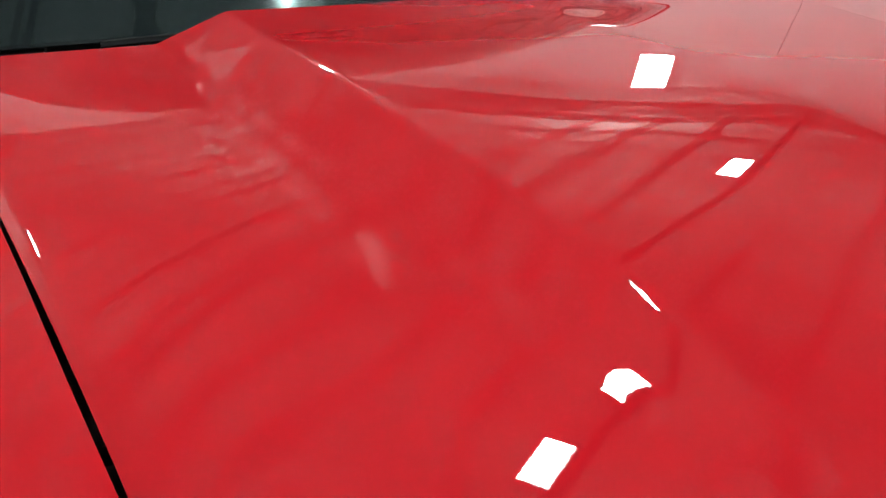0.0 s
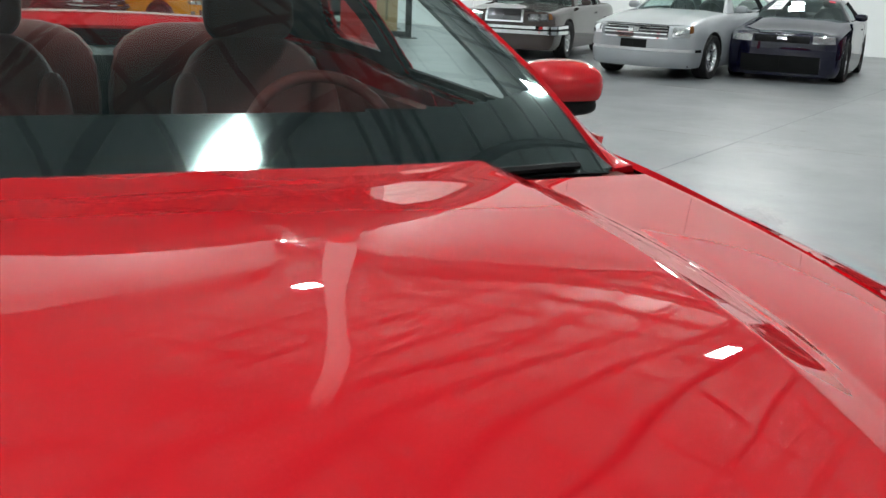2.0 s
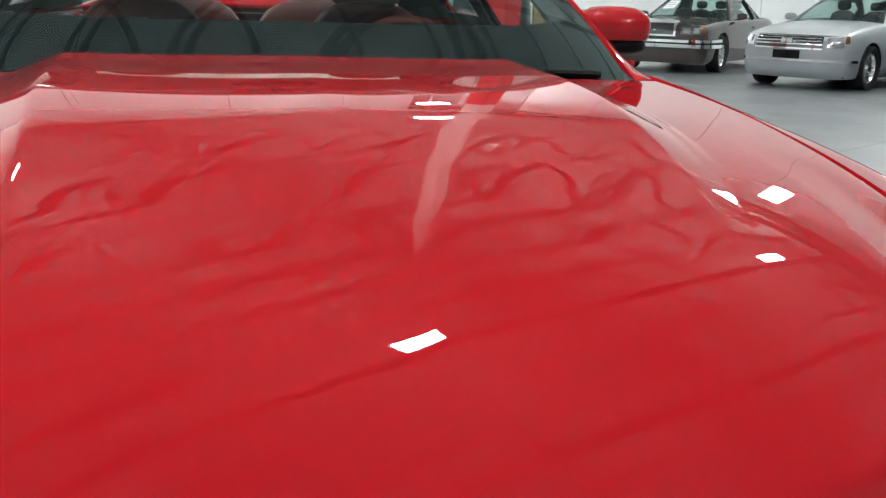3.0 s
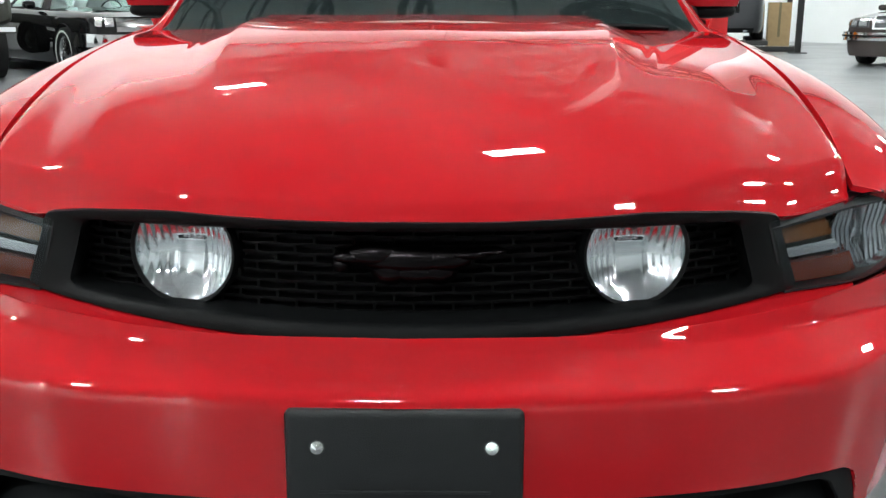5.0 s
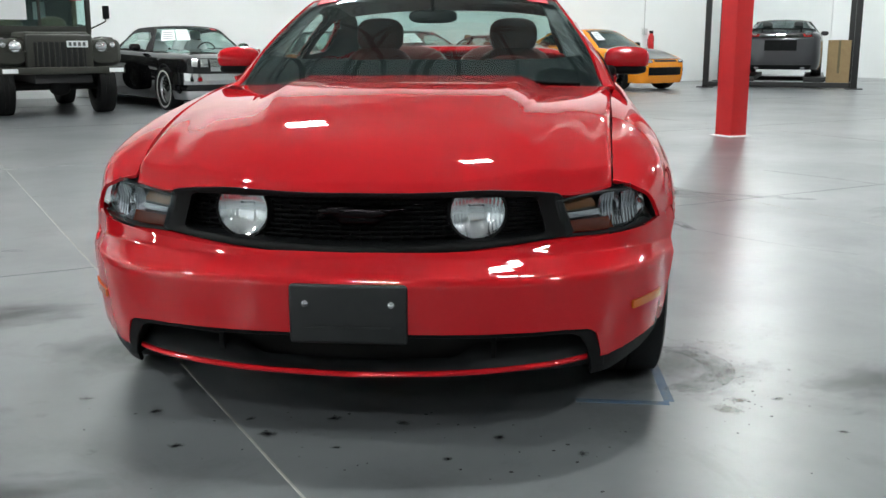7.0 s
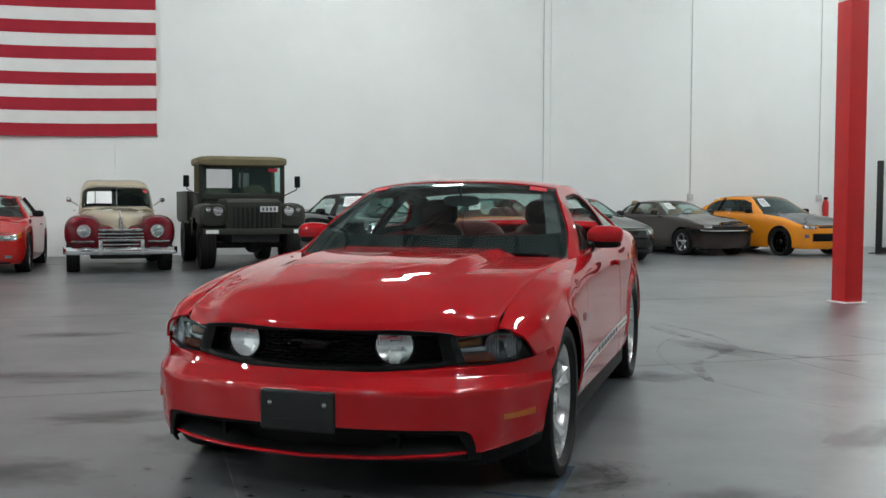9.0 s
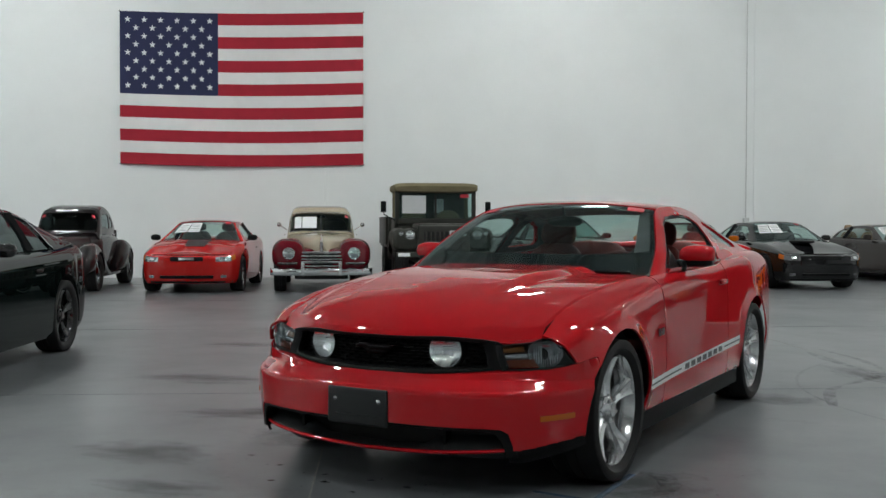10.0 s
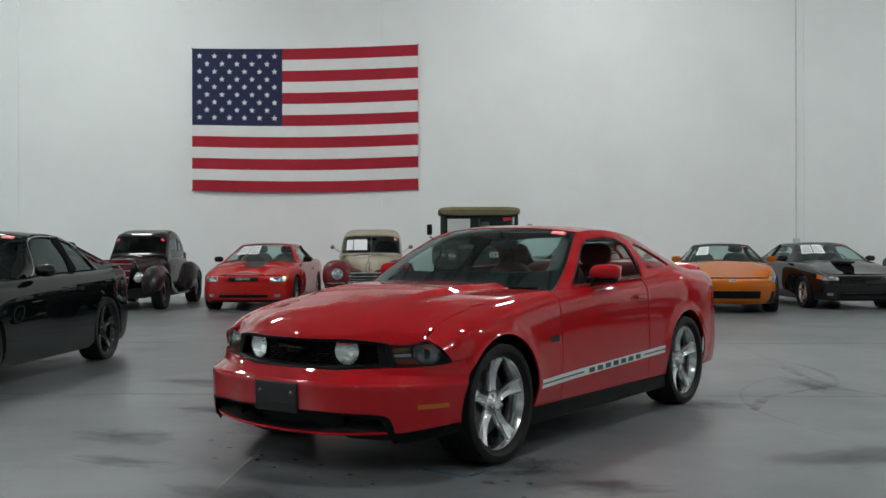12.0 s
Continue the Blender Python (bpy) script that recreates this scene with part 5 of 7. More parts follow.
            band("stripe_bar", y0, y0 + 0.078, lambda u: rise(y0) + 0.011, lambda u: rise(y0) + 0.043, 0.006, BLACKVINYL)
        for k in range(2):
            band("fender_badge", 1.50 + 0.065 * k, 1.55 + 0.065 * k, lambda u: 0.655, lambda u: 0.695, 0.008, DARKCHROME, "small dark badge")

    # cabin
    bm = boxed(-0.80, 0.80, 1.75, 4.0, 0.26, 0.30)
    part("cabin_floor", bm, CLOTH, car)
    for s in (1, -1):
        part("door_card", boxed(s * 0.80 - 0.03, s * 0.80 + 0.03, 1.75, 3.75, 0.30, 0.955, bevel=0.02), LEATHER, car, "dark red leather door lining")
    part("parcel_shelf", boxed(-0.74, 0.74, 3.70, 4.12, 0.93, 1.02, bevel=0.02), DASH, car)
    part("rear_bulkhead", boxed(-0.78, 0.78, 4.0, 4.06, 0.28, 1.0), CLOTH, car)
    bm = grid(lambda u, v: (0.78 * (2 * u - 1), 1.74 + 0.10 * (2 * u - 1) ** 2 + 0.46 * v, 0.925 + 0.028 * math.sin(PI * v) - 0.10 * smooth(0.85, 1, v)), 30, 14)
    part("dashboard", thick(bm, 0.03), DASH, car, "dark soft dashboard")
    part("dash_front", boxed(-0.78, 0.78, 2.16, 2.22, 0.55, 0.88, bevel=0.02), LEATHER, car)
    part("gauge_hood", boxed(0.20, 0.56, 2.02, 2.24, 0.90, 0.965, bevel=0.025), DASH, car)
    part("centre_console", boxed(-0.13, 0.13, 2.2, 3.1, 0.30, 0.60, bevel=0.03), LEATHER, car)
    bm = bmesh.new()
    c = Vector((0.38, 2.36, 0.905))
    tilt = Matrix.Translation(c) @ Matrix.Rotation(-0.40, 4, "X")
    tube(bm, [tilt @ Vector((0.185 * math.cos(2 * PI * k / 40), 0, 0.185 * math.sin(2 * PI * k / 40))) for k in range(41)], 0.015, 10, False)
    for a in (0.1, PI - 0.1, -PI / 2):
        tube(bm, [tilt @ Vector((0.05 * math.cos(a), -0.02, 0.05 * math.sin(a))), tilt @ Vector((0.18 * math.cos(a), 0, 0.18 * math.sin(a)))], 0.014, 8)
    blob(bm, c.x, c.y - 0.02, c.z, 0.07, 0.03, 0.06)
    part("steering_wheel", bm, LEATHER, car, "red and black steering wheel")
    for s in (1, -1):
        x = s * 0.38
        bm = bmesh.new()
        blob(bm, x, 2.75, 0.50, 0.26, 0.30, 0.10, 3.2, 24, 14)
        for q in (-0.20, 0.20):
            blob(bm, x + q, 2.75, 0.56, 0.06, 0.28, 0.08, 2.8)
        seat = part("seat", bm, LEATHER, car, "dark red leather bucket seat")
        lean = Matrix.Translation((x, 3.02, 0.55)) @ Matrix.Rotation(-0.26, 4, "X")
        bm = bmesh.new()
        blob(bm, 0, 0, 0.26, 0.23, 0.08, 0.33, 3.0, 24, 16, m=lean)
        for q in (-0.20, 0.20):
            blob(bm, q, -0.05, 0.20, 0.055, 0.075, 0.27, 2.6, m=lean)
        part("backrest", bm, LEATHER, seat)
        bm = bmesh.new()
        blob(bm, 0, 0.0, 0.66, 0.135, 0.055, 0.095, 3.0, 22, 14, m=lean)
        for q in (-0.05, 0.05):
            tube(bm, [lean @ Vector((q, 0, 0.50)), lean @ Vector((q, 0, 0.62))], 0.008, 6)
        part("headrest", bm, LEATHER, seat)
    bm = bmesh.new()
    blob(bm, 0, 3.50, 0.55, 0.62, 0.26, 0.10, 3.4)
    blob(bm, -0.32, 3.72, 0.86, 0.31, 0.09, 0.27, 3.2)
    blob(bm, 0.32, 3.72, 0.86, 0.31, 0.09, 0.27, 3.2)
    part("rear_bench", bm, LEATHER, car, "dark red leather rear bench")
    bm = bmesh.new()
    blob(bm, 0.0, 2.44, 1.275, 0.12, 0.018, 0.034, 3.0)
    tube(bm, [(0, 2.43, 1.30), (0, 2.40, 1.372)], 0.010, 6)
    part("rear_view_mirror", bm, DASH, car)
    bm = grid(lambda u, v: canopy(A1 + 0.01 + (A2 - A1 - 0.02) * u, -0.96 + 1.92 * v, -0.035), 20, 20)
    part("headliner", thick(bm, 0.008), LINER, car)
    # stickers
    for s in (1, -1):
        bm = grid(lambda u, v: canopy(0.325 + 0.03 * v, s * (0.74 + 0.16 * u), 0.002), 6, 3)
        part("windshield_sticker", thick(bm, 0.0015), STICKER, car, "small red sticker")

    for s in (1, -1):
        for y in (FY, RY):
            wheel_parts(car, s * 0.920, y, 0.347, 0.268, 0.235, ALLOY)
    return car


hero()


# ---- the other cars ----
def lerp(a, b, t):
    return a + (b - a) * t


def seats(car, w, y0, y1, z, mtl):
    for x in (-0.38 * w, 0.38 * w):
        for y in ((y0 + 0.75), (y1 - 0.25)):
            bm = bmesh.new()
            blob(bm, x, y, z - 0.12, 0.24, 0.08, 0.32, 3.0, 14, 8)
            blob(bm, x, y + 0.02, z + 0.28, 0.12, 0.05, 0.08, 3.0, 12, 8)
            part("seat", bm, mtl, car)


def modern_car(name, label, m, L=4.65, W=1.86, H=1.36, fa=0.92, wb=2.58, wr=0.33, rim=0.22, bow=0.22, hy=0.16, hz=0.70, fz=0.80,
               cowl=(1.55, 0.95), wtop=2.25, rtop=3.15, bl=3.75, deck=1.0, tail=0.98, belt=0.94, rw=0.56, body=None, glass=SIDEGLASS, metal=ALLOY, style="five",
               top=None, seat=DASH, crown=0.035, lip=0.18, dark_hood=None, lamps=(), blacks=(), sheets=1, scoop=None, band=None, pillar=True, quarter=0.78, tails=(), wing=None, low=0.10, high=0.84, trim=None, decal=None, mirrors=None):
    car = empty(name, m)
    tagged(car, label, "car")
    w2 = W / 2
    ra = fa + wb
    rear = lerp(belt, deck, 0.5)
    base = [(0, 0), (0.5 * w2, 0.25 * bow), (0.80 * w2, 0.85 * bow), (0.93 * w2, bow + 0.18), (0.985 * w2, fa), (w2, fa + 0.45), (w2, L * 0.5), (w2, ra), (0.97 * w2, L - 0.55), (0.90 * w2, L - 0.18), (0.6 * w2, L - 0.03), (0, L)]
    edge_top = [(0, hy, hz), (0.48 * w2, hy + 0.22 * bow, hz), (0.74 * w2, hy + 0.8 * bow, hz + 0.01), (0.80 * w2, bow + 0.30, fz - 0.02), (0.82 * w2, fa, lerp(fz, belt, 0.5)), (0.86 * w2, cowl[0], belt),
                (0.90 * w2, L * 0.5, belt + 0.01), (0.90 * w2, ra, rear), (0.86 * w2, L - 0.55, deck - 0.01), (0.76 * w2, L - 0.25, tail), (0.5 * w2, L - 0.16, tail), (0, L - 0.14, tail)]
    rows = [(lip, 0.45), (lip + 0.06, 0.22), (0.36, 0.05), (0.50, 0.0), (1.30, 0.03), (1.60, 0.09), (1.78, 0.18), (1.90, 0.42), (1.96, 0.68), (2.0, 1.0)]
    at, bm = skirt(base, edge_top, rows, 0, 1, 150, nr=30)
    for y in (fa, ra):
        cut(bm, arch(y, wr + 0.01, wr + 0.045))
    shell = part("body", thick(mirrored(bm), 0.012), body, car)
    part("underbody", boxed(-w2 * 0.86, w2 * 0.86, 0.3, L - 0.3, lip + 0.02, 0.42), DARKVOID, car)
    ftop = spline(edge_top)
    a2, a5, a8 = 2 / 11, 5 / 11, 8.2 / 11

    def hood(u, v):
        k = abs(u)
        t = ftop(lerp(a2, a5, v))
        yc = lerp(hy + 0.005, cowl[0] - 0.10, v)
        ridge = 0.006 * math.exp(-((k - 0.55) / 0.10) ** 2) * v
        return (t[0] * u, yc + (t[1] - yc) * k ** 2, t[2] + crown * (0.25 + 0.75 * v) * (1 - k ** 2.4) + ridge)

    ws = [-1 + 2 * i / 30 for i in range(31)]
    vs = [i / 24 for i in range(25)]
    part("hood", thick(grid(lambda u, v: hood(u, v), 0, 0, ws, vs), 0.01), dark_hood or body, car)

    def lid(u, v):
        k = abs(u)
        t = ftop(lerp(a8, 9.6 / 11, v))
        yc = lerp(bl, L - 0.15, v)
        return (t[0] * u, yc + (t[1] - yc) * k ** 2, t[2] + 0.025 * (1 - k ** 2.4))

    part("trunk_lid", thick(grid(lid, 0, 0, ws, [i / 12 for i in range(13)]), 0.01), body, car)
    rx = rw * w2 * 1.08
    edge = [(0.87 * w2, cowl[0], belt + 0.005), (lerp(0.85 * w2, rx, 0.5), lerp(cowl[0], wtop, 0.5), lerp(belt, H - 0.05, 0.53)), (rx, wtop, H - 0.055), (rx, lerp(wtop, rtop, 0.5), H - 0.03), (rx, rtop, H - 0.065),
            (lerp(rx, 0.80 * w2, 0.45), lerp(rtop, bl, 0.5), lerp(H - 0.06, deck, 0.48)), (0.82 * w2, bl, deck)]
    fe = spline(edge)

    def flank(a, w, inset=0.0):
        e = fe(a)
        y = e[1]
        b = np.array((0.885 * w2, y, scalar([(cowl[0], belt), (ra, rear), (L - 0.5, deck)])(y)))
        p = b + (e - b) * w
        return (p[0] + 0.02 * math.sin(PI * w) * min(1, max(e[2] - b[2], 0) / 0.2) - inset, p[1], p[2])

    skin = top or body
    outline = [flank(t, low)[1:] for t in (0.14, 0.3, 0.5, quarter)] + [flank(t, high)[1:] for t in (quarter - 0.03, 0.66, 0.5, 0.37, 0.25)]
    win = polygon_inside([Vector(p) for p in outline])
    for s in (1, -1):
        bm = grid(lambda u, v: flank(u, v), 80, 22)
        cut(bm, lambda p: win(p.yz), (1, 2), 0.04)
        if s < 0:
            flipped(bm)
        part("side_frame", thick(bm, 0.014), skin, car)
        bm = grid(lambda u, v: flank(u, v, 0.014), 50, 14)
        cut(bm, lambda p: 0.014 - win(p.yz), (1, 2), 0.04)
        if s < 0:
            flipped(bm)
        part("side_window", bm, glass, car).visible_shadow = False
        if pillar:
            p, q = flank(0.60, 0.04, 0.006), flank(0.585, 0.92, 0.006)
            bm = bmesh.new()
            bar(bm, (s * p[0], p[1], p[2]), (s * q[0], q[1], q[2]), 0.03)
            part("pillar", bm, BLACKPLASTIC, car)
        bm = bmesh.new()
        blob(bm, s * (w2 + 0.03), cowl[0] + 0.30, belt + 0.07, 0.10, 0.055, 0.06, 2.8, 14, 10)
        part("door_mirror", bm, mirrors or (BLACKPLASTIC if dark_hood else body), car)
        bm = bmesh.new()
        blob(bm, s * (w2 * 0.985), lerp(cowl[0], ra, 0.62), belt - 0.14, 0.02, 0.09, 0.018, 2.8, 12, 8)
        part("door_handle", bm, BLACKPLASTIC, car)
    if trim:
        for s in (1, -1):
            line = [flank(t, 0.06 + (high + 0.03 - 0.06) * smooth(0.13, 0.30, t) * (1 - smooth(quarter - 0.06, quarter + 0.02, t)), -0.006) for t in np.linspace(0.13, quarter + 0.02, 40)]
            bm = bmesh.new()
            tube(bm, [(s * p[0], p[1], p[2]) for p in line], 0.007, 6)
            part("window_trim", bm, trim, car, "thin bright window trim")
    bw = scalar([(0.0, -0.10), (0.33, -0.07), (0.5, 0.0), (0.68, 0.05), (1.0, 0.09)])

    def canopy(a, w, lift=0.0):
        e = fe(a)
        return (e[0] * w, e[1] + bw(a) * (1 - w * w), e[2] + 0.035 * (1 - abs(w) ** 2.6) + lift)

    part("roof", thick(grid(canopy, 0, 0, [0.335 + 0.335 * i / 20 for i in range(21)], ws), 0.012), skin, car)
    part("windshield", grid(lambda u, v: canopy(u, v * 0.95, -0.004), 0, 0, [0.335 * i / 14 for i in range(15)], ws), GLASS if glass != TINTED else TINTED, car).visible_shadow = False
    for s in (1, -1):
        bm = grid(lambda u, v: canopy(0.335 * u, s * (0.94 + 0.06 * v)), 14, 2)
        part("windshield_pillar", thick(bm, 0.012), skin, car)
    part("rear_window", grid(lambda u, v: canopy(u, v * 0.93, -0.004), 0, 0, [0.67 + 0.33 * i / 14 for i in range(15)], ws), glass, car).visible_shadow = False
    for s in (1, -1):
        bm = grid(lambda u, v: canopy(0.67 + 0.33 * u, s * (0.92 + 0.08 * v)), 14, 2)
        part("rear_pillar", thick(bm, 0.012), skin, car)
    part("cabin", boxed(-0.80 * w2, 0.80 * w2, cowl[0] + 0.02, bl - 0.05, 0.40, belt - 0.10, bevel=0.02), CLOTH, car)
    bm = grid(lambda u, v: (0.80 * w2 * (2 * u - 1), cowl[0] - 0.02 + 0.42 * v, belt - 0.03 + 0.02 * math.sin(PI * v)), 10, 5)
    part("dashboard", thick(bm, 0.06), DASH, car)
    seats(car, w2, cowl[0] + 0.25, bl - 0.1, belt, seat)
    bm = bmesh.new()
    c = Vector((0.38 * w2, cowl[0] + 0.52, belt - 0.02))
    tube(bm, [c + Vector((0.18 * math.cos(2 * PI * k / 24), -0.06 * math.sin(2 * PI * k / 24), 0.17 * math.sin(2 * PI * k / 24))) for k in range(25)], 0.014, 6, False)
    part("steering_wheel", bm, DASH, car)

    def patch(nm, a0, a1, h0, h1, out, mtl, lab="", both=True, t=0.02):
        def p(u, v, s):
            a, h = lerp(a0, a1, u), lerp(h0, h1, v)
            q, qa, qh = Vector(at(a, h)), Vector(at(a + 0.004, h)), Vector(at(a, min(h + 0.01, 1)))
            n = (qa - q).cross(qh - q)
            if n.length > 1e-9:
                n.normalize()
                if n.y > 0.3 and n.x < 0.3 and a < 0.3:
                    n = -n
                if a >= 0.3 and a < 0.7 and n.x < 0:
                    n = -n
                if a >= 0.7 and n.y < 0:
                    n = -n
                q = q + n * out
            return (s * q.x, q.y, q.z)
        sides = (1, -1) if both else (1,)
        for s in sides:
            if both:
                bm = grid(lambda u, v: p(u, v, s), 10, 5)
                if s < 0:
                    bmesh.ops.reverse_faces(bm, faces=bm.faces[:])
            else:
                bm = mirrored(grid(lambda u, v: p(u, v, 1), 14, 5))
            part(nm, thick(bm, t), mtl, car, lab)

    for nm, a0, a1, h0, h1, out, mtl in lamps:
        patch(nm, a0, a1, h0, h1, out, mtl)
    for nm, a1, h0, h1, out, mtl in blacks:
        patch(nm, 0.0, a1, h0, h1, out, mtl, both=False)
    for nm, a0, h0, h1, out, mtl in tails:
        patch(nm, a0, 1.0, h0, h1, out, mtl, both=False)
    if wing:
        bm = grid(lambda u, v: (0.80 * w2 * (2 * u - 1), L - 0.16 - 0.22 * v - 0.10 * (2 * u - 1) ** 2, deck + 0.085 - 0.03 * abs(2 * u - 1) ** 6 - 0.02 * v), 24, 6)
        part("wing", thick(bm, 0.02), wing, car, "black rear wing")
        for x in (-0.45, 0.45):
            part("wing_post", boxed(x - 0.02, x + 0.02, L - 0.36, L - 0.22, deck - 0.02, deck + 0.07, bevel=0.006), wing, car)
    if scoop:
        bm = bmesh.new()
        blob(bm, 0, lerp(hy, cowl[0], 0.66), belt + crown - 0.040, 0.19, 0.34, 0.036, 3.2, 20, 10)
        part("hood_scoop", bm, scoop, car, "black hood scoop")
    if decal:
        def on_hood(u, v):
            x, y, z = hood((0.24 + 0.05 * v) * (2 * u - 1), 0.50 + 0.44 * v)
            return (x, y, z + 0.006)
        part("hood_decal", thick(grid(on_hood, 10, 10), 0.003), decal, car, "matt black hood decal")
    for k in range(sheets):
        bm = grid(lambda u, v: canopy(0.12 + 0.16 * v, -0.80 + 0.36 * k + 0.33 * u, 0.004), 5, 5)
        sh = part("price_sheet", thick(bm, 0.002), PAPER, car, "white printed sheet on the windshield")
        for r in range(4):
            bm = grid(lambda u, v: canopy(0.145 + 0.03 * r + 0.008 * v, -0.76 + 0.36 * k + 0.25 * u, 0.007), 3, 1)
            part("print_line", thick(bm, 0.001), INK, sh)
    if sheets:
        bm = grid(lambda u, v: canopy(0.285 + 0.03 * v, 0.66 + 0.18 * u, 0.004), 3, 2)
        part("windshield_sticker", thick(bm, 0.002), STICKER, car, "small red sticker")
    for s in (1, -1):
        for y in (fa, ra):
            wheel_parts(car, s * (w2 - 0.035), y, wr, rim, 0.21, metal, style, band=band)
            bm = bmesh.new()
            rr = wr + 0.047
            a_, b_ = [], []
            for k in range(17):
                th = PI * k / 16 * 1.16 - 0.25
                a_.append(bm.verts.new((s * (w2 - 0.32), y - rr * math.cos(th), wr + 0.01 + rr * math.sin(th))))
                b_.append(bm.verts.new((s * (w2 - 0.015), y - rr * math.cos(th), wr + 0.01 + rr * math.sin(th))))
            for k in range(16):
                bm.faces.new((a_[k], a_[k + 1], b_[k + 1], b_[k]))
            part("arch_liner", bm, DARKVOID, car)
    return car


def front_left(px, py, rz, x, y):
    """The pose that puts the local point (x, y) at (px, py) on the floor."""
    c, s = math.cos(radians(rz)), math.sin(radians(rz))
    return pose(px - (c * x - s * y), py - (s * x + c * y), 0, 0, 0, rz)


def raised(m, z):
    return Matrix.Translation((0, 0, z)) @ m


LAMPGLASS = material("lamp_glass", (0.40, 0.41, 0.42), 0.10, 0.7, coat=0.6, vary=0.5, scale=22)
BLACK = paint("black_paint", (0.010, 0.010, 0.011))
ORANGE = paint("orange_metallic", (0.46, 0.115, 0.005))
ORANGE2 = paint("bright_orange", (0.80, 0.27, 0.015))
BROWN = paint("dark_brown_paint", (0.035, 0.026, 0.024))
SILVER = paint("silver_paint", (0.31, 0.33, 0.35), 0.35, metal=0.4)
LINCOLN = paint("taupe_paint", (0.050, 0.038, 0.036))
NAVY = paint("navy_paint", (0.004, 0.004, 0.017))
GREEN = paint("dark_green_paint", (0.0025, 0.0052, 0.0048), coat=0.75)
GREY = paint("grey_paint", (0.040, 0.042, 0.047), 0.35, metal=0.5)
MAROON = paint("maroon_paint", (0.12, 0.006, 0.012))
CREAM = paint("cream_paint", (0.42, 0.37, 0.28))
PLUM = material("dark_plum_paint", (0.0065, 0.0038, 0.0048), 0.5, coat=0.7, coat_rough=0.05, vary=0.1, scale=4, spec=0.1)
SOFTTOP = material("black_soft_top", (0.016, 0.016, 0.017), 0.85, vary=0.2, scale=10, bump=0.3, bump_scale=300)
OLIVE = material("olive_drab", (0.019, 0.020, 0.014), 0.55, vary=0.2, scale=5, bump=0.1, bump_scale=60)
CANVAS = material("tan_canvas", (0.18, 0.15, 0.085), 0.9, vary=0.2, scale=6, bump=0.3, bump_scale=150)
TAN = material("tan_leather", (0.30, 0.20, 0.12), 0.55, vary=0.15, scale=10)
WHITEWALL = material("white_sidewall", (0.72, 0.71, 0.68), 0.6)
CARDBOARD = material("cardboard", (0.36, 0.25, 0.13), 0.85, vary=0.15, scale=8)
LIFTBLACK = material("lift_black", (0.014, 0.014, 0.015), 0.5, vary=0.3, scale=8)

coupe_lamps = (("headlamp", 0.105, 0.205, 0.48, 0.70, 0.008, LAMPGLASS), ("lamp_bulb", 0.125, 0.155, 0.53, 0.66, 0.016, REFLECTOR), ("corner_lamp", 0.207, 0.255, 0.50, 0.68, 0.008, MARKER), ("fog_lamp", 0.13, 0.165, 0.16, 0.20, 0.006, LAMPGLASS))
coupe_blacks = (("grille", 0.056, 0.50, 0.72, 0.006, BLACKPLASTIC), ("badge", 0.026, 0.53, 0.64, 0.026, CHROME), ("lower_intake", 0.095, 0.155, 0.20, 0.004, BLACKPLASTIC), ("chin", 0.16, 0.02, 0.09, 0.006, BLACKPLASTIC))
modern_car("sports_coupe", "bright red older sports coupe with black hood scoop", front_left(-11.72, 9.78, 34, -0.80, 0.90), body=paint("signal_red", (0.44, 0.012, 0.010)),
           lamps=coupe_lamps, blacks=coupe_blacks, decal=BLACKVINYL, mirrors=BLACKPLASTIC, sheets=2, metal=ALLOY)
modern_car("sports_coupe", "black older sports coupe with chrome wheels", front_left(-1.87, 16.99, 38, -0.80, 0.90), body=BLACK,
           lamps=coupe_lamps, blacks=coupe_blacks[:1] + coupe_blacks[2:], scoop=BLACKPLASTIC, sheets=2, metal=CHROME)
modern_car("roadster", "metallic orange roadster with raised black soft top", front_left(-2.10, 15.35, 26, 0.80, 0.85), L=4.31, W=1.815, H=1.32, fa=0.85, wb=2.65, wr=0.335, rim=0.235, bow=0.34,
           hy=0.30, hz=0.66, fz=0.78, cowl=(1.45, 0.93), wtop=2.05, rtop=2.75, bl=3.35, deck=0.98, tail=0.97, body=ORANGE, top=SOFTTOP, sheets=1, pillar=False,
           lamps=(("headlamp", 0.195, 0.285, 0.46, 0.86, 0.008, LAMPGLASS),), blacks=(("intake", 0.105, 0.16, 0.27, 0.004, BLACKPLASTIC), ("badge", 0.014, 0.56, 0.66, 0.014, CHROME)))
modern_car("classic_coupe", "dark brown seventies coupe with chrome bumper", front_left(0.236, 20.57, 42, -0.72, 0.85), L=4.4, W=1.68, H=1.30, fa=0.85, wb=2.5, wr=0.31, rim=0.21, bow=0.16,
           hy=0.10, hz=0.72, fz=0.80, body=BROWN, sheets=1, seat=TAN, lamps=(("headlamp", 0.13, 0.20, 0.60, 0.80, 0.010, REFLECTOR),),
           blacks=(("grille", 0.12, 0.58, 0.80, 0.004, BLACKPLASTIC), ("bumper", 0.30, 0.38, 0.48, 0.05, BLACKPLASTIC), ("bumper_strip", 0.29, 0.47, 0.50, 0.055, CHROME)))
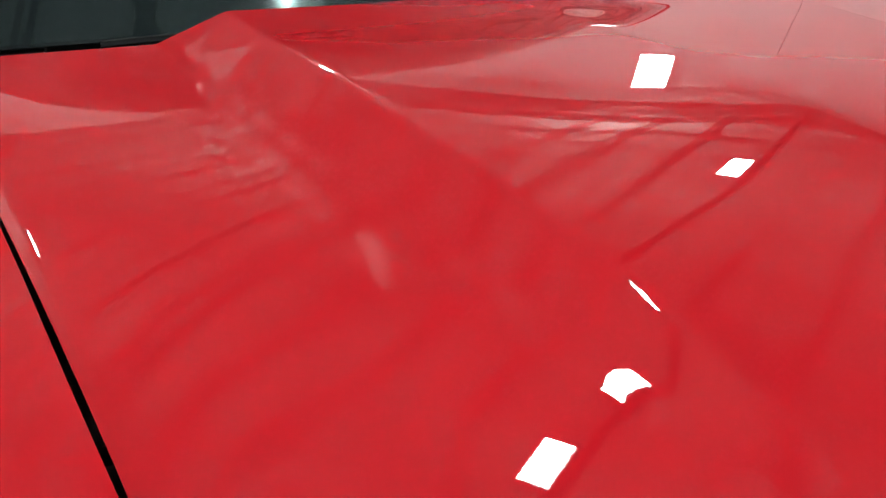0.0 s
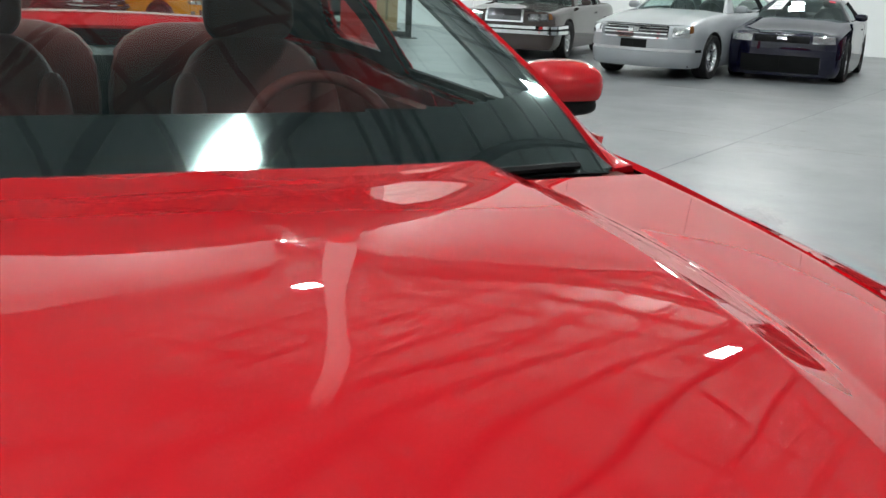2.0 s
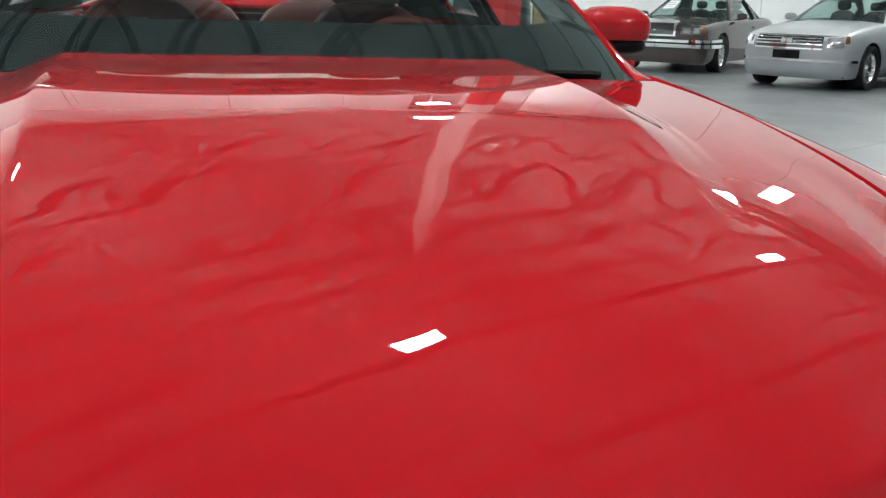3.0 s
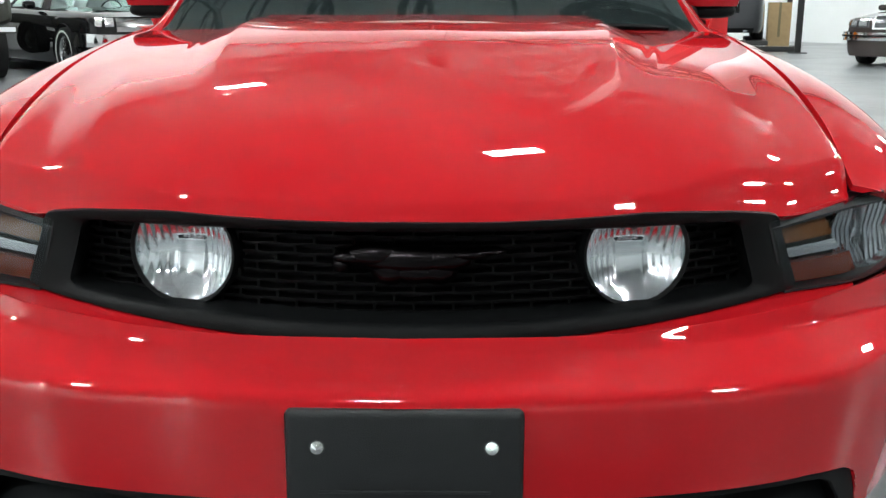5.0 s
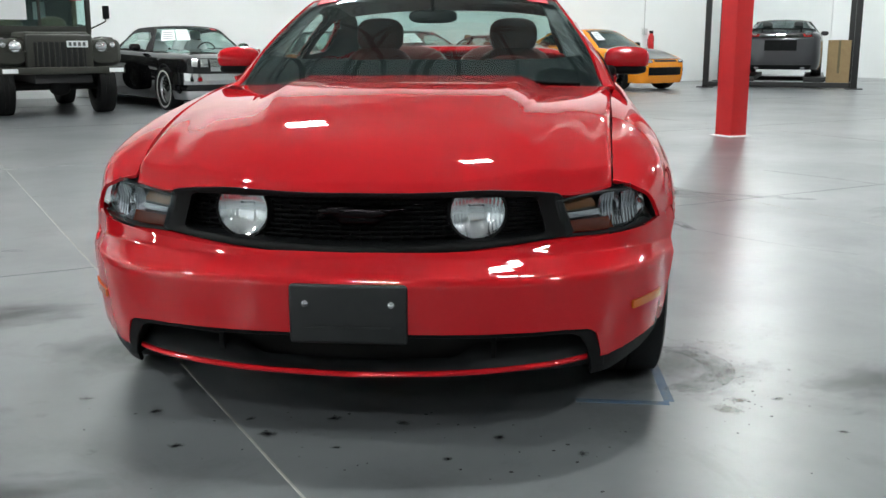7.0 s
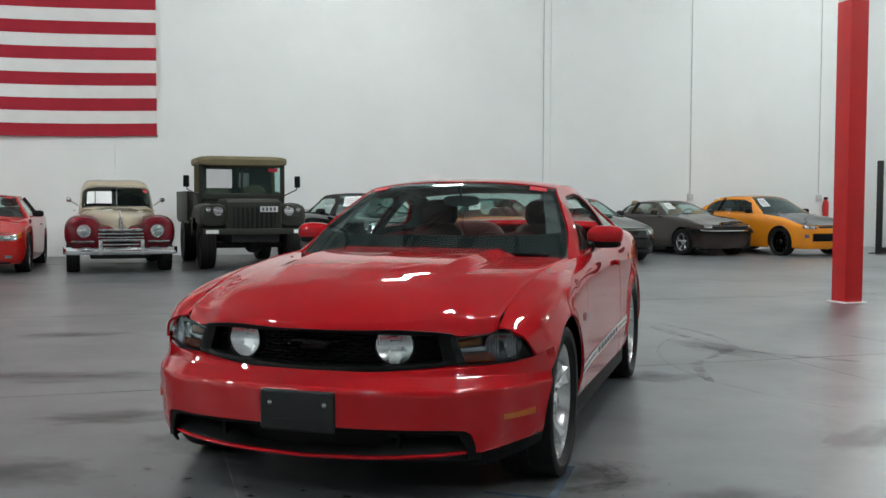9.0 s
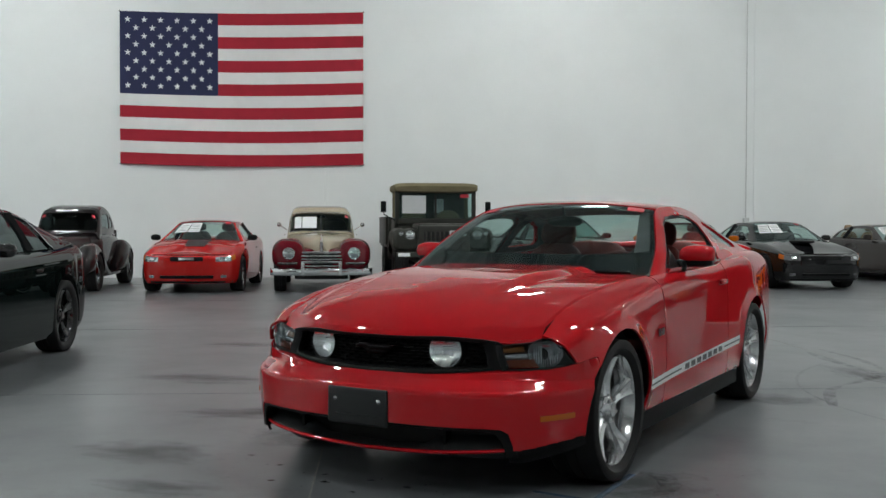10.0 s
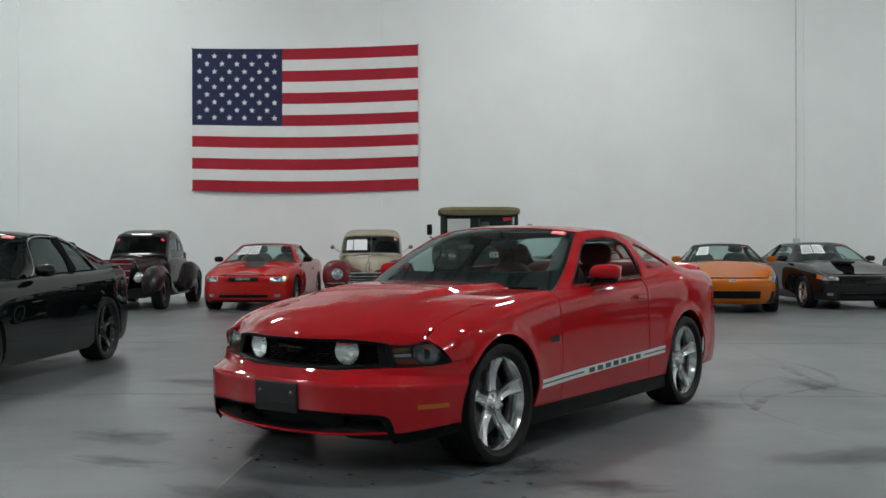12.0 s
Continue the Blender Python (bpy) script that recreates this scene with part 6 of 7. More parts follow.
modern_car("sedan", "bright orange tuned sedan with a black hood", front_left(2.45, 21.18, 42, -0.78, 0.80), L=4.55, W=1.80, H=1.43, fa=0.80, wb=2.76, wr=0.33, rim=0.25, bow=0.16,
           hy=0.10, hz=0.72, fz=0.82, cowl=(1.50, 0.98), wtop=2.20, rtop=3.30, bl=3.95, deck=1.04, tail=1.04, belt=0.98, body=ORANGE2, dark_hood=BLACK, glass=TINTED, style="mesh", metal=DARKCHROME, sheets=1, quarter=0.82,
           lamps=(("headlamp", 0.09, 0.205, 0.58, 0.80, 0.006, LAMPGLASS), ("lamp_ring", 0.105, 0.135, 0.60, 0.78, 0.020, REFLECTOR), ("lamp_ring", 0.15, 0.18, 0.60, 0.78, 0.020, REFLECTOR), ("fog_lamp", 0.15, 0.185, 0.28, 0.36, 0.006, LAMPGLASS)),
           blacks=(("grille", 0.075, 0.64, 0.84, 0.006, BLACKPLASTIC), ("lower_intake", 0.12, 0.22, 0.40, 0.004, BLACKPLASTIC)))
modern_car("sedan", "large silver luxury sedan with chrome grille", front_left(8.80, 14.40, -58, -0.80, 1.0), L=5.27, W=1.83, H=1.46, fa=1.02, wb=2.94, wr=0.335, rim=0.225, bow=0.22,
           hy=0.14, hz=0.80, fz=0.88, cowl=(1.70, 1.02), wtop=2.45, rtop=3.75, bl=4.45, deck=1.08, tail=1.06, belt=1.0, body=SILVER, glass=SIDEGLASS, style="thin", sheets=0, quarter=0.84,
           lamps=(("headlamp", 0.125, 0.215, 0.50, 0.80, 0.010, HEADREF), ("lamp_lens", 0.14, 0.175, 0.56, 0.74, 0.026, REFLECTOR), ("corner_lamp", 0.217, 0.25, 0.56, 0.78, 0.010, AMBER)),
           blacks=(("grille", 0.108, 0.46, 0.82, 0.010, DARKCHROME), ("grille_bar", 0.108, 0.46, 0.485, 0.03, CHROME), ("grille_bar", 0.104, 0.54, 0.565, 0.03, CHROME), ("grille_bar", 0.104, 0.62, 0.645, 0.03, CHROME), ("grille_bar", 0.104, 0.70, 0.725, 0.03, CHROME), ("grille_bar", 0.108, 0.78, 0.815, 0.03, CHROME), ("badge", 0.016, 0.58, 0.68, 0.045, CHROME),
                   ("plate", 0.04, 0.30, 0.44, 0.012, BLACKPLASTIC), ("bumper_strip", 0.30, 0.27, 0.30, 0.012, CHROME)))
modern_car("sedan", "taupe eighties luxury sedan with tall chrome grille", front_left(8.6, 17.2, -44, 0.10, 1.0), L=5.4, W=1.92, H=1.42, fa=1.05, wb=2.98, wr=0.34, rim=0.21, bow=0.08,
           hy=0.06, hz=0.84, fz=0.88, cowl=(1.75, 0.98), wtop=2.45, rtop=3.75, bl=4.25, deck=1.0, tail=0.98, belt=0.96, body=LINCOLN, glass=SIDEGLASS, style="wire", metal=CHROME, sheets=1, quarter=0.86,
           lamps=(("lamp_frame", 0.080, 0.195, 0.53, 0.80, 0.008, DARKCHROME), ("headlamp", 0.090, 0.130, 0.57, 0.76, 0.020, LAMPGLASS), ("headlamp", 0.142, 0.182, 0.57, 0.76, 0.020, LAMPGLASS), ("corner_lamp", 0.198, 0.235, 0.57, 0.78, 0.014, AMBER)),
           blacks=(("grille", 0.065, 0.50, 0.96, 0.05, CHROME), ("grille_slats", 0.056, 0.53, 0.92, 0.075, DARKCHROME), ("bumper", 0.33, 0.30, 0.44, 0.07, CHROME), ("bumper_strip", 0.33, 0.355, 0.385, 0.095, BLACKPLASTIC)))
modern_car("custom_coupe", "low dark blue custom coupe with a sheet on its windshield", front_left(10.85, 13.75, -50, -0.80, 0.9), L=4.7, W=1.84, H=1.30, fa=0.95, wb=2.6, wr=0.32, rim=0.22, bow=0.14,
           hy=0.10, hz=0.74, fz=0.80, body=NAVY, glass=TINTED, lip=0.10, sheets=1, lamps=(("headlamp", 0.09, 0.205, 0.50, 0.78, 0.010, LAMPGLASS),),
           blacks=(("grille", 0.08, 0.50, 0.76, 0.006, BLACKPLASTIC), ("badge", 0.014, 0.58, 0.68, 0.02, CHROME), ("lower_intake", 0.13, 0.10, 0.26, 0.005, BLACKPLASTIC)))
modern_car("small_sedan", "red small vintage sedan with round lamps", front_left(13.05, 12.0, -48, -0.74, 0.8), L=4.1, W=1.66, H=1.38, fa=0.75, wb=2.45, wr=0.30, rim=0.19, bow=0.10, hy=0.08, hz=0.78, fz=0.84,
           body=MAROON, sheets=1, lamps=(("headlamp", 0.13, 0.20, 0.56, 0.86, 0.02, REFLECTOR), ("turn_lamp", 0.13, 0.20, 0.44, 0.50, 0.012, AMBER)), blacks=(("grille", 0.11, 0.56, 0.84, 0.006, BLACKPLASTIC), ("bumper", 0.30, 0.32, 0.42, 0.05, BLACKPLASTIC)))
modern_car("sports_coupe", "dark green modern fastback coupe with black wheels", front_left(-5.61, 2.85, 33, 0.86, 3.65), L=4.62, W=1.90, H=1.42, fa=0.93, wb=2.72, wr=0.352, rim=0.262, bow=0.26, hy=0.16, hz=0.78, fz=0.88,
           cowl=(1.72, 0.96), wtop=2.40, rtop=3.15, bl=4.20, deck=1.05, tail=1.06, belt=0.965, rw=0.60, body=GREEN, glass=TINTED, metal=GLOSSBLACK, sheets=1, quarter=0.78, low=0.05, high=0.91, trim=CHROME, mirrors=GLOSSBLACK,
           lamps=(("headlamp", 0.12, 0.22, 0.66, 0.80, 0.006, LAMPGLASS),), blacks=(("grille", 0.115, 0.50, 0.80, 0.004, BLACKPLASTIC), ("lower_intake", 0.15, 0.18, 0.34, 0.004, BLACKPLASTIC)))
modern_car("sports_coupe", "grey sports coupe parked tail out beside a lift", raised(front_left(6.45, 22.6, 165, 0.0, 4.78), 0.27), L=4.78, W=1.96, H=1.40, fa=0.95, wb=2.72, wr=0.345, rim=0.25, bow=0.24, hy=0.16, hz=0.76, fz=0.86,
           cowl=(1.72, 0.98), wtop=2.45, rtop=3.3, bl=4.1, deck=1.08, tail=1.06, belt=0.985, body=GREY, glass=TINTED, metal=GLOSSBLACK, sheets=0, wing=BLACKPLASTIC,
           lamps=(("tail_lamp", 0.872, 0.918, 0.70, 0.84, 0.016, LAMPRED), ("lamp_strip", 0.880, 0.905, 0.755, 0.80, 0.022, REFLECTOR), ("exhaust", 0.905, 0.925, 0.04, 0.12, 0.03, CHROME)),
           tails=(("tail_panel", 0.865, 0.67, 0.86, 0.008, GLOSSBLACK), ("badge", 0.985, 0.70, 0.84, 0.022, CHROME), ("plate_recess", 0.945, 0.42, 0.60, 0.006, BLACKPLASTIC), ("diffuser", 0.87, 0.0, 0.16, 0.008, BLACKPLASTIC)),
           blacks=(("front_grille", 0.10, 0.62, 0.84, 0.004, BLACKPLASTIC),))


# ---- older vehicles ----
def loft(keys, n=36, steps=32):
    """A closed form along y from rows of (y, middle x, half width, lower z, upper z, power)."""
    fs = [scalar([(k[0], k[j]) for k in keys]) for j in range(1, 6)]
    bm = bmesh.new()
    rings = []
    for i in range(n + 1):
        t = i / n
        y = lerp(keys[0][0], keys[-1][0], 0.5 - 0.5 * math.cos(PI * t))
        xc, hw, z0, z1, pw = (f(y) for f in fs)
        zc, hh, e = (z0 + z1) / 2, (z1 - z0) / 2, 2 / pw
        rings.append([bm.verts.new((xc + hw * math.copysign(abs(math.cos(2 * PI * k / steps)) ** e, math.cos(2 * PI * k / steps)), y,
                                    zc + hh * math.copysign(abs(math.sin(2 * PI * k / steps)) ** e, math.sin(2 * PI * k / steps)))) for k in range(steps)])
    for p, q in zip(rings, rings[1:]):
        for k in range(steps):
            bm.faces.new((p[k], p[(k + 1) % steps], q[(k + 1) % steps], q[k]))
    bm.faces.new(rings[0][::-1])
    bm.faces.new(rings[-1])
    bmesh.ops.recalc_face_normals(bm, faces=bm.faces[:])
    return bm


def vintage_car(name, label, m, body, fenders, roofing, W=1.75, H=1.66, fa=0.75, wb=2.85, wr=0.36, wide=False, sheets=1, glass=GLASS, disc=CHROME):
    """A rounded coupe of the thirties or forties; wide: full fenders that carry the lamps, and a low chrome grille."""
    car = empty(name, m)
    tagged(car, label, "car")
    w2, ra = W / 2, fa + wb
    cw = 0.74 if wide else 0.68
    # hood
    if wide:
        keys = [(0.16, 0, 0.10, 0.62, 0.86, 2.2), (0.24, 0, 0.17, 0.60, 0.95, 2.2), (0.45, 0, 0.27, 0.58, 1.04, 2.2), (0.95, 0, 0.44, 0.55, 1.10, 2.4), (1.72, 0, 0.66, 0.50, 1.14, 3.0)]
    else:
        keys = [(0.20, 0, 0.20, 0.36, 1.00, 3.2), (0.34, 0, 0.26, 0.36, 1.04, 3.2), (0.95, 0, 0.37, 0.40, 1.08, 3.2), (1.72, 0, 0.58, 0.40, 1.12, 3.4)]
    part("hood", loft(keys), body, car)
    # lower body
    keys = [(1.50, 0, cw * 0.78, 0.36, 1.08, 4), (1.80, 0, cw * 0.97, 0.32, 1.13, 4), (2.5, 0, cw, 0.32, 1.14, 4), (3.3, 0, cw * 0.97, 0.32, 1.12, 3.6), (4.0, 0, cw * 0.80, 0.36, 1.00, 3), (4.45, 0, cw * 0.50, 0.42, 0.74, 2.4), (4.55, 0, cw * 0.2, 0.46, 0.62, 2)]
    part("body", loft(keys, 40, 40), body, car)
    # cabin with its openings
    cab = spline([(0.90, 1.68, 1.10), (0.92, 1.72, 1.13), (0.915, 1.80, 1.24), (0.90, 1.90, 1.42), (0.885, 2.02, H - 0.075), (0.88, 2.25, H - 0.02), (0.88, 2.60, H), (0.86, 2.95, H - 0.05), (0.83, 3.25, H - 0.17), (0.78, 3.6, 1.26), (0.70, 3.95, 1.02)])

    def shell(a, w, inset=0.0):
        e = cab(a)
        th = PI / 2 * w
        x = cw * e[0] * max(math.cos(th), 0.0) ** 0.50 * (1 - 0.05 * math.sin(th) ** 2)
        front = -0.10 if a < 0.4 else 0.10
        return (max(x - inset * math.cos(th), 0.0), e[1] + front * math.sin(th) ** 1.5, 0.95 + (e[2] - 0.95 - inset) * (1 - (1 - math.sin(th)) ** 2.2) ** 0.88)

    na, nw = 120, 56
    door = polygon_inside([(2.02, 1.20), (2.10, H - 0.24), (2.24, H - 0.19), (2.62, H - 0.18), (2.70, H - 0.22), (2.72, 1.20)])
    rear = polygon_inside([(2.82, 1.20), (2.81, H - 0.23), (2.92, H - 0.25), (3.08, H - 0.33), (3.14, 1.22)])
    pane, skin, side = bmesh.new(), bmesh.new(), bmesh.new()
    for i in range(na):
        for j in range(nw):
            a0, a1, w0, w1 = i / na, (i + 1) / na, j / nw, (j + 1) / nw
            q = [Vector(shell(*c)) for c in ((a0, w0), (a1, w0), (a1, w1), (a0, w1))]
            c = sum(q, Vector()) / 4
            glazed = 0.115 < (a0 + a1) / 2 < 0.345 and (w0 + w1) / 2 > 0.36
            opened = c.x > 0.3 and min(door(c.yz), rear(c.yz)) < 0
            dst = pane if glazed else side if opened else skin
            if glazed or opened:
                q = [Vector(shell(*c, 0.012)) for c in ((a0, w0), (a1, w0), (a1, w1), (a0, w1))]
            dst.faces.new([dst.verts.new(v) for v in q])
    for bm in (pane, skin, side):
        bmesh.ops.remove_doubles(bm, verts=bm.verts, dist=0.0003)
    part("cabin_shell", thick(mirrored(skin), 0.02), roofing, car)
    part("windshield", mirrored(pane), glass, car).visible_shadow = False
    part("side_window", side.copy(), TINTED, car).visible_shadow = False
    part("side_window", flipped(side), TINTED, car).visible_shadow = False
    if wide:
        bm = bmesh.new()
        tube(bm, [shell(0.12 + 0.022 * k, 1.0, -0.006) for k in range(11)], 0.012, 6)
        part("windshield_post", bm, CHROME, car, "thin chrome centre post")
        bm = bmesh.new()
        rim_path = [shell(0.112, w) for w in (1.0, 0.8, 0.6, 0.45, 0.36)] + [shell(0.112 + 0.047 * k, 0.355) for k in range(1, 6)] + [shell(0.348, w) for w in (0.36, 0.45, 0.6, 0.8, 1.0)]
        tube(bm, [(x, y - 0.006, z + 0.004) for x, y, z in rim_path], 0.010, 6)
        part("windshield_trim", mirrored(bm), CHROME, car, "chrome windshield trim")
    part("interior", boxed(-cw * 0.82, cw * 0.82, 1.95, 3.6, 0.80, 1.155, bevel=0.03), CLOTH, car)
    for x in (-0.30, 0.30):
        bm = bmesh.new()
        blob(bm, x, 2.85, 1.18, 0.25, 0.09, 0.22, 3.2)
        part("seat_back", bm, CLOTH, car)
    bm = bmesh.new()
    blob(bm, 0, 2.06, H - 0.22, 0.10, 0.012, 0.03, 2.6, 12, 8)
    part("rear_view_mirror", bm, BLACKPLASTIC, car)
    bm = bmesh.new()
    c = Vector((0.34, 2.12, 1.20))
    tube(bm, [c + Vector((0.19 * math.cos(2 * PI * k / 24), -0.05 * math.sin(2 * PI * k / 24), 0.14 * math.sin(2 * PI * k / 24))) for k in range(25)], 0.012, 6, False)
    part("steering_wheel", bm, CLOTH, car)
    part("chassis", boxed(-0.50, 0.50, 0.35, 4.3, 0.24, 0.44, bevel=0.03), DARKVOID, car)
    for s in (1, -1):
        if wide:
            xf = w2 - 0.31
            keys = [(0.06, s * (xf - 0.04), 0.16, 0.56, 0.86, 2.2), (0.12, s * (xf - 0.03), 0.25, 0.46, 0.95, 2.4), (0.30, s * xf, 0.305, 0.40, 1.01, 2.5), (0.75, s * xf, 0.31, 0.38, 1.02, 2.6), (1.25, s * (xf - 0.02), 0.29, 0.34, 0.98, 2.8), (1.80, s * (xf - 0.06), 0.24, 0.30, 0.84, 3), (2.05, s * (xf - 0.10), 0.16, 0.30, 0.70, 3)]
        else:
            xf = w2 - 0.20
            keys = [(0.02, s * (xf - 0.02), 0.08, 0.36, 0.56, 2.0), (0.10, s * xf, 0.16, 0.32, 0.72, 2.2), (0.34, s * xf, 0.20, 0.32, 0.87, 2.2), (0.72, s * xf, 0.205, 0.30, 0.92, 2.3), (1.10, s * xf, 0.19, 0.26, 0.78, 2.6), (1.45, s * (xf + 0.01), 0.17, 0.24, 0.46, 3), (1.75, s * (xf + 0.01), 0.16, 0.25, 0.33, 3.5)]
        for nm, yy, ks in (("front_fender", fa, keys),
                           ("rear_fender", ra, [(2.72, s * (w2 - 0.22), 0.10, 0.28, 0.40, 2.4), (2.95, s * (w2 - 0.20), 0.17, 0.28, 0.72, 2.3), (3.35, s * (w2 - 0.19), 0.20, 0.28, 0.95, 2.2), (3.75, s * (w2 - 0.20), 0.20, 0.28, 0.90, 2.2), (4.15, s * (w2 - 0.24), 0.16, 0.30, 0.66, 2.2), (4.40, s * (w2 - 0.28), 0.08, 0.34, 0.46, 2)])):
            bm = loft(ks, 44, 32)
            cut(bm, lambda p: math.hypot(p.y - yy, p.z - wr) - wr - 0.03 if abs(p.x) > w2 - 0.30 else 1.0, (1, 2), 0.03)
            part(nm, bm, fenders, car)
        part("running_board", boxed(s * (w2 - 0.19) - 0.13, s * (w2 - 0.19) + 0.13, fa + 0.75, ra - 0.55, 0.25, 0.31, bevel=0.02), fenders, car)
        lx, ly, lz, lr = (w2 - 0.32, 0.055, 0.735, 0.105) if wide else (0.43, 0.20, 0.66, 0.095)
        if not wide:
            bm = loft([(ly, s * lx, 0.08, lz - 0.08, lz + 0.08, 2), (ly + 0.03, s * lx, 0.112, lz - 0.112, lz + 0.112, 2), (ly + 0.18, s * lx, 0.10, lz - 0.10, lz + 0.10, 2), (ly + 0.40, s * lx, 0.03, lz - 0.03, lz + 0.03, 2)], 18, 20)
            part("lamp_pod", bm, fenders, car)
        turn = Matrix.Translation((s * lx, ly, lz)) @ Matrix.Rotation(-PI / 2, 4, "Z")
        bm = bmesh.new()
        lathe(bm, [(0.0005, 0.030), (lr * 0.5, 0.024), (lr * 0.82, 0.008)], 24, turn)
        lens = part("headlamp", bm, HEADREF, car, "round glass headlamp")
        bm = bmesh.new()
        lathe(bm, [(lr * 0.80, 0.006), (lr * 0.92, 0.016), (lr * 1.05, 0.004), (lr * 1.10, -0.03), (lr * 1.12, -0.09)], 24, turn)
        part("bezel", bm, CHROME, lens)
        for yy, ww in ((fa, 0.19), (ra, 0.21)):
            wheel_parts(car, s * (w2 - 0.06), yy, wr, wr * 0.60, ww, disc, "steel")
        if wide:
            bm = bmesh.new()
            tube(bm, [(s * (cw - 0.06), 1.98, 1.16), (s * (cw + 0.07), 1.93, 1.25)], 0.008, 6)
            blob(bm, s * (cw + 0.10), 1.92, 1.27, 0.045, 0.02, 0.045, 2.2, 14, 8)
            part("door_mirror", bm, CHROME, car)
            bm = bmesh.new()
            tube(bm, [(s * 0.45, 0.075, 0.555), (s * 0.62, 0.05, 0.55), (s * 0.80, 0.09, 0.555)], 0.022, 8)
            part("parking_lamp", bm, CHROME, car)
        bm = bmesh.new()
        tube(bm, [(s * (cw + 0.005), 2.60, 1.06), (s * (cw + 0.02), 2.66, 1.06), (s * (cw + 0.015), 2.72, 1.06)], 0.012, 6)
        part("door_handle", bm, CHROME, car)
    if wide:
        part("front_apron", loft([(0.10, 0, 0.40, 0.40, 0.62, 3), (0.20, 0, 0.62, 0.36, 0.80, 3), (0.60, 0, 0.66, 0.36, 0.86, 3)], 12, 32), fenders, car)
        for k in range(5):
            z = 0.50 + 0.062 * k
            w_ = (0.36, 0.43, 0.47, 0.47, 0.42)[k]
            bm = bmesh.new()
            tube(bm, [(-w_, 0.17, z), (-w_ * 0.7, 0.075, z), (-w_ * 0.3, 0.035, z), (0, 0.02, z), (w_ * 0.3, 0.035, z), (w_ * 0.7, 0.075, z), (w_, 0.17, z)], 0.019 if k < 4 else 0.026, 8)
            part("grille_bar", bm, CHROME, car)
        bm = grid(lambda u, v: (0.42 * (2 * u - 1), 0.075 + 0.10 * (2 * u - 1) ** 2, 0.47 + 0.28 * v), 14, 4)
        part("grille_panel", thick(bm, 0.03), DARKVOID, car)
        bm = bmesh.new()
        tube(bm, [(0, 0.055, 0.76), (0, 0.10, 0.88), (0, 0.17, 0.95), (0, 0.30, 1.005), (0, 0.62, 1.085)], [0.030, 0.034, 0.026, 0.016, 0.010], 8)
        part("nose_trim", bm, CHROME, car)
        bm = bmesh.new()
        path = [(w2 * 1.02 * math.sin(q * PI / 2 / 8), -0.14 + 0.26 * (1 - math.cos(q * PI / 2 / 8)) ** 1.3, 0) for q in range(-8, 9)]
        prev = None
        for px, py, _ in path:
            row = [bm.verts.new((px, py + d, 0.40 + h)) for d, h in ((0.02, -0.065), (-0.012, -0.05), (-0.024, 0.0), (-0.012, 0.05), (0.02, 0.065), (0.035, 0.05), (0.035, -0.05))]
            if prev:
                for k in range(7):
                    bm.faces.new((prev[k], prev[(k + 1) % 7], row[(k + 1) % 7], row[k]))
            prev = row
        bmesh.ops.recalc_face_normals(bm, faces=bm.faces[:])
        part("front_bumper", bm, CHROME, car, "wide chrome bumper")
        for x in (-0.34, 0.34):
            part("overrider", boxed(x - 0.035, x + 0.035, -0.19, -0.10, 0.33, 0.60, bevel=0.028, seg=3), CHROME, car)
        bm = bmesh.new()
        tube(bm, [(-0.36, -0.10, 0.58), (0, -0.14, 0.585), (0.36, -0.10, 0.58)], 0.016, 8)
        part("bumper_guard", bm, CHROME, car)
        for x in (-0.55, 0.55):
            part("bumper_bracket", boxed(x - 0.03, x + 0.03, -0.06, 0.45, 0.34, 0.40), DARKVOID, car)
    else:
        def nose(u, v):
            w_ = lerp(0.19, 0.285, v) * (2 * u - 1)
            return (w_, 0.05 + 0.10 * v + 0.13 * abs(2 * u - 1) ** 1.3, 0.30 + 0.72 * v)
        part("grille_panel", thick(grid(nose, 16, 12), 0.006), MAROON, car, "dark red pointed grille panel")
        for k in range(5):
            v = 0.12 + 0.19 * k
            bm = bmesh.new()
            tube(bm, [(nose(q / 8, v)[0], nose(q / 8, v)[1] - 0.016, nose(q / 8, v)[2]) for q in range(9)], 0.013, 6)
            part("grille_bar", bm, CHROME, car)
        for u in (0.0, 1.0):
            bm = bmesh.new()
            tube(bm, [nose(u, q / 8) for q in range(9)], 0.011, 6)
            part("grille_edge", bm, DARKCHROME, car)
        for s in (1, -1):
            bm = bmesh.new()
            tube(bm, [(s * 0.30, 0.40, 0.98), (s * 0.345, 0.46, 0.80), (s * 0.36, 0.50, 0.62)], 0.016, 6)
            part("hood_trim", bm, DARKCHROME, car)
    for k in range(sheets):
        bm = grid(lambda u, v: [c_ * f_ for c_, f_ in zip(shell(0.165 + 0.135 * v, 0.56 + 0.44 * (k + 0.03 + 0.92 * u) / 2, -0.008), (-1, 1, 1))], 8, 8)
        part("price_sheet", thick(bm, 0.002), PAPER, car, "white printed sheet on the windshield")
    for sx in ((1, -1) if not sheets else (1,)):
        bm = grid(lambda u, v: [c_ * f_ for c_, f_ in zip(shell(0.295 + 0.03 * v, 0.50 + 0.13 * u, -0.008), (sx, 1, 1))], 5, 3)
        part("windshield_sticker", thick(bm, 0.002), STICKER, car, "small red sticker")
    return car


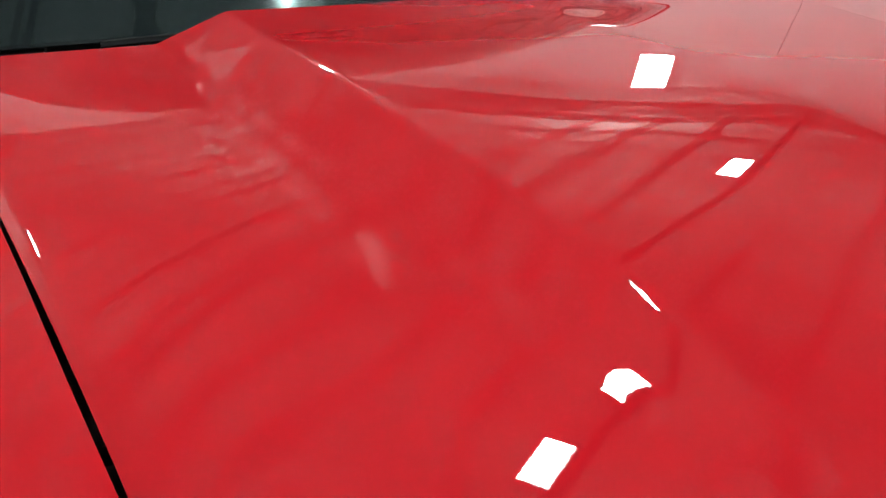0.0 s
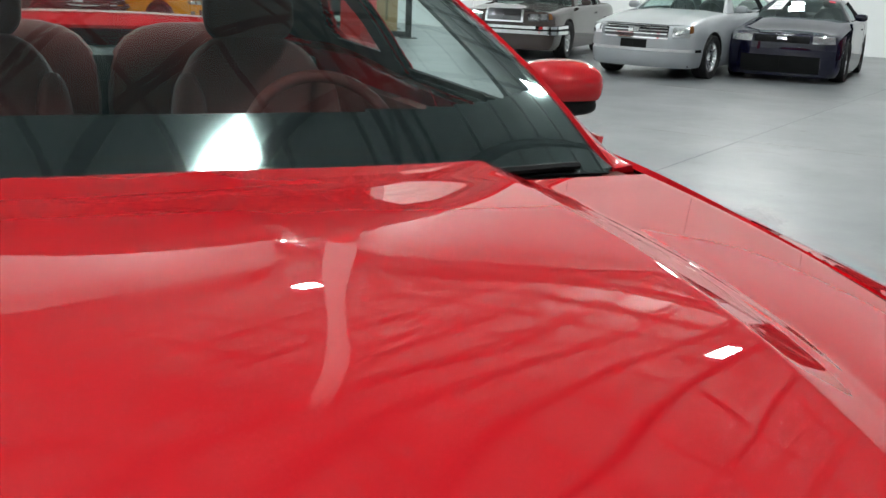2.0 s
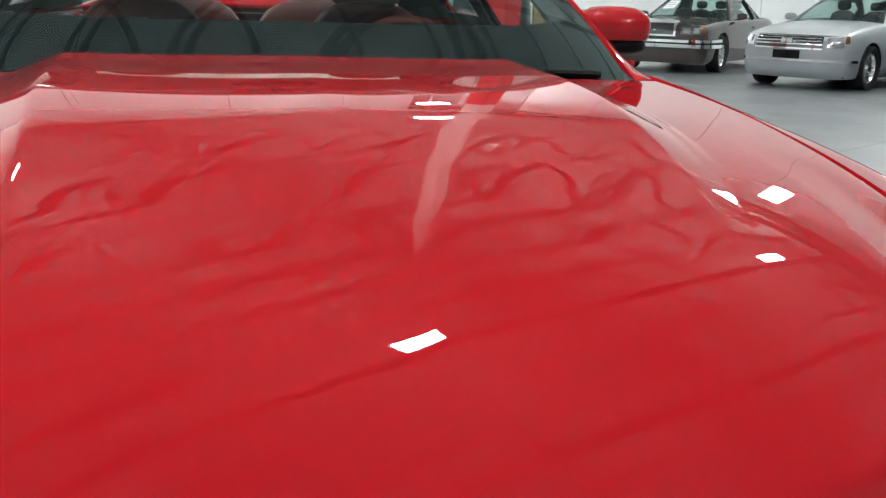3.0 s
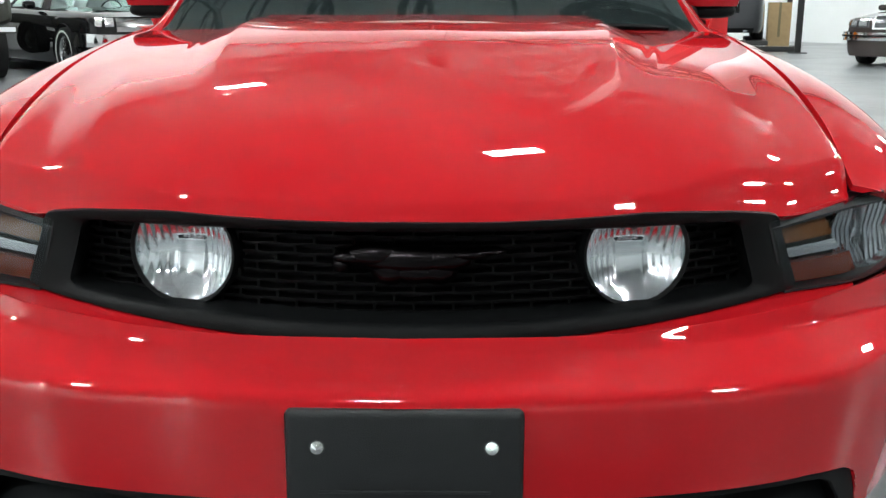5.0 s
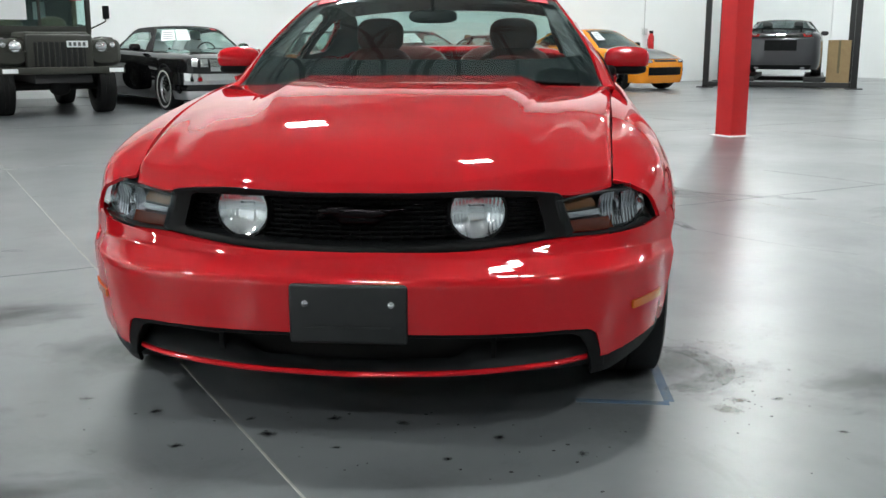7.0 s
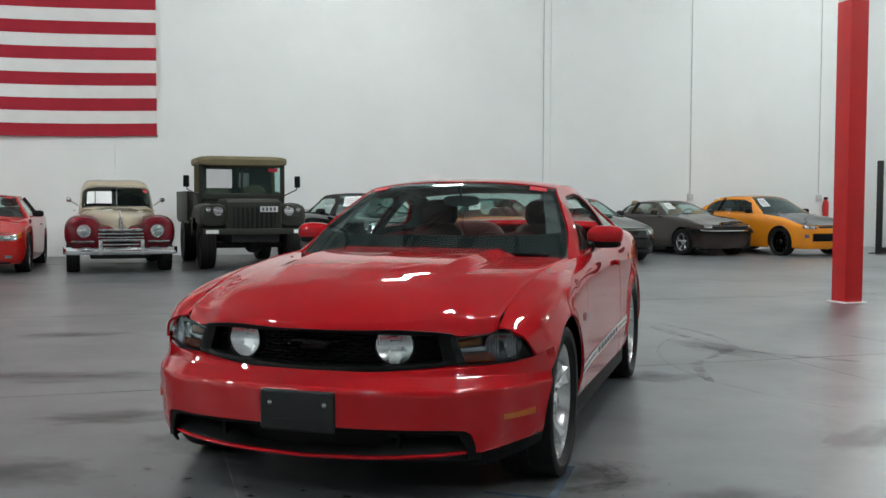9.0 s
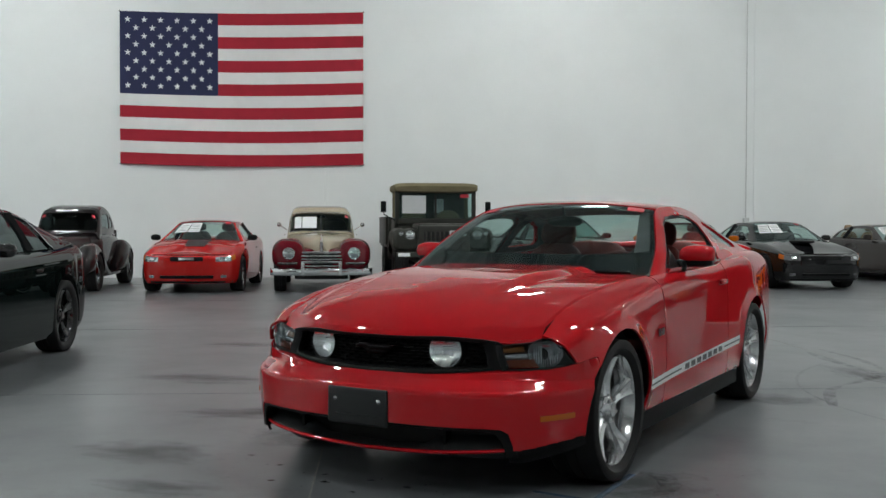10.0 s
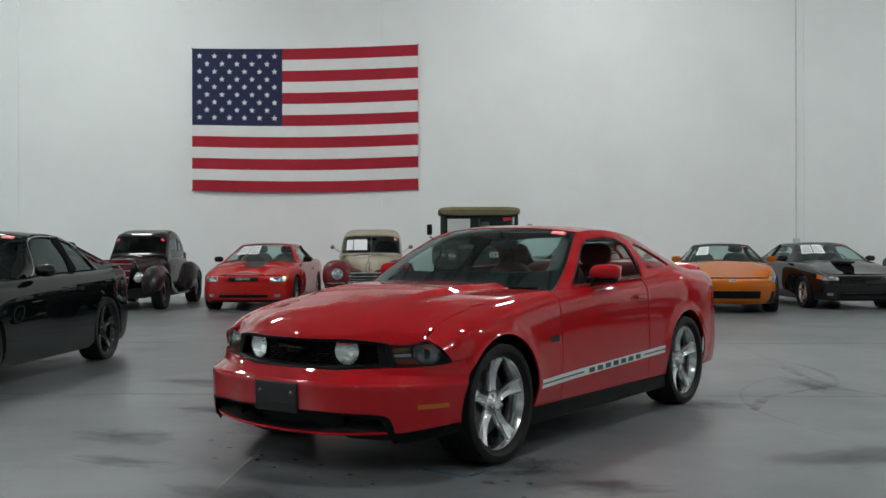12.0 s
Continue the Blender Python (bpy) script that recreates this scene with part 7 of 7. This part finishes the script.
vintage_car("vintage_coupe", "dark plum thirties coupe with chrome bar grille", front_left(-12.52, 9.12, 37, 0.78, 0.75), PLUM, PLUM, PLUM, W=1.74, H=1.66, sheets=0, glass=TINTED, disc=DARKCHROME)
vintage_car("vintage_sedan", "cream and maroon forties coupe with chrome grille", front_left(-9.64, 11.0, 38, -0.80, 0.75), CREAM, MAROON, CREAM, W=1.84, H=1.66, fa=0.78, wr=0.35, wide=True, sheets=2)


def army_truck(m):
    car = empty("army_truck", m)
    tagged(car, "olive drab military cargo truck with tan canvas roof", "truck")
    FYT, RYT, R = 0.95, 3.80, 0.44
    bm = bmesh.new()
    box(bm, -0.48, 0.48, 0.32, 1.55, 0.75, 1.30, bevel=0.07, seg=3)
    part("hood", bm, OLIVE, car)
    shell = part("grille_shell", boxed(-0.50, 0.50, 0.24, 0.36, 0.68, 1.26, bevel=0.04, seg=3), OLIVE, car)
    part("radiator", boxed(-0.38, 0.38, 0.225, 0.26, 0.74, 1.14), DARKVOID, shell)
    for k in range(9):
        x = -0.34 + 0.085 * k
        part("grille_slat", boxed(x - 0.012, x + 0.012, 0.205, 0.235, 0.74, 1.14, bevel=0.005, seg=1), OLIVE, shell)
    part("front_bumper", boxed(-0.92, 0.92, 0.0, 0.09, 0.66, 0.765, bevel=0.02), OLIVE, car)
    for x in (-0.78, 0.78):
        part("bumper_plate", boxed(x - 0.11, x + 0.11, -0.006, 0.004, 0.68, 0.745), PAPER, car)
    for s in (1, -1):
        bm = loft([(0.30, s * 0.70, 0.20, 0.82, 1.12, 4), (0.36, s * 0.72, 0.235, 0.78, 1.19, 4), (0.80, s * 0.73, 0.25, 0.74, 1.21, 4), (1.25, s * 0.73, 0.25, 0.70, 1.19, 4), (1.55, s * 0.73, 0.24, 0.62, 1.08, 4), (1.78, s * 0.73, 0.22, 0.56, 0.72, 4)], 40, 32)
        cut(bm, arch(FYT, R, R + 0.07), (1, 2), 0.03)
        part("front_fender", bm, OLIVE, car)
        bm = bmesh.new()
        tube(bm, [(s * 0.50, 0.20, 1.00), (s * 0.62, 0.17, 0.98), (s * 0.80, 0.20, 1.00)], 0.010, 6)
        tube(bm, [(s * 0.52, 0.20, 1.20), (s * 0.62, 0.17, 1.22), (s * 0.80, 0.20, 1.20)], 0.010, 6)
        part("lamp_guard", bm, OLIVE, car)
        part("fender_apron", boxed(s * 0.50 - 0.015, s * 0.50 + 0.015, 0.40, 1.55, 0.75, 1.14), OLIVE, car)
        turn = Matrix.Translation((s * 0.64, 0.285, 1.08)) @ Matrix.Rotation(-PI / 2, 4, "Z")
        bm = bmesh.new()
        lathe(bm, [(0.03, -0.16), (0.09, -0.06), (0.105, 0.0), (0.10, 0.015), (0.09, 0.01)], 24, turn)
        pod = part("lamp_pod", bm, OLIVE, car)
        bm = bmesh.new()
        lathe(bm, [(0.0005, 0.024), (0.05, 0.018), (0.09, 0.004)], 24, turn)
        part("headlamp", bm, REFLECTOR, pod, "round headlamp")
        bm = bmesh.new()
        lathe(bm, [(0.0005, 0.02), (0.04, 0.012), (0.05, -0.05)], 16, turn @ Matrix.Translation((0, s * 0.17, 0.02)))
        part("marker_lamp", bm, REFLECTOR, pod)
        part("door", boxed(s * 0.80 - 0.03, s * 0.80 + 0.03, 1.62, 2.46, 0.80, 1.42, bevel=0.02), OLIVE, car)
        part("windshield_post", boxed(s * 0.78 - 0.04, s * 0.78 + 0.04, 1.56, 1.64, 1.30, 1.98, bevel=0.01), OLIVE, car)
        part("rear_post", boxed(s * 0.76 - 0.04, s * 0.76 + 0.04, 2.44, 2.52, 1.30, 1.98, bevel=0.01), CANVAS, car)
        bm = bmesh.new()
        tube(bm, [(s * 0.82, 1.60, 1.36), (s * 1.05, 1.52, 1.48), (s * 1.05, 1.52, 1.52)], 0.012, 6)
        box(bm, s * 1.06 - 0.055, s * 1.06 + 0.055, 1.49, 1.53, 1.52, 1.74, bevel=0.015)
        part("mirror", bm, BLACKPLASTIC, car)
        for y in (FYT, RYT):
            wheel_parts(car, s * 0.88, y, R, 0.22, 0.24, OLIVE, "steel")
        part("bed_side", boxed(s * 0.90 - 0.03, s * 0.90 + 0.03, 2.65, 4.75, 0.85, 1.45, bevel=0.015), OLIVE, car)
    part("windshield_frame", boxed(-0.76, 0.76, 1.57, 1.62, 1.28, 1.40, bevel=0.01), OLIVE, car)
    part("windshield_header", boxed(-0.76, 0.76, 1.57, 1.62, 1.90, 1.98, bevel=0.01), OLIVE, car)
    part("windshield_bar", boxed(-0.02, 0.02, 1.57, 1.62, 1.40, 1.90), OLIVE, car)
    part("windshield", boxed(-0.75, 0.75, 1.590, 1.596, 1.40, 1.90), GLASS, car).visible_shadow = False
    bm = loft([(1.45, 0, 0.82, 1.94, 2.05, 4), (1.50, 0, 0.85, 1.92, 2.10, 5), (1.56, 0, 0.855, 1.92, 2.115, 5), (2.55, 0, 0.855, 1.92, 2.115, 5), (2.62, 0, 0.83, 1.94, 2.06, 4)], 24, 40)
    part("canvas_roof", bm, CANVAS, car, "tan canvas cab roof")
    bm = boxed(-0.80, 0.80, 2.50, 2.54, 0.85, 1.98)
    part("canvas_back", bm, OLIVE, car)
    # Opaque white panes paint the brightness seen through the rear windows.
    for x in (-0.25, 0.18):
        part("rear_light", boxed(x - 0.10, x + 0.10, 2.49, 2.50, 1.52, 1.82, bevel=0.02), PAPER, car, "opaque white pane painted as a bright rear window")
    part("dash", boxed(-0.74, 0.74, 1.62, 1.78, 1.10, 1.32, bevel=0.02), OLIVE, car)
    bm = bmesh.new()
    blob(bm, 0.36, 2.2, 1.05, 0.28, 0.28, 0.10)
    blob(bm, 0.36, 2.42, 1.32, 0.26, 0.07, 0.26)
    blob(bm, -0.36, 2.2, 1.05, 0.28, 0.28, 0.10)
    blob(bm, -0.36, 2.42, 1.32, 0.26, 0.07, 0.26)
    part("seats", bm, CANVAS, car)
    part("cab_floor", boxed(-0.78, 0.78, 1.50, 2.52, 0.68, 0.82), OLIVE, car)
    part("bed_floor", boxed(-0.90, 0.90, 2.62, 4.78, 0.80, 0.88), OLIVE, car)
    part("tailgate", boxed(-0.90, 0.90, 4.72, 4.78, 0.85, 1.45, bevel=0.015), OLIVE, car)
    part("chassis", boxed(-0.42, 0.42, 0.1, 4.7, 0.52, 0.70), DARKVOID, car)
    for y in (FYT, RYT):
        bm = bmesh.new()
        tube(bm, [(-0.75, y, R), (0.75, y, R)], 0.06, 10)
        blob(bm, 0.1, y, R, 0.16, 0.16, 0.15)
        part("axle", bm, DARKVOID, car)
    part("number_bars", boxed(0.10, 0.42, 0.20, 0.206, 1.06, 1.16), PAPER, shell, "pale number panel")
    for k in range(4):
        part("bar_mark", boxed(0.13 + 0.07 * k, 0.17 + 0.07 * k, 0.194, 0.199, 1.08, 1.14), INK, shell)
    part("price_sheet", boxed(-0.68, -0.20, 1.555, 1.560, 1.50, 1.86), PAPER, car, "white printed sheet on the windshield")
    part("windshield_sticker", boxed(0.50, 0.68, 1.555, 1.560, 1.82, 1.89), STICKER, car, "small red sticker")


army_truck(front_left(-7.87, 12.5, 38, -0.78, 0.95))
modern_car("convertible", "long black fifties convertible with quad headlamps and chrome", front_left(-5.6, 13.9, 42, -0.86, 0.95), L=5.7, W=2.03, H=1.42, fa=0.98, wb=3.3, wr=0.36, rim=0.23, bow=0.12,
                 hy=0.12, hz=0.86, fz=0.95, cowl=(1.85, 1.02), wtop=2.30, rtop=3.25, bl=3.85, deck=1.0, tail=1.05, belt=0.98, body=BLACK, top=SOFTTOP, metal=CHROME, style="steel", seat=PAPER, sheets=2, band=WHITEWALL, pillar=False,
                 lamps=(("outer_headlamp", 0.165, 0.20, 0.58, 0.84, 0.03, REFLECTOR), ("inner_headlamp", 0.115, 0.15, 0.58, 0.84, 0.03, REFLECTOR)),
                 blacks=(("grille", 0.105, 0.50, 0.84, 0.02, CHROME), ("bumper", 0.31, 0.30, 0.46, 0.09, CHROME), ("lower_bumper", 0.31, 0.10, 0.22, 0.06, CHROME)))


# ---- the bay with the lift ----
def lift():
    ob = empty("car_lift", front_left(6.45, 22.6, 165, 0.0, 4.78) @ Matrix.Translation((0, 2.75, 0)))
    tagged(ob, "black four post car lift in the bay", "car lift")
    for x in (-1.72, 1.72):
        for y in (-2.1, 2.1):
            part("post", boxed(x - 0.07, x + 0.07, y - 0.07, y + 0.07, 0.02, 2.9 if x < 0 else 2.3, bevel=0.01), LIFTBLACK, ob)
            part("foot_plate", boxed(x - 0.2, x + 0.2, y - 0.2, y + 0.2, 0, 0.02), LIFTBLACK, ob)
    for x in (-0.82, 0.82):
        part("runway", boxed(x - 0.24, x + 0.24, -2.3, 2.1, 0.16, 0.268, bevel=0.008), LIFTBLACK, ob)
    for y in (-2.1, 2.1):
        part("cross_beam", boxed(-1.65, 1.65, y - 0.08, y + 0.08, 0.03, 0.15, bevel=0.01), LIFTBLACK, ob)


lift()


def wall_things():
    ob = empty("unit_heater", pose(7.55, 29.1, 2.75, 0, 0, -11))
    tagged(ob, "grey metal unit heater hung on a frame in the bay", "heater")
    part("casing", boxed(-0.5, 0.5, -0.4, 0.4, 0.35, 1.0, bevel=0.03), CLAD, ob)
    part("front_panel", boxed(-0.47, 0.0, -0.43, -0.40, 0.45, 0.9, bevel=0.01), STEEL, ob)
    for k in range(4):
        part("louvre", boxed(-0.44, -0.03, -0.45, -0.43, 0.50 + 0.10 * k, 0.55 + 0.10 * k), DISC, ob)
    bm = boxed(-0.42, 0.5, -0.38, 0.38, 0.0, 0.349)
    for v in bm.verts:
        if v.co.z < 0.1 and v.co.x < 0:
            v.co.x = 0.10
    part("outlet", bm, STEEL, ob)
    for x in (-0.52, 0.52):
        part("hanger_post", boxed(x - 0.05, x + 0.05, 0.42, 0.52, 0.5, ROOF_Z - 2.8), CLAD, ob)
    part("hanger_rail", boxed(-0.6, 0.6, 0.40, 0.54, 2.55, 2.65), CLAD, ob)
    ob = empty("fire_extinguisher", hall_pose(17.55, WALL_N - 0.12, 0.85))
    tagged(ob, "small red fire extinguisher hung on the wall", "extinguisher")
    bm = bmesh.new()
    lathe(bm, [(0.0005, 0.0), (0.07, 0.005), (0.08, 0.05), (0.08, 0.40), (0.05, 0.47), (0.02, 0.50)], 16, Matrix.Rotation(-PI / 2, 4, "Y"))
    part("cylinder", bm, COLRED, ob)
    part("valve", boxed(-0.05, 0.05, -0.03, 0.03, 0.49, 0.56, bevel=0.01), BLACKPLASTIC, ob)
    part("bracket", boxed(-0.03, 0.03, 0.06, 0.12, 0.15, 0.35), STEEL, ob)
    ob = empty("cardboard_box", front_left(6.45, 22.6, 165, 1.40, 2.6))
    tagged(ob, "tall plain brown cardboard box on the floor", "box")
    part("carton", boxed(-0.28, 0.28, -0.3, 0.3, 0, 1.15, bevel=0.008, seg=1), CARDBOARD, ob)
    part("packing_tape", boxed(-0.03, 0.03, -0.304, 0.304, 0.3, 1.154), CANVAS, ob)
    for u, n in ((18.9, 17.4), (19.5, 17.8)):
        ob = empty("wheel_chock", hall_pose(u, n, 0, 20))
        tagged(ob, "yellow rubber wheel chock on the floor", "chock", "wheel chocks")
        bm = boxed(-0.12, 0.12, -0.08, 0.08, 0, 0.16, bevel=0.01)
        for v in bm.verts:
            if v.co.z > 0.1:
                v.co.y = v.co.y * 0.3 + 0.03
        part("wedge", bm, YELLOW, ob)


wall_things()
